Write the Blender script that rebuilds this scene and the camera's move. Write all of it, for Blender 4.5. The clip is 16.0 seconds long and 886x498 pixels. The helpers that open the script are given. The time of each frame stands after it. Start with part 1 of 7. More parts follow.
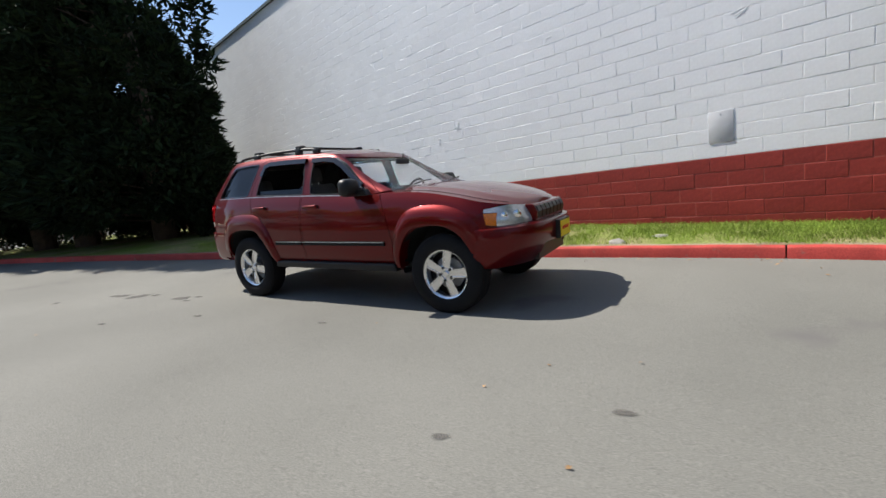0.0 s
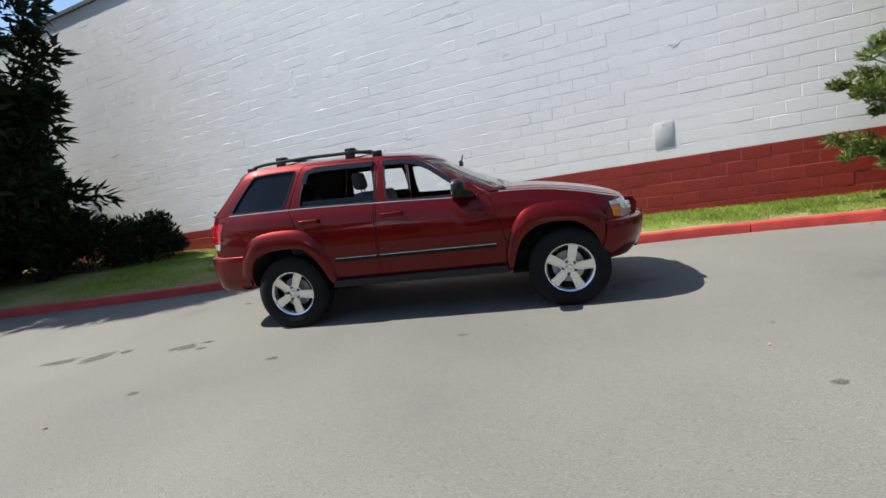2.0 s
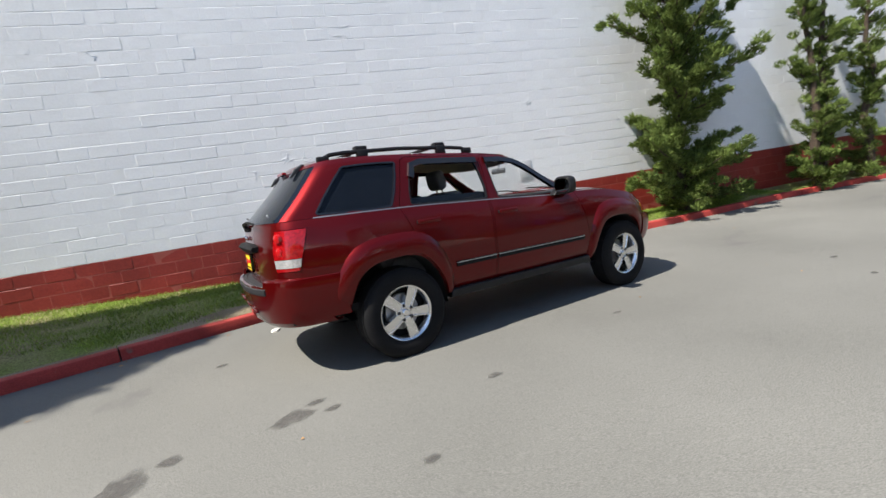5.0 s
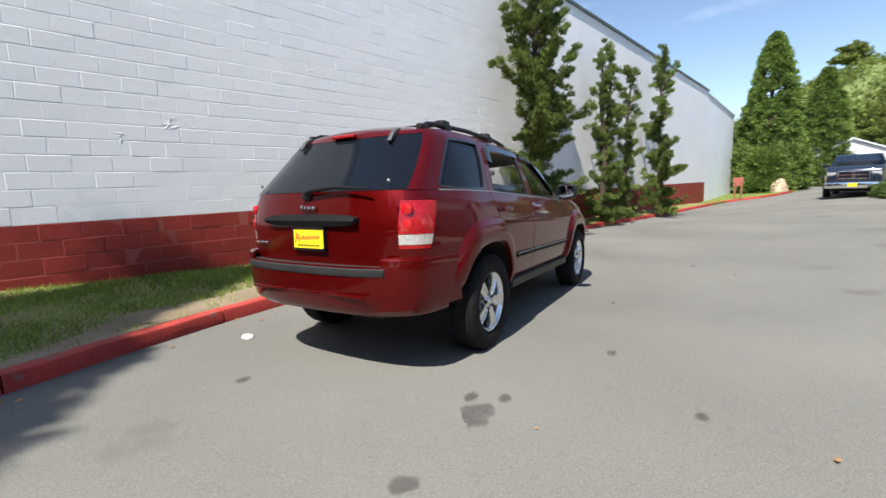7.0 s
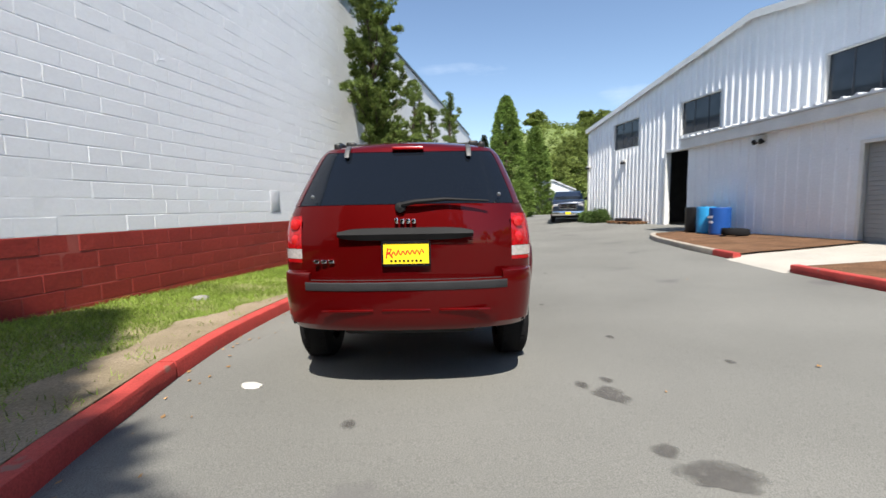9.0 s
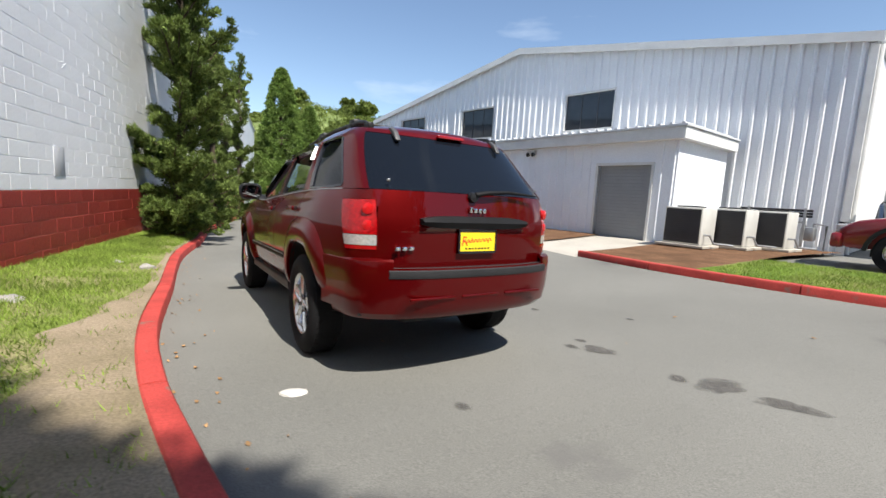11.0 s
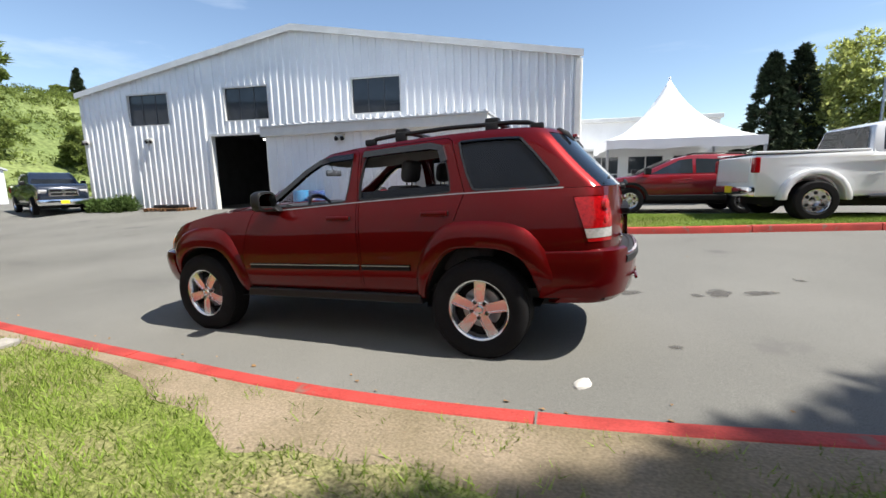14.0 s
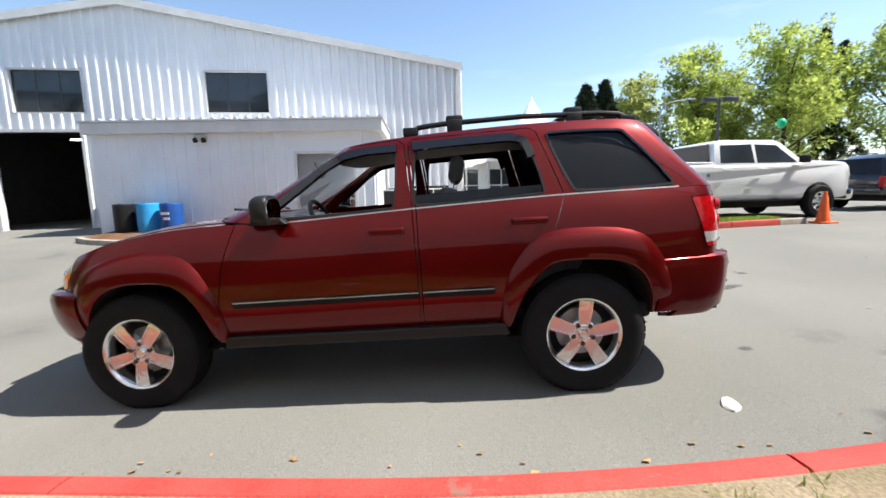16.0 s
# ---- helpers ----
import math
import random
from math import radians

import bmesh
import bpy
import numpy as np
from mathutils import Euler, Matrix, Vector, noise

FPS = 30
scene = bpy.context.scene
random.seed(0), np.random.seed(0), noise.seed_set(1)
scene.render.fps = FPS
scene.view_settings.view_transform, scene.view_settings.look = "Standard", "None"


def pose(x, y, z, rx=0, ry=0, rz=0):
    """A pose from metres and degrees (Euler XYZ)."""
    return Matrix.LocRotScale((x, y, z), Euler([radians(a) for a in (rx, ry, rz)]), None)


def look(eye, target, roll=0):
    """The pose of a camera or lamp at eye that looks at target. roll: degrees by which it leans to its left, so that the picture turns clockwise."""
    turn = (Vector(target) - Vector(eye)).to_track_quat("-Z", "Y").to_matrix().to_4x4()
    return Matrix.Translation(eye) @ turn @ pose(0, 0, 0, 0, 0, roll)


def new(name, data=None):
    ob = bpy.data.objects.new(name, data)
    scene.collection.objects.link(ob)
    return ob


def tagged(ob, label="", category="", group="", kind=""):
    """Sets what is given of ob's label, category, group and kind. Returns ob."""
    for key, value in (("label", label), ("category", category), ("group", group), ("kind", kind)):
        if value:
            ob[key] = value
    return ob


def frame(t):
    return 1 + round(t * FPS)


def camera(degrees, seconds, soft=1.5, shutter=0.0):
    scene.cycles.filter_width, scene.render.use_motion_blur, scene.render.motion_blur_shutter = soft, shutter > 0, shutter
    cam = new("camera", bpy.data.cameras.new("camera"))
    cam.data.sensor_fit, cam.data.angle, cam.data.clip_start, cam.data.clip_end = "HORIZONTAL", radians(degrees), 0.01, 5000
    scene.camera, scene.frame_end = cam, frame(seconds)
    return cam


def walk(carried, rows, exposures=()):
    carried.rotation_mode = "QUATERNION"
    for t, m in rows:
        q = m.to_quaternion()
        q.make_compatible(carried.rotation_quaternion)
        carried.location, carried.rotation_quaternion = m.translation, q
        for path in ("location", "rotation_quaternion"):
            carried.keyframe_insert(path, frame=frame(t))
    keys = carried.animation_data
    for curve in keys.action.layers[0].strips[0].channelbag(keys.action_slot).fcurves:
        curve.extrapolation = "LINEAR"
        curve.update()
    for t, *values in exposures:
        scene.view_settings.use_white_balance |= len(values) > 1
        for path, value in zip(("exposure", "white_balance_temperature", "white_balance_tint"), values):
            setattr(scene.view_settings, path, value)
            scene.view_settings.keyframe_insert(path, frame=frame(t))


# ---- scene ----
cam = camera(91.5, 16.0, soft=1.5, shutter=0.3)
PATH = [
    (0, (3.443, -4.149, 1.102), (2.398, -2.467, 0.821), -7.1),
    (0.5, (2.823, -4.393, 1.124), (1.905, -2.633, 0.877), -5.1),
    (1, (2.206, -4.627, 1.189), (1.515, -2.779, 0.864), -6.7),
    (1.5, (1.566, -4.806, 1.247), (0.98, -2.917, 0.947), -9.1),
    (2, (0.926, -4.928, 1.299), (0.599, -2.979, 0.991), -9.4),
    (2.5, (0.273, -4.947, 1.331), (0.116, -2.967, 1.098), -7.7),
    (3, (-0.367, -4.913, 1.35), (-0.296, -2.933, 1.073), -7.2),
    (3.5, (-0.99, -4.763, 1.355), (-0.689, -2.803, 1.093), -4.8),
    (4, (-1.599, -4.581, 1.378), (-0.968, -2.707, 1.078), -5.6),
    (4.2, (-1.846, -4.504, 1.393), (-1.154, -2.652, 1.088), -7.2),
    (6.3, (-3.892, -2.905, 1.311), (-2.416, -1.583, 1.042), -2.8),
    (6.5, (-4.02, -2.721, 1.328), (-2.493, -1.467, 1.022), -1.6),
    (7, (-4.371, -2.25, 1.306), (-2.671, -1.235, 1.023), -2.1),
    (7.5, (-4.617, -1.723, 1.289), (-2.818, -0.898, 1.003), -2.1),
    (8, (-4.863, -1.239, 1.302), (-2.952, -0.722, 1.016), -1.7),
    (8.5, (-4.949, -0.71, 1.283), (-2.991, -0.438, 0.982), -2.7),
    (9, (-5.025, -0.214, 1.283), (-3.034, -0.227, 1.088), -1.0),
    (9.5, (-4.994, 0.272, 1.27), (-3.042, -0.082, 1.024), -0.8),
    (10, (-4.932, 0.763, 1.273), (-3.044, 0.127, 1.095), 0.6),
    (10.2, (-4.899, 0.953, 1.282), (-3.078, 0.158, 1.053), 2.0),
    (12.3, (-3.806, 2.895, 1.283), (-2.41, 1.475, 1.097), 0.8),
    (12.5, (-3.646, 3.065, 1.311), (-2.413, 1.508, 1.072), 1.7),
    (13, (-3.187, 3.408, 1.337), (-2.139, 1.727, 1.061), -1.2),
    (13.5, (-2.764, 3.624, 1.349), (-1.858, 1.864, 1.062), -1.3),
    (14, (-2.297, 3.798, 1.349), (-1.55, 1.968, 1.04), -1.1),
    (14.5, (-1.823, 3.801, 1.328), (-1.18, 1.942, 0.968), -1.9),
    (15, (-1.359, 3.783, 1.301), (-0.961, 1.84, 1.044), -0.4),
    (15.5, (-0.945, 3.645, 1.292), (-0.702, 1.684, 0.982), -1.5),
    (16, (-0.606, 3.436, 1.3), (-0.547, 1.455, 1.032), -1.3),
]
EXPOSURES = [(0, 0.72), (1.5, 0.80), (3.5, 0.87), (7, 0.92), (9.5, 0.86), (12.5, 0.81), (14.5, 0.96), (16, 1.22)]
walk(cam, [(t, look(eye, target, roll)) for t, eye, target, roll in PATH], EXPOSURES)

# ---- sky and sun ----
SUN_WAY = Vector((-0.70, -0.018, 1.0)).normalized()
world = bpy.data.worlds.new("sky")
scene.world = world
world.use_nodes = True
wn, wl = world.node_tree.nodes, world.node_tree.links
sky = wn.new("ShaderNodeTexSky")
sky.sky_type, sky.sun_disc = "NISHITA", False
sky.sun_elevation = math.asin(SUN_WAY.z)
sky.sun_rotation = math.atan2(SUN_WAY.x, SUN_WAY.y)
sky.altitude, sky.air_density, sky.dust_density, sky.ozone_density = 200, 1.0, 0.35, 1.3
# thin high cloud streaks
wtc = wn.new("ShaderNodeTexCoord")
wmap = wn.new("ShaderNodeMapping")
wmap.inputs["Scale"].default_value = (0.7, 1.6, 6.0)
wmap.inputs["Rotation"].default_value = (0.15, 0.1, 0.5)
wno = wn.new("ShaderNodeTexNoise")
wno.inputs["Scale"].default_value, wno.inputs["Detail"].default_value, wno.inputs["Roughness"].default_value = 1.6, 7, 0.55
wra = wn.new("ShaderNodeValToRGB")
wra.color_ramp.elements[0].position, wra.color_ramp.elements[0].color = 0.585, (0, 0, 0, 1)
wra.color_ramp.elements[1].position, wra.color_ramp.elements[1].color = 0.90, (0.55, 0.55, 0.55, 1)
wmx = wn.new("ShaderNodeMixRGB")
wmx.inputs[2].default_value = (7.5, 8.0, 8.6, 1)
wl.new(wtc.outputs["Generated"], wmap.inputs[0])
wl.new(wmap.outputs[0], wno.inputs["Vector"])
wl.new(wno.outputs[0], wra.inputs[0])
wl.new(wra.outputs[0], wmx.inputs[0])
wl.new(sky.outputs[0], wmx.inputs[1])
wl.new(wmx.outputs[0], wn["Background"].inputs[0])
wn["Background"].inputs[1].default_value = 0.100

sun_data = bpy.data.lights.new("sun", "SUN")
sun_data.energy, sun_data.angle, sun_data.color = 5.0, radians(0.53), (1.0, 0.95, 0.87)
sun_lamp = new("sun", sun_data)
sun_lamp.matrix_basis = look(SUN_WAY * 60, (0, 0, 0))

# ---- materials ----


def mat(name, col, rough=0.6, metal=0.0, var=0.0, scale=6.0, fine=0.0, fscale=60.0, bump=0.0, bscale=None, bdist=0.01, coat=0.0, spec=0.5, col2=None, island=0.0, rnd=0.0, trans=0.0, ior=1.45, alpha=1.0, emit=None, wear=None):
    """A procedural surface: colour varied at a broad and a fine scale, with bump; rnd varies it per object, island per joined piece; wear: (colour, threshold, scale) blotches."""
    m = bpy.data.materials.new(name)
    m.use_nodes = True
    n, l = m.node_tree.nodes, m.node_tree.links
    b = n["Principled BSDF"]
    b.inputs["Roughness"].default_value, b.inputs["Metallic"].default_value = rough, metal
    b.inputs["Specular IOR Level"].default_value = spec
    b.inputs["Coat Weight"].default_value, b.inputs["Coat Roughness"].default_value = coat, 0.03
    b.inputs["Transmission Weight"].default_value, b.inputs["IOR"].default_value = trans, ior
    b.inputs["Alpha"].default_value = alpha
    if emit:
        b.inputs["Emission Color"].default_value, b.inputs["Emission Strength"].default_value = (*emit[0], 1), emit[1]
    b.inputs["Base Color"].default_value = (*col, 1)
    if not (var or fine or bump or island or rnd or wear):
        return m
    tc = n.new("ShaderNodeTexCoord")
    out = None

    def mix(a, fac, c, mode="MIX"):
        x = n.new("ShaderNodeMixRGB")
        x.blend_type = mode
        for i, v in ((0, fac), (1, a), (2, c)):
            if isinstance(v, (tuple, list)):
                x.inputs[i].default_value = (*v, 1)
            elif isinstance(v, float):
                x.inputs[i].default_value = v
            else:
                l.new(v, x.inputs[i])
        return x.outputs[0]

    def noise_fac(sc, lo, hi, detail=6.0):
        t = n.new("ShaderNodeTexNoise")
        t.inputs["Scale"].default_value, t.inputs["Detail"].default_value = sc, detail
        l.new(tc.outputs["Object"], t.inputs["Vector"])
        r = n.new("ShaderNodeMapRange")
        r.inputs["From Min"].default_value, r.inputs["From Max"].default_value = lo, hi
        l.new(t.outputs[0], r.inputs[0])
        return r.outputs[0]

    out = tuple(col)
    c2 = tuple(col2) if col2 else tuple(v * (1 - var) for v in col)
    if var or col2:
        out = mix(out, noise_fac(scale, 0.35, 0.68), c2)
    if fine:
        f = noise_fac(fscale, 0.3, 0.7, 3.0)
        dark = mix((1.0 - fine,) * 3, f, (1.0 + fine,) * 3)
        out = mix(out, 1.0, dark, "MULTIPLY")
    if island or rnd:
        src = n.new("ShaderNodeNewGeometry").outputs["Random Per Island"] if island else n.new("ShaderNodeObjectInfo").outputs["Random"]
        k = island or rnd
        g = mix((1.0 - k,) * 3, src, (1.0 + k,) * 3)
        out = mix(out, 1.0, g, "MULTIPLY")
    if wear:
        out = mix(out, noise_fac(wear[2], wear[1], wear[1] + 0.06, 8.0), tuple(wear[0]))
    if not isinstance(out, tuple):
        l.new(out, b.inputs["Base Color"])
    if bump:
        t = n.new("ShaderNodeTexNoise")
        t.inputs["Scale"].default_value, t.inputs["Detail"].default_value = bscale or fscale, 5
        l.new(tc.outputs["Object"], t.inputs["Vector"])
        bp = n.new("ShaderNodeBump")
        bp.inputs["Strength"].default_value, bp.inputs["Distance"].default_value = bump, bdist
        l.new(t.outputs[0], bp.inputs["Height"])
        l.new(bp.outputs[0], b.inputs["Normal"])
    return m


M = {}
M["asphalt"] = mat("asphalt", (0.177, 0.174, 0.158), 0.93, var=0.22, scale=0.35, fine=0.30, fscale=170, bump=0.35, bscale=240, bdist=0.004, spec=0.25, wear=((0.12, 0.115, 0.11), 0.645, 0.7))
M["stain"] = mat("oil_stain", (0.110, 0.104, 0.096), 0.85, var=0.3, scale=9, wear=((0.150, 0.143, 0.131), 0.56, 7.0), fine=0.3, fscale=170, bump=0.3, bscale=240, bdist=0.004, spec=0.3)
sn, sl = M["stain"].node_tree.nodes, M["stain"].node_tree.links
st_tc, st_no = sn.new("ShaderNodeTexCoord"), sn.new("ShaderNodeTexNoise")
st_no.inputs["Scale"].default_value, st_no.inputs["Detail"].default_value = 9.0, 6
st_len, st_sum, st_map = sn.new("ShaderNodeVectorMath"), sn.new("ShaderNodeMath"), sn.new("ShaderNodeMapRange")
st_off = sn.new("ShaderNodeVectorMath")
st_off.operation, st_off.inputs[1].default_value = "SUBTRACT", (0.5, 0.5, 0.5)
st_flat = sn.new("ShaderNodeVectorMath")
st_flat.operation, st_flat.inputs[1].default_value = "MULTIPLY", (1, 1, 0)
st_len.operation, st_sum.operation = "LENGTH", "ADD"
st_map.inputs["From Min"].default_value, st_map.inputs["From Max"].default_value = 1.02, 0.68
st_map.inputs["To Max"].default_value = 0.72
sl.new(st_tc.outputs["Generated"], st_off.inputs[0])
sl.new(st_off.outputs[0], st_flat.inputs[0])
sl.new(st_flat.outputs[0], st_len.inputs[0])
sl.new(st_tc.outputs["Object"], st_no.inputs["Vector"])
sl.new(st_len.outputs["Value"], st_sum.inputs[0])
sl.new(st_no.outputs[0], st_sum.inputs[1])
sl.new(st_sum.outputs[0], st_map.inputs[0])
sl.new(st_map.outputs[0], sn["Principled BSDF"].inputs["Alpha"])
M["grass_soil"] = mat("grass_soil", (0.15, 0.20, 0.04), 0.95, col2=(0.27, 0.23, 0.13), scale=0.9, fine=0.45, fscale=45, bump=0.8, bscale=50, bdist=0.03, spec=0.1)
M["grass"] = mat("grass_blade", (0.26, 0.36, 0.065), 0.7, island=0.45, var=0.45, scale=1.2, spec=0.2)
M["soil"] = mat("bare_soil", (0.275, 0.220, 0.155), 0.95, col2=(0.185, 0.150, 0.095), scale=2.0, fine=0.25, fscale=70, bump=0.7, bscale=60, bdist=0.012, spec=0.1)
M["lawn"] = mat("lawn", (0.10, 0.17, 0.03), 0.95, col2=(0.20, 0.20, 0.07), scale=1.3, fine=0.4, fscale=40, bump=0.8, bscale=45, bdist=0.03, spec=0.1)
M["mulch"] = mat("mulch", (0.17, 0.095, 0.055), 0.95, var=0.4, scale=2.2, fine=0.5, fscale=60, bump=0.8, bscale=55, bdist=0.02, spec=0.1)
M["concrete"] = mat("concrete", (0.42, 0.39, 0.34), 0.9, var=0.15, scale=1.6, fine=0.15, fscale=90, bump=0.15, bscale=120, bdist=0.003, spec=0.3)
M["kerb_red"] = mat("kerb_red_paint", (0.43, 0.055, 0.045), 0.72, var=0.30, scale=3.0, fine=0.2, fscale=80, bump=0.4, bscale=40, bdist=0.006, rnd=0.14, wear=((0.22, 0.10, 0.08), 0.635, 5.0), spec=0.35)
M["kerb_grey"] = mat("kerb_bare", (0.36, 0.32, 0.27), 0.9, var=0.25, scale=4.0, fine=0.25, fscale=80, bump=0.4, bscale=40, bdist=0.006, spec=0.3)
M["block_white"] = mat("block_white_paint", (0.79, 0.80, 0.815), 0.55, var=0.06, scale=0.5, fine=0.03, fscale=30, bump=0.22, bscale=9, bdist=0.012, rnd=0.018, spec=0.4)
M["block_white_rest"] = mat("block_white_paint_rest", (0.79, 0.80, 0.815), 0.55, var=0.06, scale=0.5, fine=0.03, fscale=30, bump=0.22, bscale=9, bdist=0.012, island=0.018, spec=0.4)
M["block_red"] = mat("block_red_paint", (0.27, 0.032, 0.024), 0.55, var=0.22, scale=1.4, fine=0.12, fscale=30, bump=0.35, bscale=14, bdist=0.012, rnd=0.08, spec=0.4)
M["block_red_rest"] = mat("block_red_paint_rest", (0.27, 0.032, 0.024), 0.55, var=0.22, scale=1.4, fine=0.12, fscale=30, bump=0.35, bscale=14, bdist=0.012, island=0.08, spec=0.4)
M["joint_white"] = mat("joint_white", (0.82, 0.83, 0.84), 0.7, var=0.12, scale=3)
M["joint_red"] = mat("joint_red", (0.32, 0.07, 0.055), 0.7, var=0.25, scale=3)
M["plaster_grey"] = mat("plaque_grey_paint", (0.52, 0.53, 0.55), 0.5, var=0.08, scale=5)
M["coping"] = mat("coping_metal", (0.10, 0.13, 0.12), 0.5, 0.3, var=0.2, scale=3)
M["paint"] = mat("dark_red_car_paint", (0.102, 0.0012, 0.0016), 0.41, 0.58, coat=1.0, fine=0.10, fscale=900, spec=0.10)
M["paint"].node_tree.nodes["Principled BSDF"].inputs["Coat IOR"].default_value = 1.33
M["glass"] = mat("clear_glass", (0.93, 0.96, 0.95), 0.0, trans=1.0, ior=1.15, alpha=0.25, spec=0.6)
M["tint"] = mat("tinted_glass", (0.006, 0.008, 0.012), 0.02, spec=0.30, alpha=0.95)
M["black_plastic"] = mat("black_plastic", (0.012, 0.012, 0.013), 0.42, spec=0.35, var=0.25, scale=8, fine=0.1, fscale=200)
M["matte_black"] = mat("matte_black_plastic", (0.009, 0.009, 0.010), 0.6, spec=0.18, var=0.25, scale=8)
M["pad_grey"] = mat("dark_grey_step_plastic", (0.028, 0.028, 0.030), 0.6, spec=0.25, var=0.25, scale=8, fine=0.15, fscale=200)
M["gloss_black"] = mat("gloss_black", (0.010, 0.010, 0.012), 0.10, coat=0.5)
M["grey_plastic"] = mat("grey_plastic", (0.062, 0.062, 0.066), 0.5, fine=0.15, fscale=200)
M["chrome"] = mat("chrome", (0.78, 0.79, 0.80), 0.10, 1.0)
M["alloy"] = mat("polished_alloy", (0.74, 0.75, 0.76), 0.20, 1.0, fine=0.05, fscale=40, bump=0.25, bscale=22, bdist=0.01)
M["rubber"] = mat("tyre_rubber", (0.011, 0.011, 0.012), 0.8, spec=0.2, var=0.3, scale=5, fine=0.2, fscale=90, bump=0.2, bscale=90, bdist=0.004)
M["under"] = mat("underbody", (0.012, 0.012, 0.012), 0.85, var=0.3, scale=6)
M["lens_red"] = mat("red_lens", (0.30, 0.004, 0.006), 0.12, coat=0.5, fine=0.35, fscale=55)
M["lens_bulb"] = mat("red_lens_bowl", (0.44, 0.010, 0.012), 0.15, coat=0.6, fine=0.2, fscale=90)
M["lens_clear"] = mat("clear_lens", (0.58, 0.57, 0.56), 0.14, 0.45, coat=0.6, fine=0.2, fscale=60)
M["lens_amber"] = mat("amber_lens", (0.75, 0.20, 0.015), 0.12, coat=0.6, fine=0.2, fscale=60)
M["plate_yellow"] = mat("yellow_dealer_plate", (0.85, 0.62, 0.02), 0.4, var=0.06, scale=20)
M["plate_red"] = mat("red_script", (0.60, 0.02, 0.015), 0.5)
M["seat_grey"] = mat("seat_cloth", (0.085, 0.085, 0.090), 0.85, var=0.25, scale=9, fine=0.2, fscale=120, bump=0.2, bscale=120, bdist=0.003)
M["dash"] = mat("dash_plastic", (0.035, 0.036, 0.040), 0.6, fine=0.15, fscale=160)
M["mirror"] = mat("mirror_glass", (0.85, 0.86, 0.87), 0.02, 1.0)
M["headliner"] = mat("headliner", (0.30, 0.28, 0.25), 0.9, var=0.1, scale=6)
M["siding"] = mat("white_metal_siding", (0.82, 0.83, 0.84), 0.42, var=0.08, scale=0.8, fine=0.04, fscale=25, spec=0.5, wear=((0.62, 0.62, 0.62), 0.70, 1.7))
M["annex"] = mat("painted_annex", (0.80, 0.83, 0.87), 0.55, var=0.07, scale=0.9, fine=0.05, fscale=25, wear=((0.55, 0.56, 0.58), 0.70, 2.3))
M["trim_white"] = mat("white_trim", (0.70, 0.70, 0.68), 0.5, var=0.12, scale=2.5, fine=0.06, fscale=40)
M["roof_metal"] = mat("roof_metal", (0.60, 0.62, 0.64), 0.4, 0.2, var=0.12, scale=1.5)
M["window_dark"] = mat("dark_window_glass", (0.035, 0.042, 0.050), 0.06, var=0.4, scale=1.3, spec=0.7)
M["shutter"] = mat("grey_rollup_door", (0.30, 0.31, 0.32), 0.55, 0.2, var=0.12, scale=1.5, fine=0.05, fscale=50)
# near-black stands in for unlit interior shade; also the coil's own dark colour
M["shade_and_coil"] = mat("interior_shade_and_coil", (0.06, 0.06, 0.062), 0.9, var=0.3, scale=2)
M["blue"] = mat("blue_plastic_drum", (0.03, 0.30, 0.62), 0.4, var=0.12, scale=4, fine=0.05, fscale=60)
M["blue_dark"] = mat("dark_blue_drum", (0.012, 0.07, 0.28), 0.4, var=0.15, scale=4)
M["white_paint"] = mat("white_car_paint", (0.80, 0.81, 0.82), 0.25, coat=0.8, var=0.03, scale=4)
M["red_paint"] = mat("bright_red_car_paint", (0.24, 0.006, 0.012), 0.3, 0.15, coat=1.0, var=0.05, scale=5)
M["navy_paint"] = mat("navy_car_paint", (0.014, 0.022, 0.040), 0.25, 0.2, coat=1.0, var=0.05, scale=5)
M["black_paint"] = mat("black_car_paint", (0.010, 0.011, 0.014), 0.22, 0.1, coat=1.0, var=0.05, scale=5)
M["tent"] = mat("white_tent_fabric", (0.82, 0.83, 0.84), 0.75, var=0.05, scale=1.2, bump=0.2, bscale=3, bdist=0.03)
M["cone"] = mat("orange_cone", (0.80, 0.12, 0.015), 0.5, var=0.15, scale=7)
M["wood"] = mat("brown_wood", (0.24, 0.12, 0.055), 0.8, var=0.3, scale=7, fine=0.2, fscale=60)
M["bark"] = mat("bark", (0.085, 0.060, 0.042), 0.95, var=0.45, scale=8, fine=0.3, fscale=50, bump=0.8, bscale=30, bdist=0.02)
M["juniper"] = mat("juniper_foliage", (0.150, 0.205, 0.050), 0.75, island=0.55, var=0.35, scale=1.2, spec=0.25)
M["cypress"] = mat("cypress_foliage", (0.165, 0.245, 0.055), 0.8, island=0.5, var=0.35, scale=0.9, spec=0.2)
# foliage coloured near black for its backlit, shaded side
M["backlit_conifer"] = mat("backlit_conifer_foliage", (0.017, 0.030, 0.012), 0.85, island=0.5, var=0.4, scale=0.8, spec=0.15)
M["far_conifer"] = mat("far_conifer_foliage", (0.045, 0.062, 0.032), 0.85, island=0.5, var=0.4, scale=0.8, spec=0.15)
M["leaf"] = mat("spring_leaves", (0.42, 0.50, 0.12), 0.7, island=0.45, var=0.3, scale=0.5, spec=0.25)
M["leaf_pale"] = mat("pale_spring_leaves", (0.44, 0.48, 0.16), 0.7, island=0.4, var=0.25, scale=0.5, spec=0.25)
M["shrub"] = mat("hillside_shrub", (0.10, 0.155, 0.045), 0.85, island=0.55, var=0.35, scale=0.3, spec=0.15)
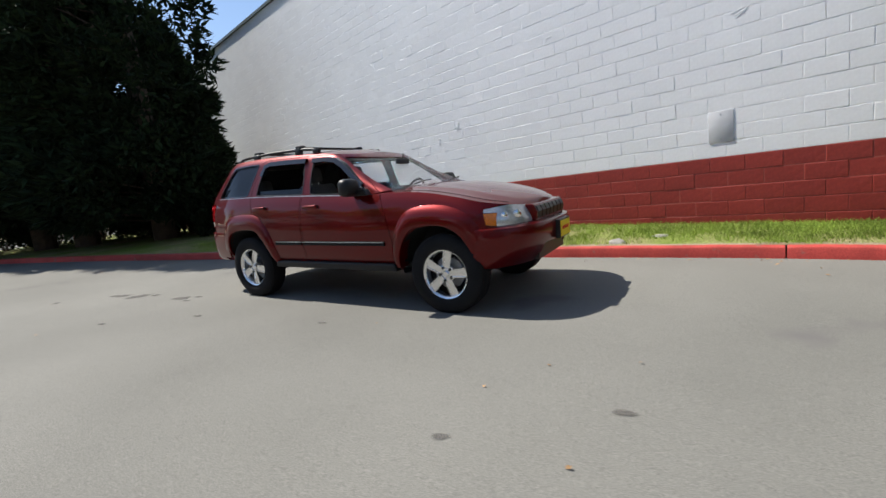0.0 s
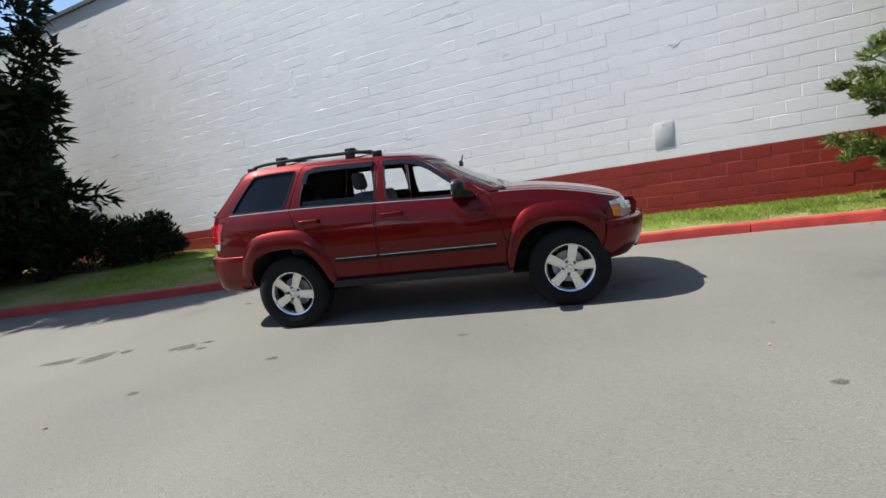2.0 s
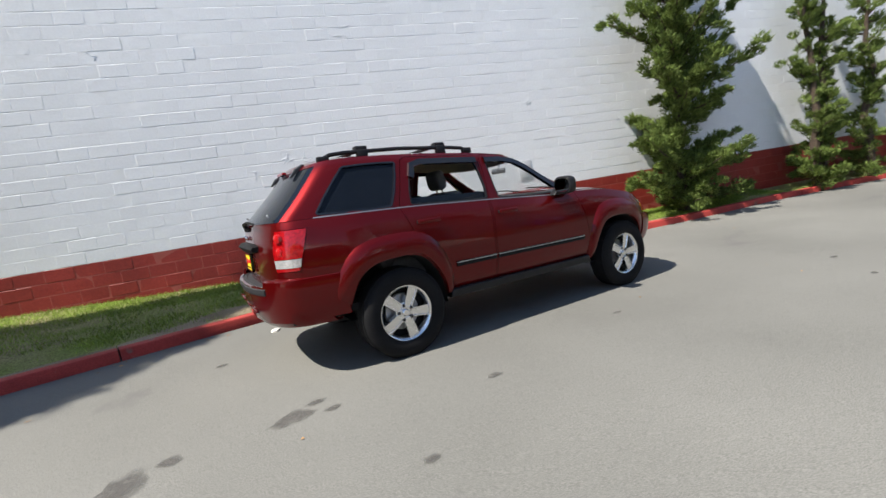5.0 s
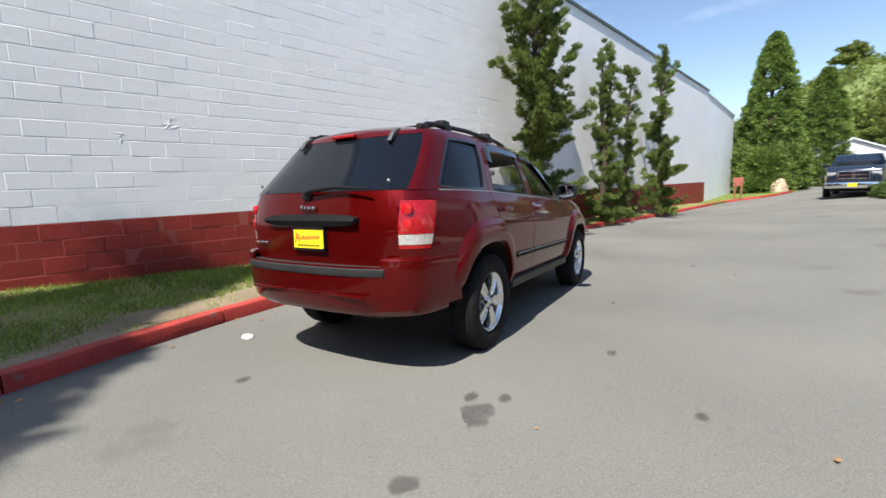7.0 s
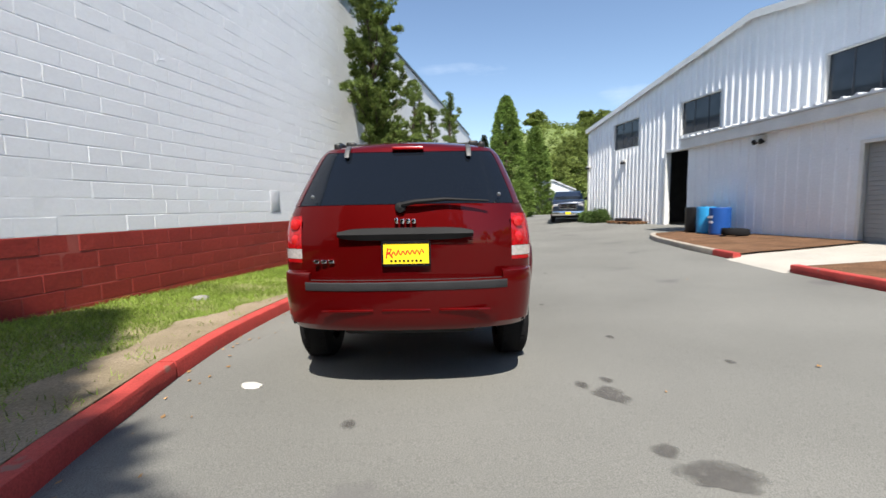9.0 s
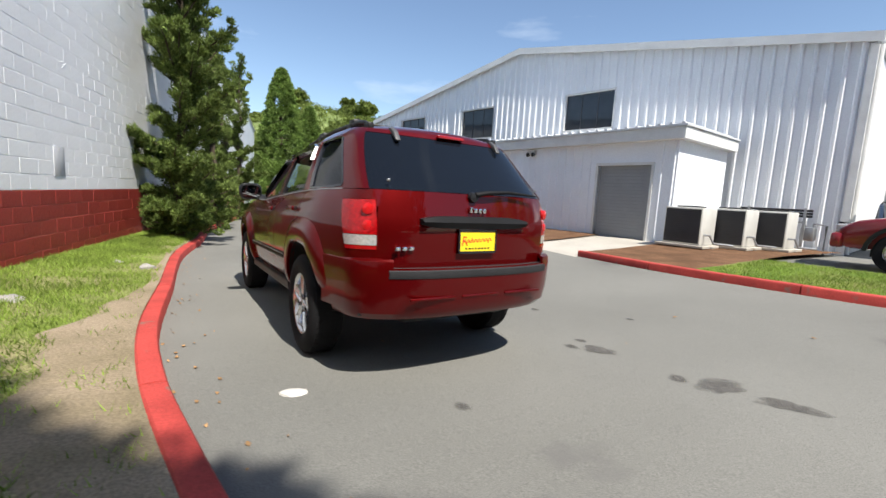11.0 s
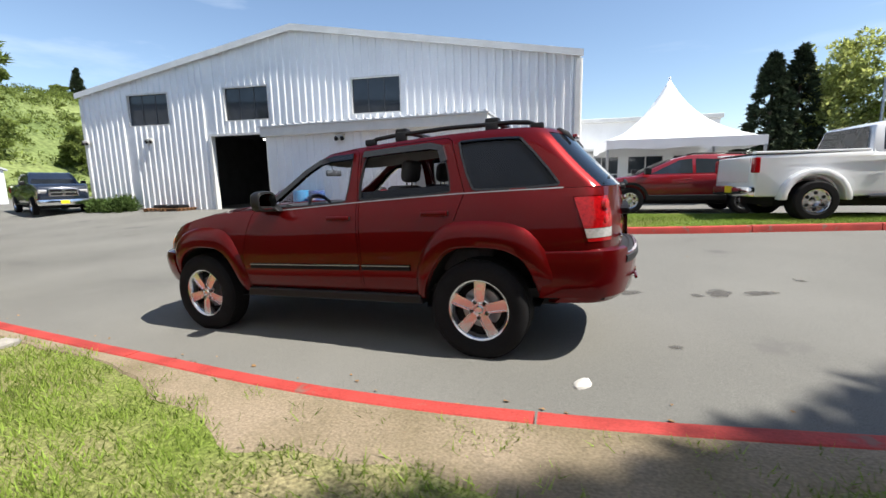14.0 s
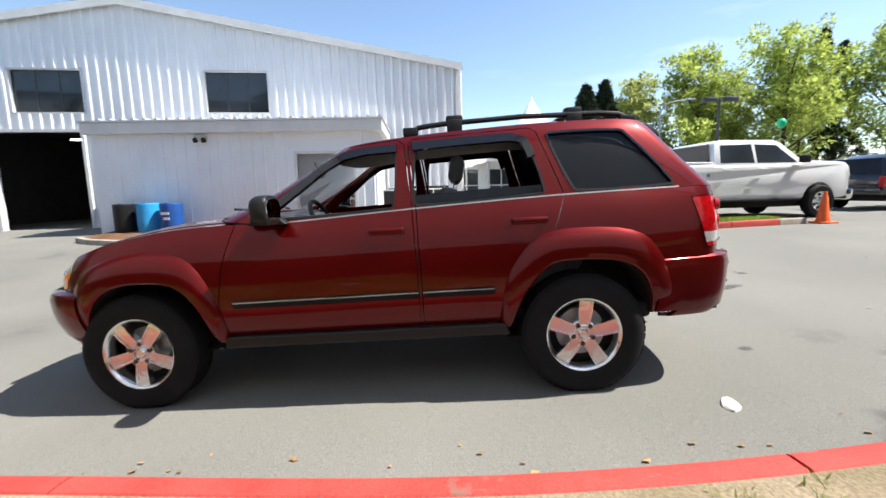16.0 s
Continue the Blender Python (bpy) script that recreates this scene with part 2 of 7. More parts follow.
M["hill_leaf"] = mat("hillside_leaves", (0.20, 0.25, 0.065), 0.8, island=0.5, var=0.4, scale=0.2, spec=0.15)
M["hill"] = mat("hillside", (0.19, 0.23, 0.085), 0.95, col2=(0.12, 0.16, 0.055), scale=0.06, fine=0.35, fscale=1.5, bump=0.6, bscale=1.0, bdist=0.3, spec=0.1)
M["stone"] = mat("pale_stone", (0.52, 0.50, 0.46), 0.85, var=0.15, scale=12, bump=0.5, bscale=30, bdist=0.01)
M["tan_rock"] = mat("tan_rock", (0.55, 0.42, 0.30), 0.9, var=0.25, scale=3, bump=0.6, bscale=9, bdist=0.03)
M["rock"] = mat("grey_rock", (0.33, 0.31, 0.28), 0.9, var=0.3, scale=9, bump=0.6, bscale=25, bdist=0.02)
M["dry_leaf"] = mat("dry_leaf", (0.30, 0.17, 0.07), 0.8, island=0.4)
M["steel"] = mat("galvanised_steel", (0.42, 0.43, 0.44), 0.45, 0.8, var=0.15, scale=6)
M["hvac"] = mat("hvac_cabinet", (0.55, 0.54, 0.50), 0.5, 0.1, var=0.1, scale=4)
M["balloon"] = mat("green_balloon", (0.02, 0.55, 0.22), 0.25, coat=0.3)
M["sign_red"] = mat("faded_red_sign", (0.36, 0.10, 0.08), 0.6, var=0.15, scale=8)



def leafy(m, share):
    """Lets light pass through thin leaves."""
    n, l = m.node_tree.nodes, m.node_tree.links
    b, o = n["Principled BSDF"], n["Material Output"]
    t, x = n.new("ShaderNodeBsdfTranslucent"), n.new("ShaderNodeMixShader")
    x.inputs[0].default_value = share
    l.new(b.inputs["Base Color"].links[0].from_socket, t.inputs["Color"])
    l.new(b.outputs[0], x.inputs[1])
    l.new(t.outputs[0], x.inputs[2])
    l.new(x.outputs[0], o.inputs["Surface"])


for key, share in (("leaf", 0.65), ("leaf_pale", 0.65), ("juniper", 0.22), ("cypress", 0.2), ("grass", 0.35), ("shrub", 0.4), ("hill_leaf", 0.4)):
    leafy(M[key], share)

# ---- helpers for shapes ----


def part(name, bm, material, parent=None, label="", smooth=False, m=None):
    """Links a bmesh as one mesh object, under a thing or a part."""
    me = bpy.data.meshes.new(name)
    bm.normal_update()
    bm.to_mesh(me)
    bm.free()
    for mm in material if isinstance(material, (list, tuple)) else [material]:
        me.materials.append(mm)
    if smooth:
        me.shade_smooth()
        me.set_sharp_from_angle(angle=radians(32))
    ob = new(name, me)
    if parent:
        ob.parent = parent
    if m is not None:
        ob.matrix_basis = m
    if label:
        tagged(ob, label)
    return ob


def mesh_part(name, me, parent=None, label="", m=None):
    ob = new(name, me)
    if parent:
        ob.parent = parent
    if m is not None:
        ob.matrix_basis = m
    return tagged(ob, label) if label else ob


def thing(name, label, category, m=Matrix(), group="", kind=""):
    ob = new(name)
    ob.empty_display_size = 0.2
    ob.matrix_basis = m
    return tagged(ob, label, category, group, kind)


def fresh():
    return bmesh.new()


def add_box(bm, x0, x1, y0, y1, z0, z1, bev=0.0, seg=2, m=None):
    r = bmesh.ops.create_cube(bm, size=1, matrix=Matrix.Translation(((x0 + x1) / 2, (y0 + y1) / 2, (z0 + z1) / 2)) @ Matrix.Diagonal((x1 - x0, y1 - y0, z1 - z0, 1)))
    vs = r["verts"]
    if bev:
        es = list({e for v in vs for e in v.link_edges})
        rb = bmesh.ops.bevel(bm, geom=es, offset=bev, segments=seg, affect="EDGES", profile=0.5)
        vs = list({v for f in rb["faces"] for v in f.verts} | {v for v in vs if v.is_valid})
    if m is not None:
        bmesh.ops.transform(bm, matrix=m, verts=vs)
    return vs


def box_bm(*a, **k):
    bm = fresh()
    add_box(bm, *a, **k)
    return bm


def add_tube(bm, pts, r, seg=8, caps=True):
    """A round bar along points; r: one radius, or one for each point."""
    pts = [Vector(p) for p in pts]
    rs = r if isinstance(r, (list, tuple)) else [r] * len(pts)
    rings = []
    ref = Vector((0, 0, 1))
    for i, p in enumerate(pts):
        d = (pts[min(i + 1, len(pts) - 1)] - pts[max(i - 1, 0)]).normalized()
        side = d.cross(ref if abs(d.z) < 0.95 else Vector((1, 0, 0))).normalized()
        up = side.cross(d)
        rings.append([bm.verts.new(p + rs[i] * (math.cos(a) * side + math.sin(a) * up)) for a in [2 * math.pi * k / seg for k in range(seg)]])
    for a, b in zip(rings, rings[1:]):
        for k in range(seg):
            bm.faces.new((a[k], a[(k + 1) % seg], b[(k + 1) % seg], b[k]))
    if caps:
        bm.faces.new(rings[0][::-1])
        bm.faces.new(rings[-1])
    return [v for ring in rings for v in ring]


def tube_bm(pts, r, seg=8):
    bm = fresh()
    add_tube(bm, pts, r, seg)
    bmesh.ops.recalc_face_normals(bm, faces=bm.faces[:])
    return bm


def add_prism(bm, pts, axis, a, b, bev=0.0):
    """A polygon given in the two other axes, drawn out along an axis from a to b."""
    def at(p, v):
        return {"x": (v, p[0], p[1]), "y": (p[0], v, p[1]), "z": (p[0], p[1], v)}[axis]
    lo, hi = [bm.verts.new(at(p, a)) for p in pts], [bm.verts.new(at(p, b)) for p in pts]
    fs = [bm.faces.new(lo), bm.faces.new(hi[::-1])]
    k = len(pts)
    fs += [bm.faces.new((lo[i], hi[i], hi[(i + 1) % k], lo[(i + 1) % k])) for i in range(k)]
    bmesh.ops.recalc_face_normals(bm, faces=fs)
    if bev:
        es = list({e for f in fs for e in f.edges})
        bmesh.ops.bevel(bm, geom=es, offset=bev, segments=2, affect="EDGES", profile=0.5)
    return fs


def prism_bm(pts, axis, a, b, bev=0.0):
    bm = fresh()
    add_prism(bm, pts, axis, a, b, bev)
    return bm


def lathe_bm(profile, seg=32, axis="y", caps=True):
    """Turns a profile of (radius, along) round an axis."""
    bm = fresh()
    rings = []
    for r, t in profile:
        ring = []
        for k in range(seg):
            a = 2 * math.pi * k / seg
            c, s = r * math.cos(a), r * math.sin(a)
            ring.append(bm.verts.new({"y": (c, t, s), "z": (c, s, t), "x": (t, c, s)}[axis]))
        rings.append(ring)
    for a, b in zip(rings, rings[1:]):
        for k in range(seg):
            bm.faces.new((a[k], a[(k + 1) % seg], b[(k + 1) % seg], b[k]))
    for ring, r in ((rings[0], profile[0][0]), (rings[-1], profile[-1][0])):
        if r > 1e-4 and caps:
            bm.faces.new(ring)
    bmesh.ops.remove_doubles(bm, verts=bm.verts[:], dist=1e-5)
    bmesh.ops.recalc_face_normals(bm, faces=bm.faces[:])
    return bm


def interp(x, pts):
    if x <= pts[0][0]:
        return pts[0][1]
    for (a, va), (b, vb) in zip(pts, pts[1:]):
        if x <= b:
            return va + (vb - va) * (x - a) / (b - a)
    return pts[-1][1]


def smooth_interp(x, pts):
    """Monotone-ish cubic through points."""
    n = len(pts)
    if x <= pts[0][0]:
        return pts[0][1]
    if x >= pts[-1][0]:
        return pts[-1][1]
    for i in range(n - 1):
        (a, va), (b, vb) = pts[i], pts[i + 1]
        if x <= b:
            t = (x - a) / (b - a)
            sa = (vb - pts[i - 1][1]) / (b - pts[i - 1][0]) * (b - a) if i else vb - va
            sb = (pts[i + 2][1] - va) / (pts[i + 2][0] - a) * (b - a) if i + 2 < n else vb - va
            return (2 * t**3 - 3 * t * t + 1) * va + (t**3 - 2 * t * t + t) * sa + (3 * t * t - 2 * t**3) * vb + (t**3 - t * t) * sb


def bars(bm, x0, x1, z0, z1, k, rows, y0, y1, rnd):
    """Plain bars that stand for writing, in the x-z plane."""
    h = (z1 - z0) / rows
    for j in range(rows):
        x = x0
        while x < x1 - 0.004:
            w = min(rnd.uniform(0.6, 1.6) * k, x1 - x)
            add_box(bm, x, x + w * 0.8, y0, y1, z0 + h * (j + 0.2), z0 + h * (j + 0.8))
            x += w

# ---- ground, verge, kerbs, wall ----


def road_z(x):
    x = max(x, -16)
    return -0.033 * x if x < 1.5 else -0.0495 - 0.014 * (min(x, 24) - 1.5)


def ground_z(x, y):
    c = 0.045 * max(0.0, min(-1 - y, 8.0))
    w = 1.0 if y > -3 else max(0.2, 1 - 0.8 * (-3 - y) / 6)
    return road_z(x) * w + c


def sheet(name, material, xs, ys, height):
    bm = fresh()
    g = [[bm.verts.new((x, y, height(x, y))) for y in ys] for x in xs]
    for i in range(len(xs) - 1):
        for j in range(len(ys) - 1):
            bm.faces.new((g[i][j], g[i + 1][j], g[i + 1][j + 1], g[i][j + 1]))
    return part(name, bm, material, smooth=True)


def steps(a, b, d):
    n = max(1, round((b - a) / d))
    return [a + (b - a) * i / n for i in range(n + 1)]


gx = [-700, -250, -100, -50] + steps(-32, 48, 0.8) + [70, 110, 250, 700]
gy = [-700, -250, -100, -50] + steps(-30, 12, 0.8) + [20, 45, 100, 250, 700]
ground = sheet("ground", M["asphalt"], gx, gy, ground_z)
tagged(ground, "worn grey asphalt lot with patches and oil marks", "asphalt", kind="structure")

# wall line and its foot
WALL_Y0, WALL_SLOPE = 3.92, -0.236
WALL_TURN = math.degrees(math.atan(WALL_SLOPE))
WALL_FOOT = [(-26, 0.75), (-8.5, 0.58), (-4, 0.36), (0, 0.18), (5, 0.10), (12, 0.03), (27, -0.16), (40, -0.2)]


def wall_y(x):
    return WALL_Y0 + WALL_SLOPE * x


def wall_foot(x):
    return interp(x, WALL_FOOT)


KERB_N = [(-26, -2.2), (-16, -0.45), (-10.3, 0.52), (-5.5, 1.09), (-3, 1.57), (-1.75, 1.75), (-0.5, 1.80), (1.3, 1.70), (3.7, 1.58), (4.9, 1.42), (6.5, 1.12), (9.7, 0.72), (16, -0.75), (22, -2.15), (24.5, -2.8)]
KERB_H, KERB_W = 0.13, 0.15


def kerb_y(x):
    return smooth_interp(x, KERB_N)


def verge_z(x, y):
    a, b = kerb_y(x) + KERB_W, wall_y(x)
    t = min(1.0, max(0.0, (y - a) / max(0.1, b - a)))
    za = ground_z(x, kerb_y(x)) + KERB_H - 0.015
    return za + (wall_foot(x) - za) * t + 0.018 * noise.noise(Vector((x * 1.3, y * 1.3, 0))) * min(1, t * 6)


bm = fresh()
vx = steps(-26, 24.5, 0.25)
rows = []
for x in vx:
    a, b = kerb_y(x) + KERB_W - 0.01, wall_y(x) + 0.05
    rows.append([bm.verts.new((x, a + (b - a) * k / 12, verge_z(x, a + (b - a) * k / 12))) for k in range(13)])
for r0, r1 in zip(rows, rows[1:]):
    for k in range(12):
        bm.faces.new((r0[k], r1[k], r1[k + 1], r0[k + 1]))
verge = part("grass_verge", bm, M["grass_soil"], smooth=True)
tagged(verge, "patchy grass verge with bare soil along the block wall", "verge", kind="structure")


# bare soil worn along the kerb
bm = fresh()
prev = None
for x in steps(-9, 6, 0.1):
    a = kerb_y(x) + KERB_W - 0.01
    w = 0.52 + 0.34 * noise.noise(Vector((x * 0.7, 2, 0))) + 0.16 * noise.noise(Vector((x * 2.3, 5, 0)))
    w *= max(0.22, min(1.0, (x + 4.2) / 1.6, (1.9 - x) / 2.6))
    w = max(0.03, min(w, wall_y(x) - a - 0.1))
    col = [bm.verts.new((x, a + w * k / 6, verge_z(x, a + w * k / 6) + (0.012 if k < 6 else -0.012))) for k in range(7)]
    if prev:
        for k in range(6):
            bm.faces.new((prev[k], col[k], col[k + 1], prev[k + 1]))
    prev = col
tagged(part("bare_soil", bm, M["soil"], smooth=True), "bare trodden tan soil along the kerb", "soil", kind="structure")


def soil_edge(x):
    w = 0.52 + 0.34 * noise.noise(Vector((x * 0.7, 2, 0))) + 0.16 * noise.noise(Vector((x * 2.3, 5, 0)))
    return kerb_y(x) + KERB_W + w * max(0.22, min(1.0, (x + 4.2) / 1.6, (1.9 - x) / 2.6))


def kerb_stone(line, height, w, parent, material, gap=0.008):
    """One cast kerb length along points of its street edge, the back on its left side."""
    bm = fresh()
    prof = [(0.0, -0.10), (0.0, height - 0.03), (0.012, height - 0.008), (0.035, height), (w - 0.025, height), (w, height - 0.02), (w, -0.10)]
    rings = []
    n = len(line)
    for i, (x, y) in enumerate(line):
        a, b = Vector(line[max(i - 1, 0)]), Vector(line[min(i + 1, n - 1)])
        d = (b - a).normalized()
        nrm = Vector((-d.y, d.x))
        e = gap * (1 if i == 0 else -1 if i == n - 1 else 0)
        z = ground_z(x, y)
        wob = 0.006 * noise.noise(Vector((x * 2.1, y * 2.1, 3)))
        rings.append([bm.verts.new((x + d.x * e + nrm.x * (o + wob), y + d.y * e + nrm.y * (o + wob), z + h + wob * (h > 0))) for o, h in prof])
    for r0, r1 in zip(rings, rings[1:]):
        for k in range(len(prof) - 1):
            bm.faces.new((r0[k], r1[k], r1[k + 1], r0[k + 1]))
    bm.faces.new(rings[0])
    bm.faces.new(rings[-1][::-1])
    bmesh.ops.recalc_face_normals(bm, faces=bm.faces[:])
    return part("kerb_stone", bm, material, parent, smooth=True)


def kerb_run(name, label, pts, joints, red):
    """A kerb of separate lengths; red(i) tells which are painted."""
    root = thing(name, label, "kerb", kind="structure")
    for i, (a, b) in enumerate(zip(joints, joints[1:])):
        line = [(x, smooth_interp(x, pts)) for x in steps(a, b, 0.3)]
        kerb_stone(line, KERB_H, KERB_W, root, M["kerb_red"] if red(i) else M["kerb_grey"])
    return root


kerb_run("kerb_north", "red-painted concrete kerb beside the grass verge", KERB_N, [-26, -22.9, -19.8, -16.7, -13.6, -10.5, -7.4, -5.2, -3.6, -1.95, 1.1, 4.15, 7.2, 10.25, 13.3, 16.35, 19.4, 22.0, 24.5], lambda i: True)
# the far bend of the north kerb, and the planting bed behind it
bend = thing("kerb_bend", "red-painted kerb at the bend of the lane", "kerb", kind="structure")
BEND = [(24.5, -2.8), (25.6, -3.15), (26.7, -3.75), (27.5, -4.6), (28.3, -5.5), (29.4, -6.4), (31.0, -7.2), (33.0, -7.8), (36, -8.3)]
for i in range(0, len(BEND) - 2, 2):
    kerb_stone(BEND[i : i + 3], KERB_H, KERB_W, bend, M["kerb_red"])
bed_pts = BEND + [(44, -8.5), (44, 4), (24.5, -1.8)]
bm = fresh()
fs = add_prism(bm, bed_pts, "z", -0.35, 0.0)
for v in bm.verts:
    if v.co.z > -0.1:
        v.co.z = ground_z(v.co.x, v.co.y) + 0.115
tagged(part("planting_bed", bm, M["lawn"]), "grassy planting bed under the cypress trees", "planting bed", kind="structure")

# south side: mulch bed, concrete drive, lawn island and their kerbs
KERB_S1 = [(-8.4, -6.35), (-6.3, -6.02), (-4.9, -5.75), (-3.1, -5.45), (-0.8, -5.38), (0.6, -5.5), (1.55, -5.62)]
KERB_S2 = [(3.2, -5.86), (4.6, -6.0), (6.2, -6.25), (7.9, -6.6), (9.0, -7.15), (9.6, -8.0)]


def south_kerb(name, label, pts, joints, red):
    root = thing(name, label, "kerb", kind="structure")
    for i, (a, b) in enumerate(zip(joints, joints[1:])):
        line = [(x, smooth_interp(x, pts)) for x in steps(a, b, 0.3)][::-1]
        kerb_stone(line, KERB_H, KERB_W, root, M["kerb_red"] if red(i) else M["kerb_grey"])
    return root


south_kerb("kerb_south_island", "red-painted kerb round the lawn island", KERB_S1, [-8.4, -7.75, -6.6, -4.6, -2.4, -0.2, 1.55], lambda i: i > 0)
south_kerb("kerb_south_bed", "bare concrete kerb with a red-painted end", KERB_S2, [3.2, 3.95, 6.0, 8.0, 9.0], lambda i: i == 0)


def bed(name, label, category, material, edge, back, lift, ramp=False):
    """A raised bed between a street edge (points) and a back line (points)."""
    bm = fresh()
    n = 24
    grid = []
    for i in range(n + 1):
        t = i / n
        def along(pts):
            x = pts[0][0] + (pts[-1][0] - pts[0][0]) * t
            return Vector((x, smooth_interp(x, pts)))
        a, b = along(edge), along(back)
        col = []
        for k in range(9):
            p = a + (b - a) * k / 8
            col.append(bm.verts.new((p.x, p.y, ground_z(p.x, p.y) + (lift if k or not ramp else -0.01) + 0.015 * (0 if ramp and not k else 1) * noise.noise(Vector((p.x * 1.7, p.y * 1.7, 9))))))
        grid.append(col)
    for c0, c1 in zip(grid, grid[1:]):
        for k in range(8):
            bm.faces.new((c0[k], c0[k + 1], c1[k + 1], c1[k]))
    bmesh.ops.recalc_face_normals(bm, faces=bm.faces[:])
    ob = part(name, bm, material, smooth=True)
    return tagged(ob, label, category, kind="structure")


bed("lawn_island", "clipped lawn island inside the red kerb", "lawn", M["lawn"], [(-8.3, -6.5), (-6.3, -6.16), (-4.9, -5.9), (-3.1, -5.6), (-0.9, -5.52)], [(-8.3, -8.6), (-4.9, -8.3), (-0.9, -8.0)], 0.10)
bed("mulch_bed_west", "bare brown mulch bed beside the annex", "mulch bed", M["mulch"], [(-0.9, -5.52), (0.6, -5.64), (1.5, -5.76)], [(-0.9, -12.6), (0.6, -11.5), (1.5, -9.2)], 0.095)
bed("mulch_bed_east", "bare brown mulch bed below the annex wall", "mulch bed", M["mulch"], [(3.25, -6.0), (4.6, -6.14), (6.2, -6.4), (7.9, -6.75), (8.9, -7.2)], [(3.6, -8.9), (6.2, -8.72), (8.9, -8.5)], 0.10)
bed("concrete_drive", "pale concrete drive up to the roll-up door", "drive", M["concrete"], [(1.5, -5.45), (3.25, -5.7)], [(1.5, -9.05), (3.8, -8.9)], 0.06, True)

# oil stains, pale stone, litter on the asphalt
rnd = random.Random(4)


def blot(x, y, a, b, turn, seed):
    bm = fresh()
    r = random.Random(seed)
    ph = [r.uniform(0, 6.28) for _ in range(4)]
    c = bm.verts.new((x, y, ground_z(x, y) + 0.0045))
    ring = []
    for k in range(40):
        t = 2 * math.pi * k / 40
        q = 1 + 0.16 * math.sin(2 * t + ph[0]) + 0.12 * math.sin(3 * t + ph[1]) + 0.07 * math.sin(7 * t + ph[2]) + 0.05 * math.sin(11 * t + ph[3])
        u, v = a * q * math.cos(t), b * q * math.sin(t)
        px, py = x + u * math.cos(turn) - v * math.sin(turn), y + u * math.sin(turn) + v * math.cos(turn)
        ring.append(bm.verts.new((px, py, ground_z(px, py) + 0.0045)))
    for k in range(40):
        bm.faces.new((c, ring[k], ring[(k + 1) % 40]))
    return tagged(part("oil_stain", bm, M["stain"]), "dark oil stain soaked into the asphalt", "oil stain", "oil stains", "structure")


for i, (x, y, a, b, turn) in enumerate([(-2.43, -1.27, 0.15, 0.075, 0.2), (-2.26, -1.14, 0.07, 0.045, 0.4), (-2.2, -1.33, 0.06, 0.035, 0.1), (-3.31, -1.39, 0.17, 0.10, 0.9), (-3.1, -1.26, 0.07, 0.05, 0.3), (-3.68, -1.44, 0.17, 0.07, 0.5), (-2.74, 0.31, 0.055, 0.04, 0), (-1.2, -1.75, 0.06, 0.03, 0.2), (0.4, -1.5, 0.05, 0.03, 0.1), (-2.0, -2.3, 0.05, 0.03, 0.5), (-4.2, -2.0, 0.06, 0.045, 0.8), (2.4, -2.7, 0.05, 0.025, 0.3), (3.1, -2.2, 0.05, 0.03, 0)]):
    blot(x, y, a * 1.15, b * 1.15, turn, 20 + i)


def pebble(name, label, x, y, z, sx, sy, sz, material, seed, category="stone"):
    bm = fresh()
    bmesh.ops.create_icosphere(bm, subdivisions=2, radius=1)
    r = random.Random(seed)
    off = Vector((r.uniform(0, 50), r.uniform(0, 50), 0))
    for v in bm.verts:
        k = 1 + 0.35 * noise.noise(v.co * 1.2 + off)
        v.co = Vector((v.co.x * sx * k, v.co.y * sy * k, max(-0.2, v.co.z) * sz * k))
    ob = part(name, bm, material, smooth=True, m=pose(x, y, z, 0, 0, r.uniform(0, 180)))
    return tagged(ob, label, category)


pebble("pale_stone", "flat pale chip of concrete lying on the asphalt", -2.13, 1.11, ground_z(-2.13, 1.11), 0.085, 0.05, 0.022, M["stone"], 3)
pebble("rock", "grey rock half sunk in the grass verge", 2.4, 1.98, verge_z(2.4, 1.98) - 0.01, 0.12, 0.09, 0.07, M["rock"], 5, "rock")
pebble("flat_rock", "flat grey rock in the grass verge", 0.55, 2.95, verge_z(0.55, 2.95) - 0.01, 0.16, 0.12, 0.05, M["rock"], 8, "rock")
pebble("flat_rock", "flat grey rock in the grass verge", 2.9, 2.35, verge_z(2.9, 2.35) - 0.01, 0.12, 0.07, 0.04, M["rock"], 9, "rock")

# fallen leaves and chips in the gutter
bm = fresh()
for i in range(170):
    x = rnd.uniform(-9, 7)
    y = kerb_y(x) - abs(rnd.gauss(0, 0.16)) - 0.02 if rnd.random() < 0.75 else rnd.uniform(-4.5, kerb_y(x) - 0.1)
    s, t = rnd.uniform(0.008, 0.026), rnd.uniform(0, 6.28)
    z = ground_z(x, y) + 0.004
    bm.faces.new([bm.verts.new((x + s * math.cos(t + q), y + s * 0.6 * math.sin(t + q), z + rnd.uniform(0, 0.012))) for q in (0, 1.6, 3.1, 4.7)])
litter = tagged(part("leaf_litter", bm, M["dry_leaf"]), "dry leaf scraps scattered along the gutter", "leaf litter", kind="stuff")

# block wall: core with paint-filled joints; the blocks are set last
wall = thing("wall_north", "white-painted concrete block wall with a dark red base band", "wall", pose(0, WALL_Y0, 0, 0, 0, WALL_TURN), kind="structure")
WALL_C = math.cos(radians(WALL_TURN))
WL0, WL1 = -26 / WALL_C, 27 / WALL_C
BAND_TOP = 1.045


def wall_top(u):
    return 7.15 - 0.027 * u


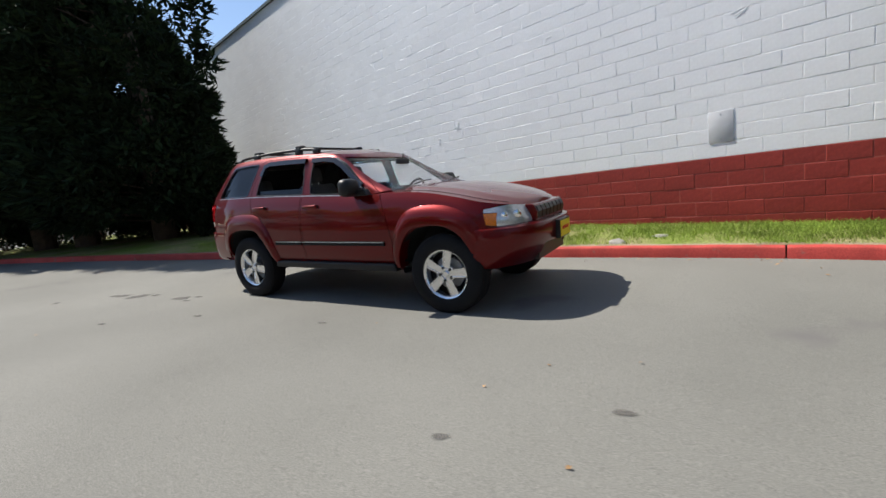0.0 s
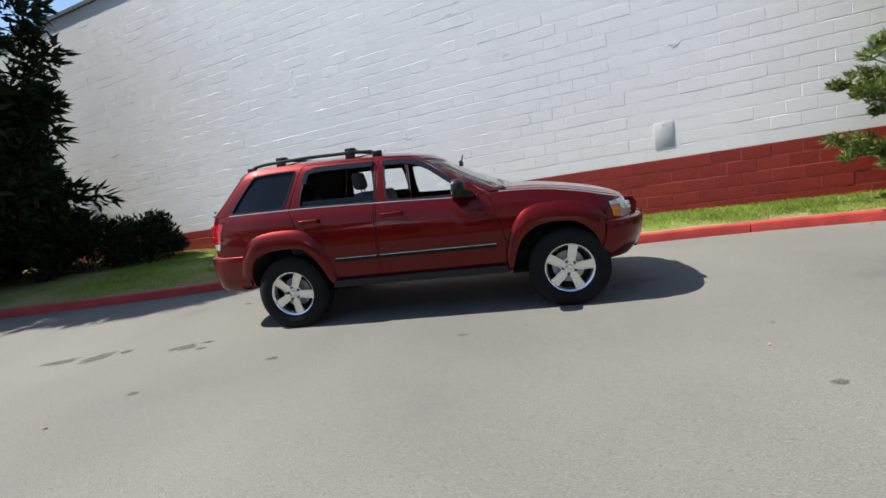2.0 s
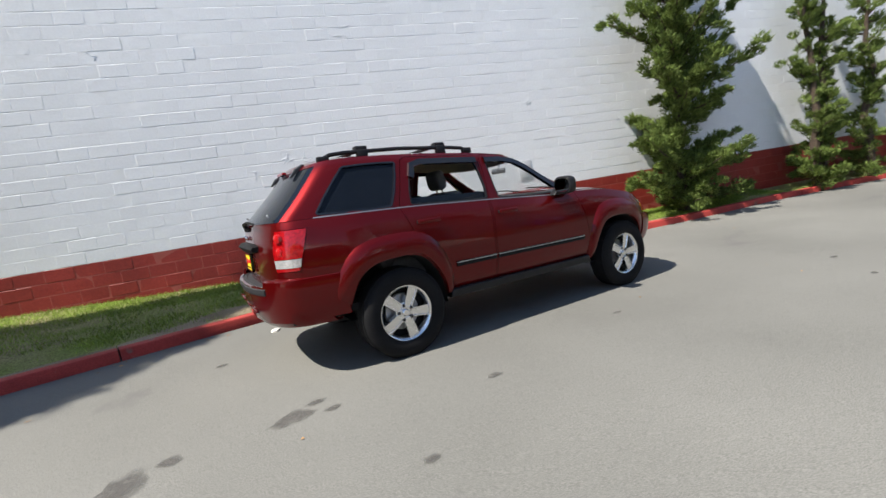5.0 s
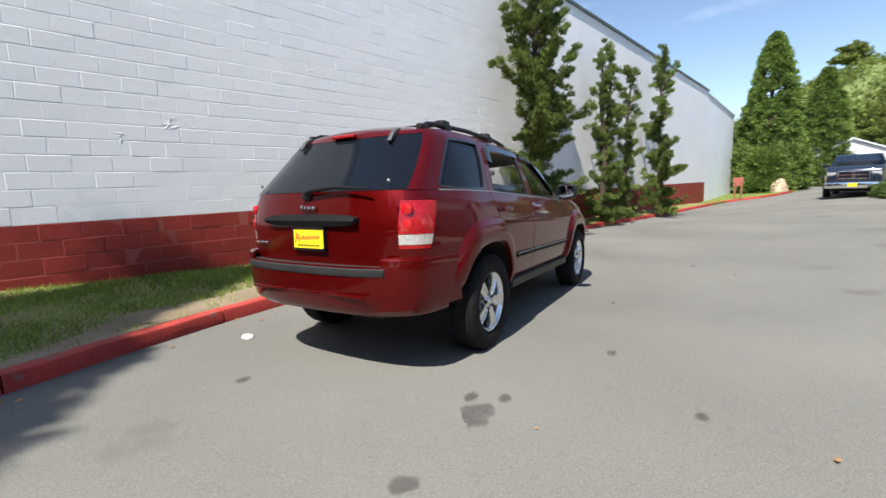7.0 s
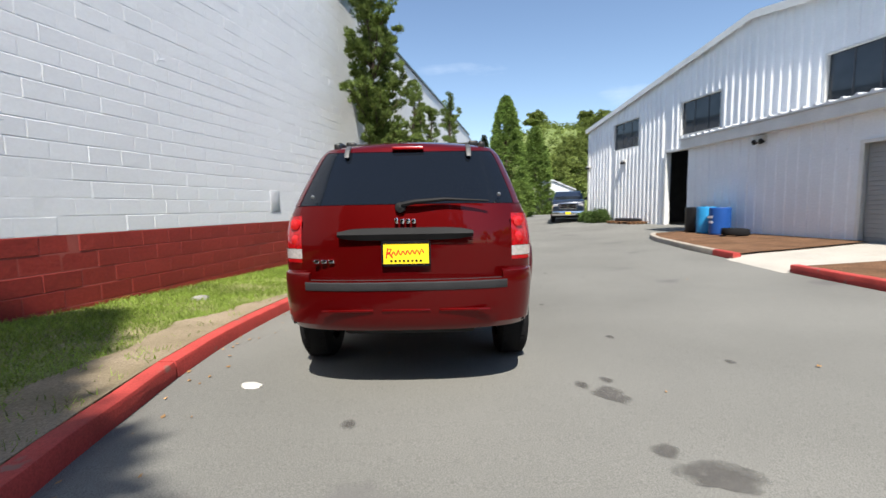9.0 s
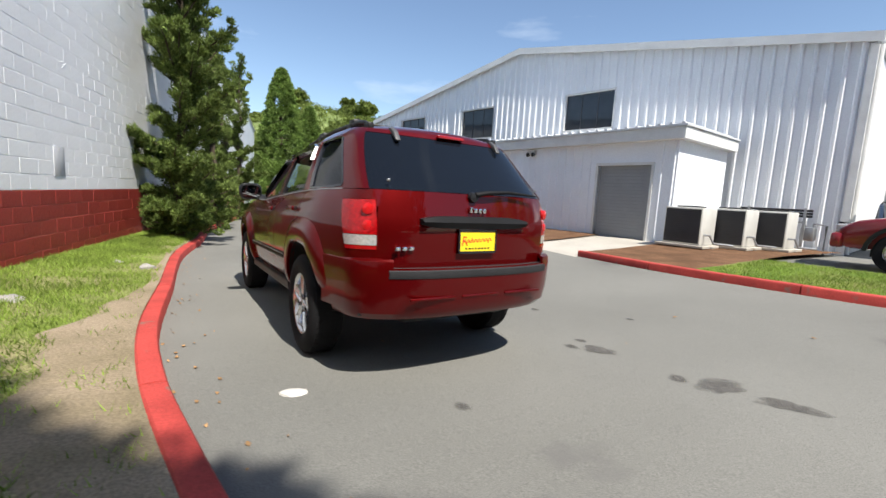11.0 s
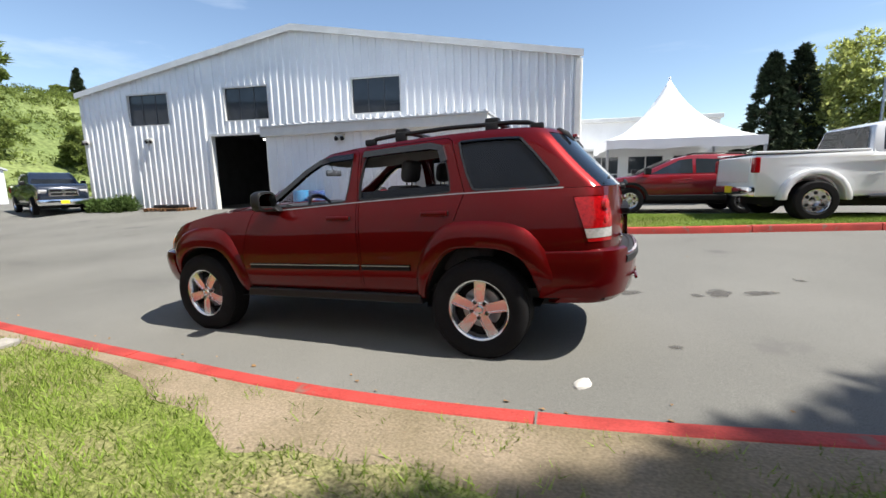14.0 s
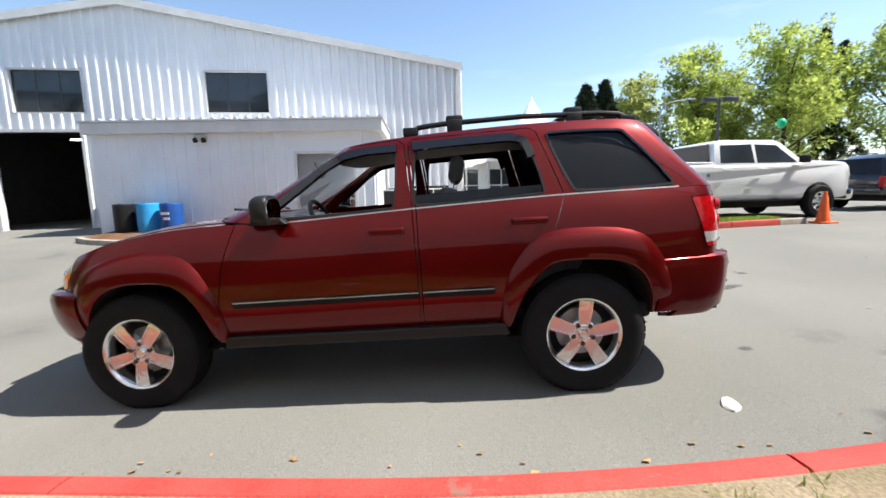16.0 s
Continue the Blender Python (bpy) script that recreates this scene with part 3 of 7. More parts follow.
bm = fresh()
add_prism(bm, [(WL0, BAND_TOP), (WL1, BAND_TOP), (WL1, wall_top(WL1)), (WL0, wall_top(WL0))], "y", 0.0, 0.3)
part("wall_core", bm, M["joint_white"], wall)
bm = fresh()
add_box(bm, WL0, WL1, 0.0, 0.3, -0.6, BAND_TOP - 0.002)
part("base_core", bm, M["joint_red"], wall, "dark red painted base course")
bm = fresh()
add_prism(bm, [(WL0, wall_top(WL0)), (WL1, wall_top(WL1)), (WL1, wall_top(WL1) + 0.09), (WL0, wall_top(WL0) + 0.09)], "y", -0.06, 0.34)
part("coping", bm, M["coping"], wall, "dark metal coping")
bm = fresh()
add_box(bm, WL0, WL1, 0.31, 18, -0.5, 5.0)
part("roof", bm, M["roof_metal"], wall)
# lower plain extension beyond the wall's end
ext = thing("store_extension", "plain white rendered extension at the wall's end", "building", pose(0, WALL_Y0, 0, 0, 0, WALL_TURN))
bm = fresh()
add_prism(bm, [(WL1 + 0.01, -0.5), (WL1 + 7.5, -0.5), (WL1 + 7.5, 5.6), (WL1 + 0.01, 6.2)], "y", 0.02, 12)
part("body", bm, M["annex"], ext)
bm = fresh()
add_prism(bm, [(WL1 + 0.01, 6.2), (WL1 + 7.5, 5.6), (WL1 + 7.5, 5.72), (WL1 + 0.01, 6.32)], "y", -0.03, 12)
part("roof_edge", bm, M["roof_metal"], ext)
# square blank panel on the wall
pl = thing("blank_panel", "blank grey metal panel screwed to the wall", "panel", pose(0, WALL_Y0, 0, 0, 0, WALL_TURN))
pu = 3.65 / WALL_C
part("plate", box_bm(pu - 0.15, pu + 0.15, -0.010, 0.0, 1.24, 1.66, bev=0.004, seg=2), M["plaster_grey"], pl, smooth=True)
for q in (1.285, 1.615):
    part("screw", box_bm(pu - 0.008, pu + 0.008, -0.013, -0.010, q - 0.008, q + 0.008, bev=0.003), M["steel"], pl)

# old repair marks on the wall: short ridges of filler
rnd = random.Random(12)
for x, z, s, n in ((-0.98, 2.35, 0.10, 5), (-0.75, 2.28, 0.08, 3), (-6.65, 5.12, 0.05, 3), (-3.45, 4.25, 0.06, 3), (1.2, 3.4, 0.09, 3), (3.9, 2.9, 0.10, 3), (-1.6, 2.15, 0.08, 3), (0.4, 4.4, 0.12, 4)):
    u = x / WALL_C
    for k in range(n):
        a = rnd.uniform(0, 6.28)
        p, q = Vector((u + rnd.uniform(-s, s), 0, z + rnd.uniform(-s, s))), rnd.uniform(0.5, 1.0) * s
        d = Vector((math.cos(a), 0, math.sin(a)))
        part("filler_ridge", tube_bm([p - d * q, p + Vector((0.01, -0.002, 0.008)), p + d * q], [0.003, 0.006, 0.003], 5), M["joint_white"], wall)

# ---- the parked dark red sport utility vehicle ----
CAR = pose(0, 0, 0, 0, 1.9, 0)
suv = thing("suv", "dark red four-door sport utility vehicle with its windows down", "car", CAR)
HUBX, HUBY, TYRE_R, RIM_R = 1.39, 0.785, 0.372, 0.232
BELT = [(-2.45, 1.225), (-1.92, 1.225), (-1.16, 1.212), (-0.31, 1.176), (0.5, 1.135), (0.75, 1.145), (1.2, 1.120), (1.55, 1.055), (1.75, 1.00), (2.0, 0.935), (2.25, 0.87)]
WIDTH = [(0.0, 0.78), (0.08, 0.835), (0.2, 0.872), (0.4, 0.893), (0.6, 0.897), (0.78, 0.886), (0.92, 0.860), (1.0, 0.832)]
NOSE = [(0.0, 2.05), (0.25, 2.10), (0.8, 2.12), (1.0, 2.06)]
TAIL = [(0.0, -2.30), (0.3, -2.36), (0.7, -2.375), (1.0, -2.345)]
LF, PF, QF = 0.60, 2.7, 2.5
LR, PR, QR = 0.27, 2.7, 2.9


def sill_z(x):
    return interp(x, [(-2.5, 0.50), (-1.85, 0.47), (-0.95, 0.385), (0.85, 0.37), (1.75, 0.42), (2.2, 0.45)])


def body_y(x, z, out=0.0):
    """Half width of the lower body at a place."""
    v = min(1.0, max(0.0, (z - sill_z(x)) / (smooth_interp(x, BELT) - sill_z(x))))
    w, xf, xr = smooth_interp(v, WIDTH), interp(v, NOSE), interp(v, TAIL)
    if x > xf - LF:
        s = min(1.0, (x - xf + LF) / LF)
        w *= (1 - s**PF) ** (1 / QF)
    elif x < xr + LR:
        s = min(1.0, (xr + LR - x) / LR)
        w *= (1 - s**PR) ** (1 / QR)
    return w * tail_taper(x) + out


def tail_taper(x):
    return 1 - 0.19 * max(0.0, -1.70 - x)


def contour(w, xf, xr, lf, pf, qf, lr, pr, qr, nf=14, ns=26, nr=12):
    """Half outline in plan from the nose's middle to the tail's middle."""
    pts = []
    for i in range(nf):
        a = math.pi / 2 * i / nf
        pts.append((xf - lf + lf * math.cos(a) ** (2 / pf), w * math.sin(a) ** (2 / qf)))
    x0, x1 = xf - lf, xr + lr
    pts += [(x0 + (x1 - x0) * i / ns, w * tail_taper(x0 + (x1 - x0) * i / ns)) for i in range(ns + 1)]
    for i in range(1, nr + 1):
        a = math.pi / 2 * (1 - i / nr)
        x = xr + lr - lr * math.cos(a) ** (2 / pr)
        pts.append((x, w * tail_taper(x) * max(0.0, math.sin(a)) ** (2 / qr)))
    return pts


def mirrored(rows):
    """Rows of half-outline points, completed to the other side."""
    return [[(x, y, z) for x, y, z in r] + [(x, -y, z) for x, y, z in r[-2:0:-1]] for r in rows]


VS = [0, 0.05, 0.12, 0.2, 0.3, 0.4, 0.5, 0.6, 0.7, 0.78, 0.86, 0.93, 1.0]
tub_rows = []
for v in VS:
    row = []
    for x, y in contour(smooth_interp(v, WIDTH), interp(v, NOSE), interp(v, TAIL), LF, PF, QF, LR, PR, QR):
        z0 = sill_z(x)
        row.append((x, y, z0 + v * (smooth_interp(x, BELT) - z0)))
    tub_rows.append(row)
NF, NS, NR = 14, 26, 12
NCOL = NF + NS + 1 + NR
GW = [(0, 0.826), (0.25, 0.790), (0.5, 0.748), (0.75, 0.700), (0.9, 0.664), (1.0, 0.618)]
US = [0, 0.06, 0.15, 0.28, 0.42, 0.56, 0.7, 0.8, 0.88, 0.94, 1.0]


def roof_z(x):
    return smooth_interp(x, [(-2.1, 1.615), (-1.9, 1.645), (-1.65, 1.668), (-1.1, 1.668), (-0.34, 1.632), (0.05, 1.592), (0.3, 1.555)])


def cabin_row(u, out=0.0):
    xf, xr = 0.99 + (0.20 - 0.99) * u, -2.352 + (-1.975 + 2.352) * u
    lf = 0.32 - 0.06 * u
    row = []
    for x, y in contour(smooth_interp(u, GW) + out, xf + out, xr - out, lf, 2.0, 2.6, 0.22, 2.2, 2.8):
        zb = smooth_interp(min(x, 0.75), BELT) + 0.003 + 0.03 * max(0.0, min(1.0, (x - 0.6) / 0.35))
        zr = roof_z(xr + (xf - xr) * min(1, max(0, (x - xr) / (xf - xr))))
        row.append((x, y, zb + u * (zr - zb)))
    return row


cab_rows = [cabin_row(u) for u in US]


def grid_bm(rows, keep=lambda i, j, c: True, both=True, closed=True):
    """Faces between rows of half outlines, mirrored; keep tells by row, column and centre."""
    bm = fresh()
    for sy in (1, -1) if both else (1,):
        g = [[bm.verts.new((x, y * sy, z)) for x, y, z in r] for r in rows]
        for i in range(len(rows) - 1):
            for j in range(len(rows[0]) - 1):
                q = (g[i][j], g[i][j + 1], g[i + 1][j + 1], g[i + 1][j])
                c = sum((v.co for v in q), Vector()) / 4
                if keep(i, j, c):
                    try:
                        bm.faces.new(q if sy > 0 else q[::-1])
                    except ValueError:
                        pass
    bmesh.ops.remove_doubles(bm, verts=bm.verts[:], dist=2e-4)
    bmesh.ops.delete(bm, geom=[v for v in bm.verts if not v.link_faces], context="VERTS")
    bmesh.ops.recalc_face_normals(bm, faces=bm.faces[:])
    return bm


def thick(bm, d):
    """Gives an open sheet a thickness, inwards."""
    r = bmesh.ops.solidify(bm, geom=bm.faces[:], thickness=d)
    bmesh.ops.recalc_face_normals(bm, faces=bm.faces[:])
    return bm


def carve(bm, cuts, keep_inside=None):
    """The mesh of a bmesh without the cutters (bmeshes), and inside of keep_inside."""
    def temp(b):
        me = bpy.data.meshes.new("cut")
        b.to_mesh(me)
        b.free()
        return bpy.data.objects.new("cut", me)
    ob = temp(bm)
    scene.collection.objects.link(ob)
    extra = []
    for b, op in [(c, "DIFFERENCE") for c in cuts] + ([(keep_inside, "INTERSECT")] if keep_inside else []):
        c = temp(b)
        scene.collection.objects.link(c)
        extra.append(c)
        md = ob.modifiers.new("cut", "BOOLEAN")
        md.operation, md.solver, md.object = op, "EXACT", c
    dg = bpy.context.evaluated_depsgraph_get()
    me = bpy.data.meshes.new_from_object(ob.evaluated_get(dg))
    for o in [ob] + extra:
        old = o.data
        bpy.data.objects.remove(o)
        bpy.data.meshes.remove(old)
    out = fresh()
    out.from_mesh(me)
    bpy.data.meshes.remove(me)
    return out


def soft_poly(pts, k=0.22):
    """Rounds a polygon by cutting its corners twice."""
    for _ in range(2):
        q = []
        for i in range(len(pts)):
            a, b = pts[i], pts[(i + 1) % len(pts)]
            q += [(a[0] * (1 - k) + b[0] * k, a[1] * (1 - k) + b[1] * k), (a[0] * k + b[0] * (1 - k), a[1] * k + b[1] * (1 - k))]
        pts, k = q, 0.3
    return pts


def grown(pts, d):
    """A polygon moved outwards by d (counter-clockwise or not)."""
    area = sum(a[0] * b[1] - b[0] * a[1] for a, b in zip(pts, pts[1:] + pts[:1]))
    s = 1 if area > 0 else -1
    out = []
    for i, p in enumerate(pts):
        a, b = Vector(pts[i - 1]), Vector(pts[(i + 1) % len(pts)])
        t = (b - a).normalized()
        out.append((p[0] + s * d * t.y, p[1] - s * d * t.x))
    return out


ARCH_R = soft_poly([(-1.80, 0.25), (-1.83, 0.48), (-1.74, 0.745), (-1.56, 0.840), (-1.20, 0.832), (-1.05, 0.66), (-0.94, 0.40), (-0.93, 0.25)])
ARCH_F = soft_poly([(0.86, 0.25), (0.87, 0.40), (0.95, 0.66), (1.12, 0.815), (1.46, 0.82), (1.64, 0.68), (1.73, 0.42), (1.74, 0.25)])
WIN_Q = soft_poly([(-1.985, 1.245), (-1.69, 1.60), (-1.215, 1.607), (-1.355, 1.235)], 0.06)
WIN_R = soft_poly([(-1.205, 1.228), (-1.095, 1.598), (-0.415, 1.578), (-0.385, 1.192)], 0.06)
WIN_F = soft_poly([(-0.285, 1.186), (-0.295, 1.572), (-0.02, 1.555), (0.16, 1.468), (0.56, 1.158)], 0.06)
# keep the corners of the windows tight
DOOR_F = [(0.70, 1.16), (0.79, 0.90), (0.835, 0.66), (0.80, 0.43), (-0.40, 0.43), (-0.405, 0.8), (-0.385, 1.18), (-0.345, 1.58), (-0.30, 1.615), (0.02, 1.59), (0.30, 1.44), (0.64, 1.19)]
DOOR_R = [(-0.41, 1.18), (-0.425, 0.8), (-0.42, 0.43), (-0.90, 0.43), (-0.95, 0.60), (-1.04, 0.82), (-1.22, 1.0), (-1.30, 1.22), (-1.165, 1.615), (-1.12, 1.64), (-0.40, 1.615), (-0.37, 1.58)]


def both_sides(pts, a, b):
    bm = fresh()
    add_prism(bm, pts, "y", a, b)
    add_prism(bm, pts, "y", -b, -a)
    return bm


side_keep = lambda i, j, c: not (c.x < -2.2 and abs(c.y) < 0.685)


def side_shell():
    a = grid_bm(tub_rows, side_keep)
    b = grid_bm(cab_rows, lambda i, j, c: 10 <= j < NF + NS + 3)
    me = bpy.data.meshes.new("t")
    b.to_mesh(me)
    b.free()
    a.from_mesh(me)
    bpy.data.meshes.remove(me)
    return thick(a, 0.022)


all_win = [both_sides(WIN_Q, 0.45, 1.1), both_sides(WIN_R, 0.45, 1.1), both_sides(WIN_F, 0.45, 1.1)]
TAILP = [(-2.155, 0.862), (-2.6, 0.862), (-2.6, 1.165), (-2.055, 1.165)]
HEADP = [(1.79, 0.915), (1.815, 0.80), (1.90, 0.775), (2.4, 0.775), (2.4, 1.0), (1.9, 0.952)]
cuts = all_win + [both_sides(ARCH_R, 0.45, 1.1), both_sides(ARCH_F, 0.45, 1.1), both_sides(grown(DOOR_F, 0.003), 0.40, 1.1), both_sides(grown(DOOR_R, 0.003), 0.40, 1.1), both_sides(grown(TAILP, 0.002), 0.66, 1.1), both_sides(grown(HEADP, 0.002), 0.42, 1.1)]
part("body", carve(side_shell(), cuts), M["paint"], suv, smooth=True)
for name, poly, win in (("front_door", DOOR_F, WIN_F), ("rear_door", DOOR_R, WIN_R)):
    for s in (1, -1):
        a, b = (0.40, 1.1) if s > 0 else (-1.1, -0.40)
        bm = carve(side_shell(), [prism_bm(win, "y", a - 0.01, b + 0.01)], prism_bm(grown(poly, -0.003), "y", a, b))
        door = part(name, bm, M["paint"], suv, smooth=True)
        hx = -0.23 if name == "front_door" else -1.08
        hz = 1.062 if name == "front_door" else 1.082
        y = body_y(hx, hz) * s
        part("door_handle", box_bm(hx - 0.105, hx + 0.105, min(y + s * 0.012, y + s * 0.036), max(y + s * 0.012, y + s * 0.036), hz - 0.018, hz + 0.018, bev=0.010, seg=3), M["paint"], door, smooth=True)
        for q in (-0.095, 0.095):
            part("handle_mount", box_bm(hx + q - 0.014, hx + q + 0.014, min(y - s * 0.01, y + s * 0.02), max(y - s * 0.01, y + s * 0.02), hz - 0.013, hz + 0.013), M["black_plastic"], door)
        # protective moulding with a bright strip
        x0, x1 = (-0.40, 0.74) if name == "front_door" else (-0.86, -0.43)
        for nm, z, h, out, mt in (("door_moulding", 0.0, 0.025, 0.016, M["matte_black"]), ("moulding_strip", 0.014, 0.004, 0.019, M["steel"])):
            bm = fresh()
            prev = None
            for x in steps(x0, x1, 0.12):
                zc = 0.672 + (0.655 - 0.672) * (x + 0.86) / 1.6 + z
                yb = body_y(x, zc)
                ring = [bm.verts.new((x, s * (yb - 0.01), zc - h)), bm.verts.new((x, s * (yb + out), zc - h * 0.8)), bm.verts.new((x, s * (yb + out), zc + h * 0.8)), bm.verts.new((x, s * (yb - 0.01), zc + h))]
                if prev:
                    for k in range(4):
                        bm.faces.new((prev[k], ring[k], ring[(k + 1) % 4], prev[(k + 1) % 4]))
                else:
                    bm.faces.new(ring)
                prev = ring
            bm.faces.new(prev[::-1])
            bmesh.ops.recalc_face_normals(bm, faces=bm.faces[:])
            part(nm, bm, mt, door)


def cab_y(x, z, out=0.0):
    """Half width of the cabin's side at a height."""
    zb = smooth_interp(x, BELT)
    return smooth_interp(min(1, max(0, (z - zb) / (roof_z(x) - zb))), GW) * tail_taper(x) + out


def side_pane(name, poly, out, mt, s, parent, label="", th=0.004):
    """A curved pane that follows the cabin's side within a polygon."""
    bm = fresh()
    xs = [p[0] for p in poly]
    zs = [p[1] for p in poly]
    c = bm.verts.new((sum(xs) / len(xs), s * cab_y(sum(xs) / len(xs), sum(zs) / len(zs), out), sum(zs) / len(zs)))
    ring = [bm.verts.new((x, s * cab_y(x, z, out), z)) for x, z in poly]
    mid = [bm.verts.new(((v.co.x + c.co.x) / 2, s * cab_y((v.co.x + c.co.x) / 2, (v.co.z + c.co.z) / 2, out), (v.co.z + c.co.z) / 2)) for v in ring]
    n = len(ring)
    for k in range(n):
        bm.faces.new((ring[k], ring[(k + 1) % n], mid[(k + 1) % n], mid[k]))
        bm.faces.new((mid[k], mid[(k + 1) % n], c))
    bmesh.ops.recalc_face_normals(bm, faces=bm.faces[:])
    bmesh.ops.solidify(bm, geom=bm.faces[:], thickness=th)
    return part(name, bm, mt, parent, label, smooth=True)


def side_trim(name, line, w, out, mt, s, parent, label="", depth=0.02, yf=None):
    """A strip that follows the side along points in x and z."""
    bm = fresh()
    prev = None
    yf = yf or cab_y
    n = len(line)
    for i, (x, z) in enumerate(line):
        t = (Vector(line[min(i + 1, n - 1)]) - Vector(line[max(i - 1, 0)])).normalized()
        nx, nz = -t.y * w / 2, t.x * w / 2
        ring = [bm.verts.new((x + k * nx, s * (yf(x + k * nx, z + k * nz) + o), z + k * nz)) for k, o in ((-1, -depth), (-0.8, out), (0.8, out), (1, -depth))]
        if prev:
            for k in range(3):
                bm.faces.new((prev[k], ring[k], ring[k + 1], prev[k + 1]))
        prev = ring
    bmesh.ops.recalc_face_normals(bm, faces=bm.faces[:])
    return part(name, bm, mt, parent, label, smooth=True)


for s in (1, -1):
    side_pane("quarter_window", grown(WIN_Q, 0.006), -0.012, M["tint"], s, suv, "dark tinted quarter glass")
    side_trim("quarter_window_trim", WIN_Q + WIN_Q[:1], 0.018, 0.005, M["gloss_black"], s, suv)
    low = [(-1.215, 1.20), (-1.185, 1.285), (-0.395, 1.262), (-0.38, 1.17)]
    side_pane("rear_window", low, -0.020, M["tint"], s, suv, "lowered tinted window glass")
    side_trim("rear_window_seal", WIN_R + WIN_R[:1], 0.014, 0.003, M["black_plastic"], s, suv)
    side_trim("front_window_seal", WIN_F + WIN_F[:1], 0.014, 0.003, M["black_plastic"], s, suv)
    # bright belt moulding
    side_trim("belt_moulding", [(x, smooth_interp(x, BELT) + 0.004) for x in steps(-1.99, 0.60, 0.12)], 0.009, 0.008, M["steel"], s, suv, "thin bright belt line moulding")
    # smoked wind deflectors over the door windows
    side_trim("wind_deflector", [(-1.125, 1.46), (-1.085, 1.565), (-1.0, 1.588), (-0.7, 1.580), (-0.40, 1.566)], 0.062, 0.026, M["gloss_black"], s, suv, "smoked window deflector")
    side_trim("wind_deflector", [(-0.30, 1.560), (-0.1, 1.555), (0.04, 1.528), (0.17, 1.455), (0.32, 1.34), (0.46, 1.235)], 0.058, 0.026, M["gloss_black"], s, suv, "smoked window deflector")

# flared wheel arches
for name, inner, outer in (("rear_arch_flare", [(-1.83, 0.46), (-1.80, 0.60), (-1.73, 0.74), (-1.60, 0.818), (-1.38, 0.838), (-1.20, 0.822), (-1.09, 0.722), (-1.01, 0.59), (-0.955, 0.43)], [(-2.02, 0.50), (-1.945, 0.68), (-1.83, 0.89), (-1.68, 1.00), (-1.40, 1.030), (-1.15, 1.00), (-0.99, 0.85), (-0.91, 0.66), (-0.88, 0.43)]), ("front_arch_flare", [(0.88, 0.41), (0.925, 0.57), (1.0, 0.71), (1.11, 0.798), (1.28, 0.820), (1.46, 0.805), (1.60, 0.715), (1.68, 0.57), (1.725, 0.43)], [(0.80, 0.41), (0.83, 0.62), (0.90, 0.82), (1.03, 0.97), (1.27, 1.01), (1.50, 0.985), (1.70, 0.88), (1.83, 0.66), (1.90, 0.46)])):
    for s in (1, -1):
        bm = fresh()
        prev = None
        n = 24
        for i in range(n + 1):
            t = i / n * (len(inner) - 1)
            def at(pl):
                return Vector((smooth_interp(t, [(k, p[0]) for k, p in enumerate(pl)]), smooth_interp(t, [(k, p[1]) for k, p in enumerate(pl)])))
            a, b = at(inner), at(outer)
            ring = []
            for f, o in ((-0.02, -0.10), (0.0, 0.028), (0.05, 0.035), (0.30, 0.039), (0.56, 0.036), (0.74, 0.026), (0.90, 0.010), (1.0, -0.006)):
                p = a + (b - a) * f
                if p.x > 1.45:
                    o = o * max(0.35, 1 - (p.x - 1.45) * 1.3)
                ring.append(bm.verts.new((p.x, s * (body_y(p.x, p.y) + o), p.y)))
            if prev:
                for k in range(len(ring) - 1):
                    bm.faces.new((prev[k], ring[k], ring[k + 1], prev[k + 1]))
            prev = ring
        bmesh.ops.recalc_face_normals(bm, faces=bm.faces[:])
        part(name, bm, M["paint"], suv, smooth=True)

# hood: from the fender edge to the middle, with two raised creases
HOODC = [(0.80, 1.195), (1.0, 1.190), (1.2, 1.172), (1.5, 1.123), (1.8, 1.055), (2.0, 0.990), (2.07, 0.955), (2.10, 0.925)]
edge = [p for p in tub_rows[-1][: NF + NS] if p[0] > 0.70][::-1]
bm = fresh()
FR = [0, 0.03, 0.08, 0.16, 0.24, 0.30, 0.36, 0.45, 0.6, 0.8, 1.0]
for s in (1, -1):
    prev = None
    for x, y, z in edge:
        col = []
        zc = smooth_interp(x, HOODC)
        for f in FR:
            q = y * (1 - f)
            crown = z + (zc - z) * (1 - (1 - f) ** 2.1)
            crease = 0.010 * math.exp(-((f - 0.33) / 0.05) ** 2) * max(0, min(1, (2.0 - x) * 4))
            col.append(bm.verts.new((x, s * q, crown + crease)))
        if prev:
            for k in range(len(FR) - 1):
                try:
                    bm.faces.new((prev[k], col[k], col[k + 1], prev[k + 1]))
                except ValueError:
                    pass
        prev = col
bmesh.ops.remove_doubles(bm, verts=bm.verts[:], dist=4e-4)
bmesh.ops.recalc_face_normals(bm, faces=bm.faces[:])
hood = part("hood", thick(bm, 0.015), M["paint"], suv, smooth=True)
for s in (1, -1):
    line = [(x, s * (body_y(x, smooth_interp(x, BELT)) * 0.90), smooth_interp(x, BELT) + 0.014 + 0.004) for x in steps(0.78, 1.92, 0.08)]
    bmx = fresh()
    add_tube(bmx, [(x, y, smooth_interp(x, BELT) + (smooth_interp(x, HOODC) - smooth_interp(x, BELT)) * 0.199 + 0.0005) for x, y, z in line], 0.0032, 5)
    part("hood_gap", bmx, M["under"], hood)
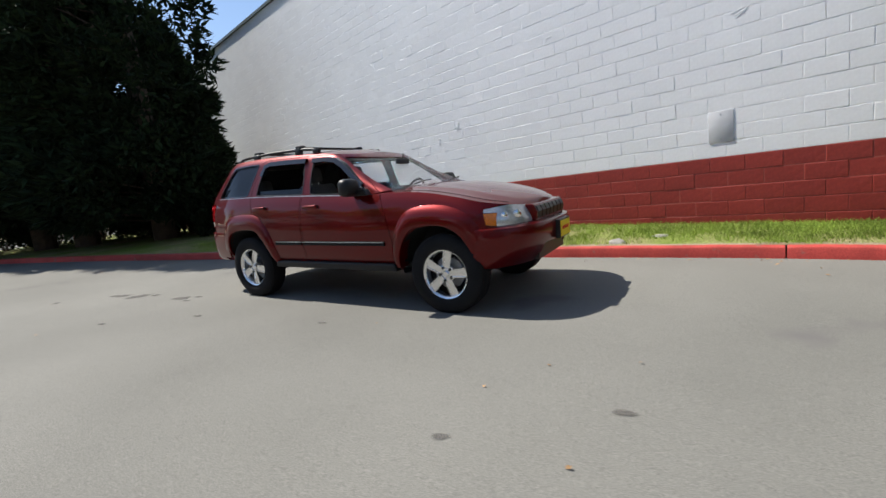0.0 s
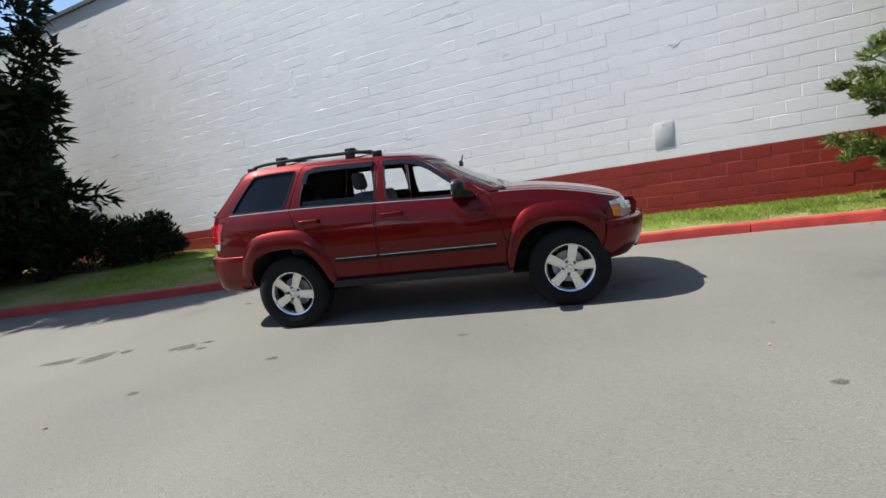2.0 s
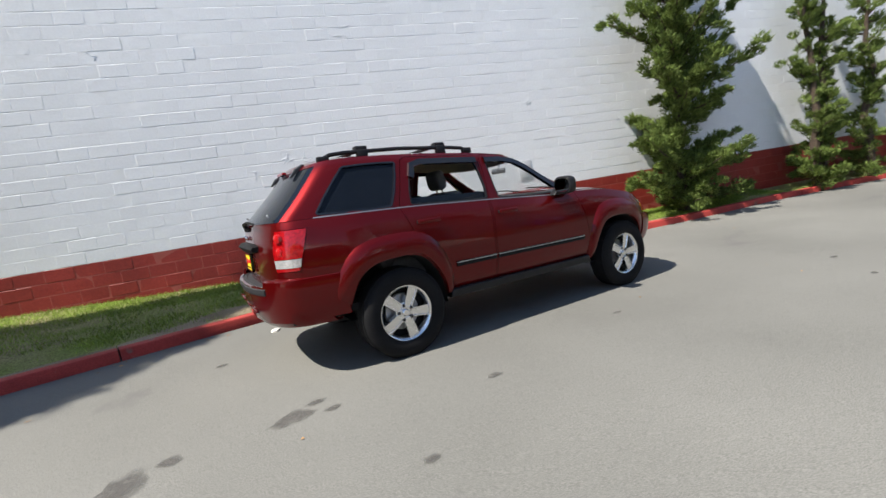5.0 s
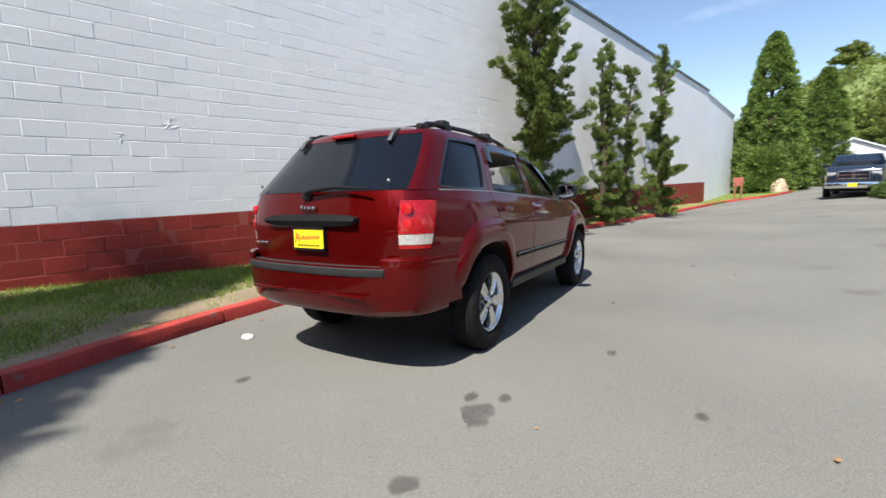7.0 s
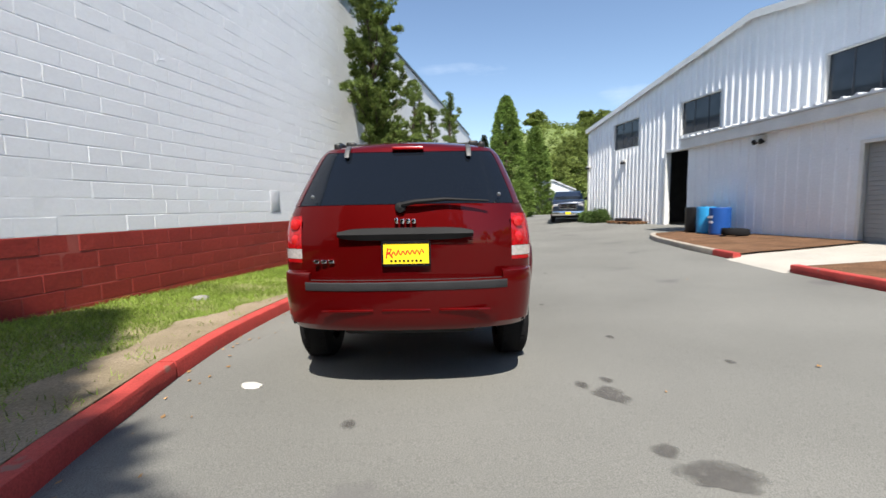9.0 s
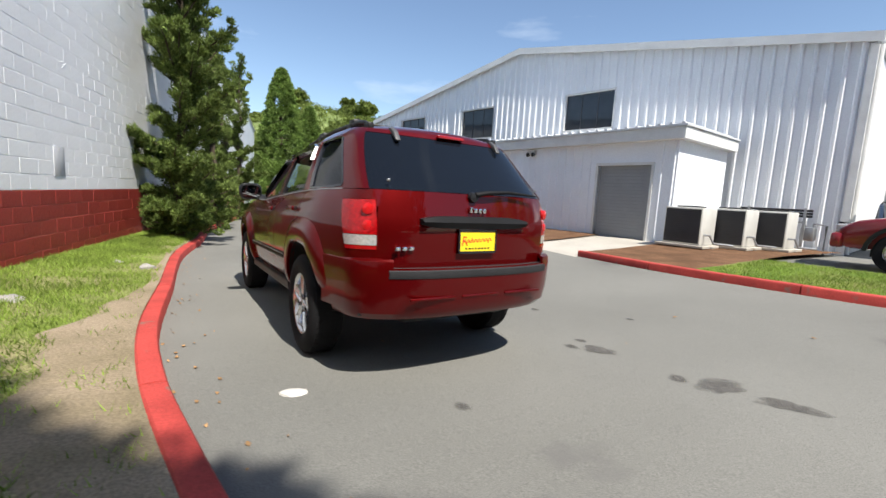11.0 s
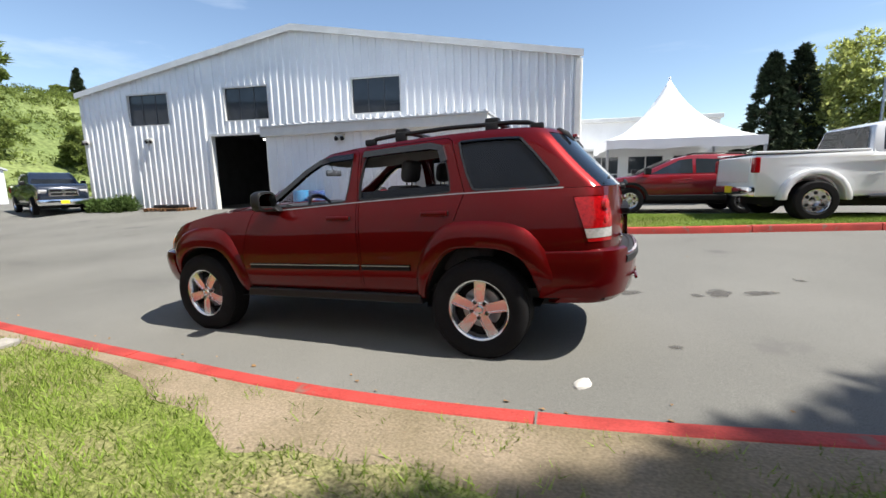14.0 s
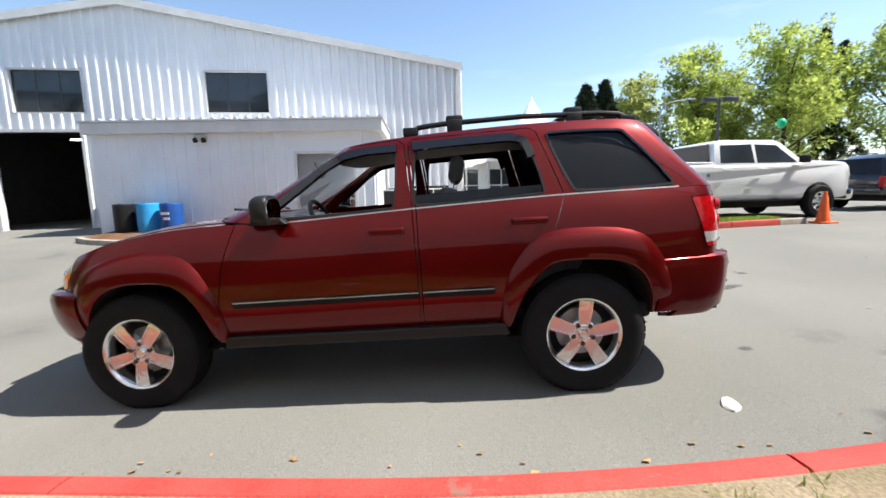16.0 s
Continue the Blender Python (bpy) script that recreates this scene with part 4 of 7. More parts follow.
# cowl and wipers
part("cowl", prism_bm([(0.62, 1.10), (0.90, 1.15), (0.86, 1.188), (0.66, 1.168)], "y", -0.66, 0.66, bev=0.01), M["black_plastic"], suv)
for y0 in (-0.45, 0.20):
    w = part("wiper", tube_bm([(0.86, y0, 1.20), (0.83, y0 + 0.2, 1.225), (0.80, y0 + 0.42, 1.235)], 0.009, 6), M["black_plastic"], suv)

# windshield, roof, tailgate
inner_rows = [cabin_row(u, -0.004) for u in US]
part("windshield", thick(grid_bm(inner_rows, lambda i, j, c: j < 10 and i < 9), 0.005), M["glass"], suv, "clear windshield", smooth=True)
part("windshield_header", thick(grid_bm(cab_rows, lambda i, j, c: j < 10 and i >= 9), 0.02), M["paint"], suv, smooth=True)
top = cab_rows[-1]
roof_rows = [top]
for f in (0.06, 0.14, 0.28, 0.5, 0.75, 1.0):
    row = []
    for x, y, z in top:
        cx = min(max(x, -1.93), 0.14)
        xx = x + (cx - x) * f * 0.9
        row.append((xx, y * (1 - f), z + 0.052 * (1 - (1 - f) ** 2.2) * min(1, (x + 2.05) * 3.0 + 0.25) * min(1, max(0.3, (0.35 - x) * 2.2))))
    roof_rows.append(row)
part("roof", thick(grid_bm(roof_rows), 0.02), M["paint"], suv, smooth=True)
gate = part("tailgate", thick(grid_bm(tub_rows, lambda i, j, c: c.x < -2.2 and abs(c.y) < 0.685 and i >= 4), 0.02), M["paint"], suv, smooth=True)
part("rear_glass", thick(grid_bm(inner_rows, lambda i, j, c: j >= NF + NS + 3 and i < 9), 0.005), M["tint"], suv, "dark tinted rear window", smooth=True)
part("gate_frame", thick(grid_bm(cab_rows, lambda i, j, c: j >= NF + NS + 3 and i >= 9), 0.02), M["paint"], gate, smooth=True)
for s in (1, -1):
    bm = fresh()
    x, y = -2.10, 0.425 * s
    add_prism(bm, [(-1.930, 1.634), (-1.905, 1.656), (-1.925, 1.664), (-1.990, 1.628), (-2.036, 1.566), (-2.020, 1.558)], "y", y - 0.017, y + 0.017, bev=0.004)
    part("gate_hinge", bm, M["grey_plastic"], gate, smooth=True)
    part("washer_knob", lathe_bm([(0, -0.012), (0.011, -0.010), (0.012, 0.0)], 10, "x"), M["steel"], gate, m=pose(-2.268, 0.60 * s, 1.285, 0, -30, 25 * s))
part("brake_light", box_bm(-2.022, -1.985, -0.11, 0.11, 1.618, 1.640, bev=0.006), M["lens_red"], gate)
# rear wiper, grab bar, badge strips, plate
part("rear_wiper", tube_bm([(-2.372, 0.02, 1.222), (-2.385, -0.06, 1.238), (-2.378, -0.25, 1.252), (-2.368, -0.52, 1.238)], [0.018, 0.016, 0.012, 0.006], 8), M["matte_black"], gate, smooth=True)
part("wiper_pivot", lathe_bm([(0, -0.03), (0.030, -0.025), (0.036, 0.0), (0.036, 0.03)], 14, "x"), M["black_plastic"], gate, m=pose(-2.352, 0.03, 1.205))
bm = fresh()
prev = None
for y in steps(-0.42, 0.42, 0.07):
    k = max(0.4, 1 - (abs(y) / 0.46) ** 6)
    ring = [bm.verts.new((-2.345, y, 1.042 - 0.040 * k)), bm.verts.new((-2.396, y, 1.038 - 0.036 * k)), bm.verts.new((-2.412, y, 1.040)), bm.verts.new((-2.398, y, 1.042 + 0.036 * k)), bm.verts.new((-2.345, y, 1.042 + 0.040 * k))]
    if prev:
        for q in range(4):
            bm.faces.new((prev[q], ring[q], ring[q + 1], prev[q + 1]))
    else:
        bm.faces.new(ring)
    prev = ring
bm.faces.new(prev[::-1])
bmesh.ops.recalc_face_normals(bm, faces=bm.faces[:])
part("grab_bar", bm, M["matte_black"], gate, "black plastic grab bar", smooth=True)
rnd = random.Random(7)
plate = part("dealer_plate", box_bm(-2.392, -2.370, -0.152, 0.148, 0.845, 0.995, bev=0.003), M["plate_yellow"], gate, "yellow paper dealer plate")
bm = fresh()
for q in ((-0.155, 0.151, 0.982, 0.999), (-0.155, 0.151, 0.841, 0.856), (-0.155, -0.143, 0.841, 0.999), (0.139, 0.151, 0.841, 0.999)):
    add_box(bm, -2.396, -2.372, q[0], q[1], q[2], q[3])
part("plate_frame", bm, M["gloss_black"], plate)
bm = fresh()
add_tube(bm, [(-2.3925, 0.112 - 0.0044 * k, 0.918 + 0.0003 * k + 0.012 * math.sin(0.95 * k) * (1 if k % 15 else 1.8)) for k in range(52)], 0.0036, 5)
add_tube(bm, [(-2.3925, 0.122, 0.892), (-2.3925, 0.112, 0.952), (-2.3925, 0.088, 0.948), (-2.3925, 0.104, 0.922), (-2.3925, 0.082, 0.894)], 0.0042, 5)
part("script_bar", bm, M["plate_red"], plate, "red script shown as a plain stroke")
bm = fresh()
y = 0.10
for k in range(8):
    add_box(bm, -2.3945, -2.3905, y - 0.017, y - 0.003, 0.868, 0.880)
    y -= 0.026
part("caption_bar", bm, M["gloss_black"], plate)
# chrome badge shapes
bm = fresh()
for k, w in enumerate((0.022, 0.028, 0.028, 0.026)):
    yy = 0.055 - k * 0.036
    add_box(bm, -2.386, -2.366, yy - w / 2, yy + w / 2, 1.103, 1.135 if k else 1.142, bev=0.006)
part("gate_badge", bm, M["chrome"], gate, smooth=True)
bm = fresh()
for k in range(3):
    yy = 0.565 - k * 0.046
    add_box(bm, -2.362, -2.345, yy - 0.018, yy + 0.018, 0.862, 0.886, bev=0.005)
part("side_badge", bm, M["chrome"], gate, smooth=True)

# tail lamps, cut from the body's own corner: red upper lens with two bowls, clear reversing lens, red foot
lamp_rows = [[(x, y + (0.004 if y > 0.3 else 0), z) for x, y, z in r] for r in tub_rows]


def corner_cut(poly, s, inner, keepf):
    rng = (inner, 1.1) if s > 0 else (-1.1, -inner)
    return carve(thick(grid_bm(lamp_rows, keepf), 0.03), [], prism_bm(poly, "y", *rng))


tail_corner = lambda i, j, c: c.x < -1.9 and abs(c.y) > 0.54
for s in (1, -1):
    lamp = part("tail_lamp", corner_cut([(-2.125, 0.955), (-2.6, 0.955), (-2.6, 1.163), (-2.058, 1.163)], s, 0.675, tail_corner), M["lens_red"], suv, "red tail lamp lens", smooth=True)
    part("reverse_lens", corner_cut([(-2.143, 0.890), (-2.6, 0.890), (-2.6, 0.952), (-2.126, 0.952)], s, 0.675, tail_corner), M["lens_clear"], lamp, "clear reversing lamp lens", smooth=True)
    part("lower_lens", corner_cut([(-2.153, 0.864), (-2.6, 0.864), (-2.6, 0.887), (-2.144, 0.887)], s, 0.675, tail_corner), M["lens_red"], lamp, smooth=True)
    for z, q in ((1.108, 0.038), (1.010, 0.036)):
        y = 0.722
        xs = min(x for x, yy, zz in tub_rows[8] if yy > y - 0.03)
        part("lamp_bowl", lathe_bm([(0, -0.010), (q * 0.5, -0.008), (q * 0.9, -0.003), (q, 0.02)], 18, "x"), M["lens_bulb"], lamp, "bright red reflector bowl", smooth=True, m=pose(xs + 0.004, y * s, z, 0, 0, -22 * s))

# bumpers
def bumper(name, rows, keepf, mt, label=""):
    return part(name, thick(grid_bm(rows, keepf), 0.02), mt, suv, label, smooth=True)


def ring_row(z, w, xf, xr):
    return [(x, y, z) for x, y in contour(w, xf, xr, LF, PF, QF, 0.32, 2.7, 2.7)]


rb = [ring_row(z, w, 2.2, xr) for z, w, xr in ((0.430, 0.80, -2.34), (0.438, 0.855, -2.395), (0.48, 0.885, -2.435), (0.58, 0.895, -2.458), (0.68, 0.902, -2.466), (0.76, 0.904, -2.468), (0.800, 0.899, -2.463), (0.812, 0.885, -2.440), (0.812, 0.82, -2.34))]
rear_bumper = bumper("rear_bumper", rb, lambda i, j, c: c.x < -1.90 and not (i >= 5 and abs(c.y) < 0.62 and c.x < -2.2), M["paint"])
tail_line = sorted((y, x) for x, y in contour(0.904, 2.2, -2.468, LF, PF, QF, 0.32, 2.7, 2.7) if x < -2.1)
bm = fresh()
prev = None
for y in steps(-0.63, 0.63, 0.07):
    xb = interp(abs(y), tail_line)
    ring = [bm.verts.new((xb + dx, y, z)) for dx, z in ((0.10, 0.705), (-0.004, 0.700), (-0.010, 0.715), (-0.008, 0.745), (0.006, 0.756), (0.03, 0.754), (0.036, 0.760), (0.056, 0.760), (0.062, 0.754), (0.11, 0.754))]
    if prev:
        for q in range(len(ring) - 1):
            bm.faces.new((prev[q], ring[q], ring[q + 1], prev[q + 1]))
    else:
        bm.faces.new(ring)
    prev = ring
bm.faces.new(prev[::-1])
bmesh.ops.recalc_face_normals(bm, faces=bm.faces[:])
part("step_pad", bm, M["pad_grey"], rear_bumper, "ridged grey plastic step pad", smooth=True)
bm = fresh()
for a, b in ((-0.52, -0.20), (-0.15, 0.15), (0.20, 0.52)):
    part("bumper_slot", box_bm(-2.462, -2.440, a, b, 0.565, 0.585, bev=0.008), M["paint"], rear_bumper, smooth=True)
fb = [ring_row(z, w, xf, -2.4) for z, w, xf in ((0.385, 0.80, 1.98), (0.41, 0.855, 2.09), (0.49, 0.890, 2.16), (0.57, 0.902, 2.195), (0.65, 0.906, 2.215), (0.725, 0.906, 2.220), (0.762, 0.898, 2.205), (0.778, 0.88, 2.17), (0.782, 0.80, 2.06), (0.784, 0.60, 1.85))]
front_bumper = bumper("front_bumper", fb, lambda i, j, c: c.x > 1.72 and not (1 <= i <= 2 and abs(c.y) < 0.38), M["paint"])
part("lower_intake", box_bm(2.02, 2.12, -0.40, 0.40, 0.42, 0.60), M["black_plastic"], front_bumper)
for s in (1, -1):
    part("fog_lamp", lathe_bm([(0, 0.02), (0.034, 0.016), (0.038, 0.0), (0.05, -0.02)], 18, "x"), M["grey_plastic"], front_bumper, m=pose(2.045, 0.60 * s, 0.545, 0, 0, 32 * s))
fp = part("front_dealer_plate", box_bm(2.252, 2.260, -0.152, 0.152, 0.585, 0.735, bev=0.003), M["plate_yellow"], front_bumper, "yellow paper dealer plate")
bm = fresh()
add_box(bm, 2.205, 2.256, -0.165, 0.165, 0.572, 0.75, bev=0.006)
part("plate_bracket", bm, M["black_plastic"], fp)
bm = fresh()
for k in range(8):
    add_box(bm, 2.2595, 2.2625, -0.11 + k * 0.027, -0.093 + k * 0.027, 0.648, 0.682)
part("script_bar", bm, M["plate_red"], fp)

# grille with seven slots, head lamps
gr = part("grille", prism_bm([(2.03, 0.775), (2.125, 0.78), (2.135, 0.86), (2.10, 0.925), (2.02, 0.93)], "y", -0.43, 0.43, bev=0.008), M["paint"], suv)
for k in range(7):
    yy = (k - 3) * 0.118
    slot = part("grille_slot", prism_bm([(2.10, 0.795), (2.131, 0.797), (2.140, 0.86), (2.118, 0.908), (2.09, 0.905)], "y", yy - 0.050, yy + 0.050, bev=0.004), M["black_plastic"], gr)
nose_corner = lambda i, j, c: c.x > 1.55 and abs(c.y) > 0.38
for s in (1, -1):
    hl = part("head_lamp", corner_cut([(1.892, 0.780), (2.4, 0.777), (2.4, 1.0), (1.792, 0.932), (1.795, 0.902), (1.892, 0.896)], s, 0.42, nose_corner), M["lens_clear"], suv, "clear head lamp", smooth=True)
    part("turn_lens", corner_cut([(1.796, 0.898), (1.817, 0.802), (1.889, 0.783), (1.889, 0.893)], s, 0.42, nose_corner), M["lens_amber"], hl, "amber turn signal lens", smooth=True)
    for y, q in ((0.60, 0.040), (0.71, 0.036)):
        xs = max(x for x, yy, zz in tub_rows[9] if yy > y - 0.02)
        part("lamp_bowl", lathe_bm([(0, 0.012), (q * 0.6, 0.009), (q, 0.0), (q, -0.03)], 18, "x"), M["mirror"], hl, "bright reflector bowl", smooth=True, m=pose(xs - 0.006, y * s, 0.862, 0, 0, 35 * s))

# mirrors
for s in (1, -1):
    bm = fresh()
    bmesh.ops.create_icosphere(bm, subdivisions=3, radius=1)
    for v in bm.verts:
        k = v.co.copy()
        def sq(t, e):
            return math.copysign(abs(t) ** e, t)
        v.co = Vector((0.44 + 0.075 * sq(k.x, 0.8), s * (0.975 + 0.115 * sq(k.y, 0.62)), 1.225 + 0.088 * sq(k.z, 0.62)))
        if v.co.x < 0.40:
            v.co.x = 0.40
    mir = part("door_mirror", bm, M["black_plastic"], suv, "black plastic door mirror", smooth=True)
    part("mirror_arm", prism_bm([(0.36, 1.135), (0.60, 1.135), (0.56, 1.20), (0.42, 1.19)], "y", min(s * 0.82, s * 0.90), max(s * 0.82, s * 0.90), bev=0.01), M["black_plastic"], mir)
    bm = fresh()
    add_prism(bm, soft_poly([(s * 0.88, 1.16), (s * 1.07, 1.16), (s * 1.07, 1.29), (s * 0.88, 1.29)]), "x", 0.394, 0.399)
    part("mirror_glass", bm, M["mirror"], mir)

# roof rack
for s in (1, -1):
    yy = 0.535 * s
    pts = [(-1.80, yy, 1.672), (-1.72, yy, 1.708), (-1.60, yy, 1.720), (-1.1, yy, 1.728), (-0.6, yy, 1.712), (-0.44, yy, 1.698), (-0.34, yy, 1.652)]
    rail = part("roof_rail", tube_bm(pts, 0.017, 10), M["black_plastic"], suv, "black roof rail", smooth=True)
    for x in (-1.78, -1.44, -0.67, -0.38):
        part("rail_foot", box_bm(x - 0.05, x + 0.05, yy - 0.022, yy + 0.022, 1.645, 1.70 if x not in (-1.44, -0.67) else 1.735, bev=0.012), M["black_plastic"], rail, smooth=True)
for x in (-1.44, -0.67):
    z = 1.745 if x < -1 else 1.738
    bar = part("cross_bar", box_bm(x - 0.032, x + 0.032, -0.53, 0.53, z - 0.012, z + 0.014, bev=0.011), M["black_plastic"], suv, "black roof cross bar", smooth=True)
    for s in (1, -1):
        part("bar_clamp", box_bm(x - 0.055, x + 0.055, 0.50 * s - 0.04, 0.50 * s + 0.04, z - 0.03, z + 0.026, bev=0.014), M["black_plastic"], bar, smooth=True)

# sills, underbody, exhaust
for s in (1, -1):
    part("rocker_panel", prism_bm([(0.84, 0.372), (0.82, 0.45), (-0.92, 0.46), (-0.95, 0.385)], "y", min(s * 0.72, s * 0.878), max(s * 0.72, s * 0.878), bev=0.015), M["black_plastic"], suv)
part("underbody", box_bm(-1.95, 1.80, -0.56, 0.56, 0.34, 0.56, bev=0.05), M["under"], suv)
part("floor_pan", box_bm(-2.25, 0.90, -0.76, 0.76, 0.46, 0.52), M["under"], suv)
part("fuel_tank", box_bm(-2.20, -1.70, -0.45, 0.45, 0.36, 0.47, bev=0.04), M["under"], suv)
part("bulkhead", box_bm(0.86, 0.90, -0.80, 0.80, 0.46, 1.13), M["under"], suv)
part("engine_bay", box_bm(0.90, 2.0, -0.52, 0.52, 0.46, 0.90), M["under"], suv)
for sx in (-HUBX, HUBX):
    part("axle", tube_bm([(sx, -0.7, 0.36), (sx, 0.7, 0.36)], 0.05, 10), M["under"], suv)
    for s in (1, -1):
        prof = ARCH_R if sx < 0 else ARCH_F
        bm = fresh()
        line = [p for p in prof if p[1] > 0.34]
        line = sorted(line, key=lambda p: math.atan2(p[1] - 0.40, p[0] - (sx)))
        prev = None
        for x, z in line:
            pair = (bm.verts.new((x, s * 0.50, z)), bm.verts.new((x, s * min(0.90, body_y(x, z) + 0.01), z)))
            if prev:
                bm.faces.new((prev[0], prev[1], pair[1], pair[0]))
            prev = pair
        part("wheel_well", bm, M["under"], suv, smooth=True)
        part("well_back", prism_bm([p for p in line], "y", min(s * 0.49, s * 0.50), max(s * 0.49, s * 0.50)), M["under"], suv)


# wheels
def wheel(parent, m):
    """A five-spoke polished wheel whose face looks along -y."""
    hub = new("wheel")
    hub.parent = parent
    hub.matrix_basis = m
    tagged(hub, "five-spoke polished alloy wheel")
    rr, R = RIM_R, TYRE_R
    prof = [(rr - 0.012, -0.098), (rr + 0.010, -0.112), (rr + 0.04, -0.121), (rr + 0.08, -0.120), (R - 0.030, -0.112), (R - 0.010, -0.096), (R, -0.072), (R + 0.001, 0.0), (R, 0.072), (R - 0.010, 0.096), (R - 0.03, 0.112), (rr + 0.04, 0.121), (rr, 0.105)]
    tyre = part("tyre", lathe_bm(prof, 56, caps=False), M["rubber"], hub, "black road tyre", smooth=True)
    bm = fresh()
    for k in range(48):
        a = 2 * math.pi * k / 48
        for yy, w in ((-0.066, 0.020), (0.066, 0.020)):
            add_box(bm, -0.020, 0.020, yy - w, yy + w, R - 0.004, R + 0.0025, m=Matrix.Rotation(a, 4, "Y"))
    tagged(part("tread", bm, M["rubber"], tyre), kind="stuff")
    rim = part("rim", lathe_bm([(rr - 0.030, 0.07), (rr - 0.034, -0.060), (rr - 0.022, -0.088), (rr - 0.012, -0.100), (rr - 0.002, -0.104), (rr + 0.004, -0.098), (rr - 0.004, -0.085), (rr - 0.004, 0.09)], 56, caps=False), M["alloy"], hub, smooth=True)
    part("brake_disc", lathe_bm([(0.0, -0.012), (0.150, -0.012), (0.152, 0.0), (0.150, 0.012), (0.0, 0.012)], 32), M["steel"], hub, smooth=True)
    part("wheel_back", lathe_bm([(0.0, 0.02), (rr - 0.03, 0.02), (rr - 0.03, 0.05), (0.0, 0.05)], 32), M["under"], hub)
    for k in range(5):
        bm = fresh()
        fs = add_prism(bm, [(-0.034, 0.045), (0.034, 0.045), (0.040, 0.13), (0.044, 0.208), (0.02, 0.220), (-0.02, 0.220), (-0.044, 0.208), (-0.040, 0.13)], "y", -0.096, -0.05)
        front = [f for f in fs if f.normal.y < -0.9]
        bmesh.ops.inset_individual(bm, faces=front, thickness=0.010, depth=0.0)
        bmesh.ops.inset_individual(bm, faces=front, thickness=0.004, depth=-0.007)
        for v in bm.verts:
            r = math.hypot(v.co.x, v.co.z)
            v.co.y += 0.018 * max(0, 1 - r / 0.12)
        bmesh.ops.transform(bm, matrix=Matrix.Rotation(2 * math.pi * k / 5, 4, "Y"), verts=bm.verts[:])
        part("spoke", bm, M["alloy"], rim, smooth=True)
    part("hub_cap", lathe_bm([(0.0, -0.092), (0.024, -0.090), (0.031, -0.082), (0.034, -0.05)], 24), M["alloy"], rim, smooth=True)
    part("hub_disc", lathe_bm([(0.030, -0.074), (0.070, -0.078), (0.085, -0.072), (0.088, -0.04)], 30, caps=False), M["alloy"], rim, smooth=True)
    for k in range(5):
        a = 2 * math.pi * (k + 0.5) / 5
        part("wheel_nut", lathe_bm([(0.0, -0.094), (0.010, -0.093), (0.015, -0.088), (0.015, -0.06)], 8), M["gloss_black"], rim, m=pose(0.062 * math.sin(a), 0, 0.062 * math.cos(a)))
    return hub


for k, (sx, s, spin) in enumerate(((1, -1, 12), (1, 1, 37), (-1, -1, 24), (-1, 1, 5))):
    wheel(suv, pose(sx * HUBX, s * HUBY, TYRE_R - 0.005) @ pose(0, 0, 0, 0, 0, 0 if s < 0 else 180) @ pose(0, 0, 0, 0, spin, 0))

# interior
part("headliner", thick(grid_bm([[(x, y * 0.93, z - 0.05) for x, y, z in r] for r in roof_rows]), 0.01), M["headliner"], suv)
part("dashboard", prism_bm([(0.90, 0.70), (0.92, 1.13), (0.72, 1.165), (0.50, 1.12), (0.44, 0.98), (0.52, 0.70)], "y", -0.70, 0.70, bev=0.03), M["dash"], suv, smooth=True)
part("instrument_hood", prism_bm([(0.62, 1.13), (0.44, 1.10), (0.43, 1.145), (0.60, 1.195)], "y", 0.22, 0.54, bev=0.02), M["dash"], suv, smooth=True)
bm = fresh()
c, R2 = Vector((0.28, 0.38, 1.09)), 0.185
tilt = Matrix.Rotation(radians(-64), 3, "Y")
add_tube(bm, [c + tilt @ Vector((R2 * math.cos(a), R2 * math.sin(a), 0)) for a in [2 * math.pi * k / 32 for k in range(33)]], 0.016, 8)
sw = part("steering_wheel", bm, M["dash"], suv, smooth=True)
bm = fresh()
add_tube(bm, [c, c + Vector((0.32, 0, -0.10))], 0.03, 8)
for a in (0.3, math.pi - 0.3, 1.5 * math.pi):
    add_tube(bm, [c, c + tilt @ Vector((R2 * math.sin(a) * 0.98, R2 * math.cos(a) * 0.98, 0))], 0.018, 6)
part("steering_spoke", bm, M["dash"], sw)


def seat(x, y, w, back=True, rake=16):
    st = new("front_seat" if w < 0.8 else "rear_bench")
    st.parent = suv
    st.matrix_basis = pose(x, y, 0.50)
    tagged(st, "dark grey cloth car seat")
    part("seat_cushion", box_bm(-0.26, 0.26, -w / 2, w / 2, 0.10, 0.30, bev=0.06, seg=3), M["seat_grey"], st, smooth=True)
    part("seat_back", box_bm(-0.075, 0.075, -w / 2, w / 2, 0.0, 0.60 if w < 0.8 else 0.56, bev=0.055, seg=3), M["seat_grey"], st, smooth=True, m=pose(-0.24, 0, 0.22, 0, -rake, 0))
    for q in ((0,) if w < 0.8 else (-0.42, 0.42)):
        part("headrest", box_bm(-0.05, 0.05, q - 0.13, q + 0.13, 0.0, 0.19, bev=0.05, seg=3), M["seat_grey"], st, smooth=True, m=pose(-0.43, 0, 0.825 if w < 0.8 else 0.73, 0, -10, 0))
        bm = fresh()
        for r in (-0.05, 0.05):
            add_tube(bm, [(-0.40, q + r, 0.72), (-0.43, q + r, 0.86)], 0.007, 6)
        part("headrest_post", bm, M["chrome"], st)


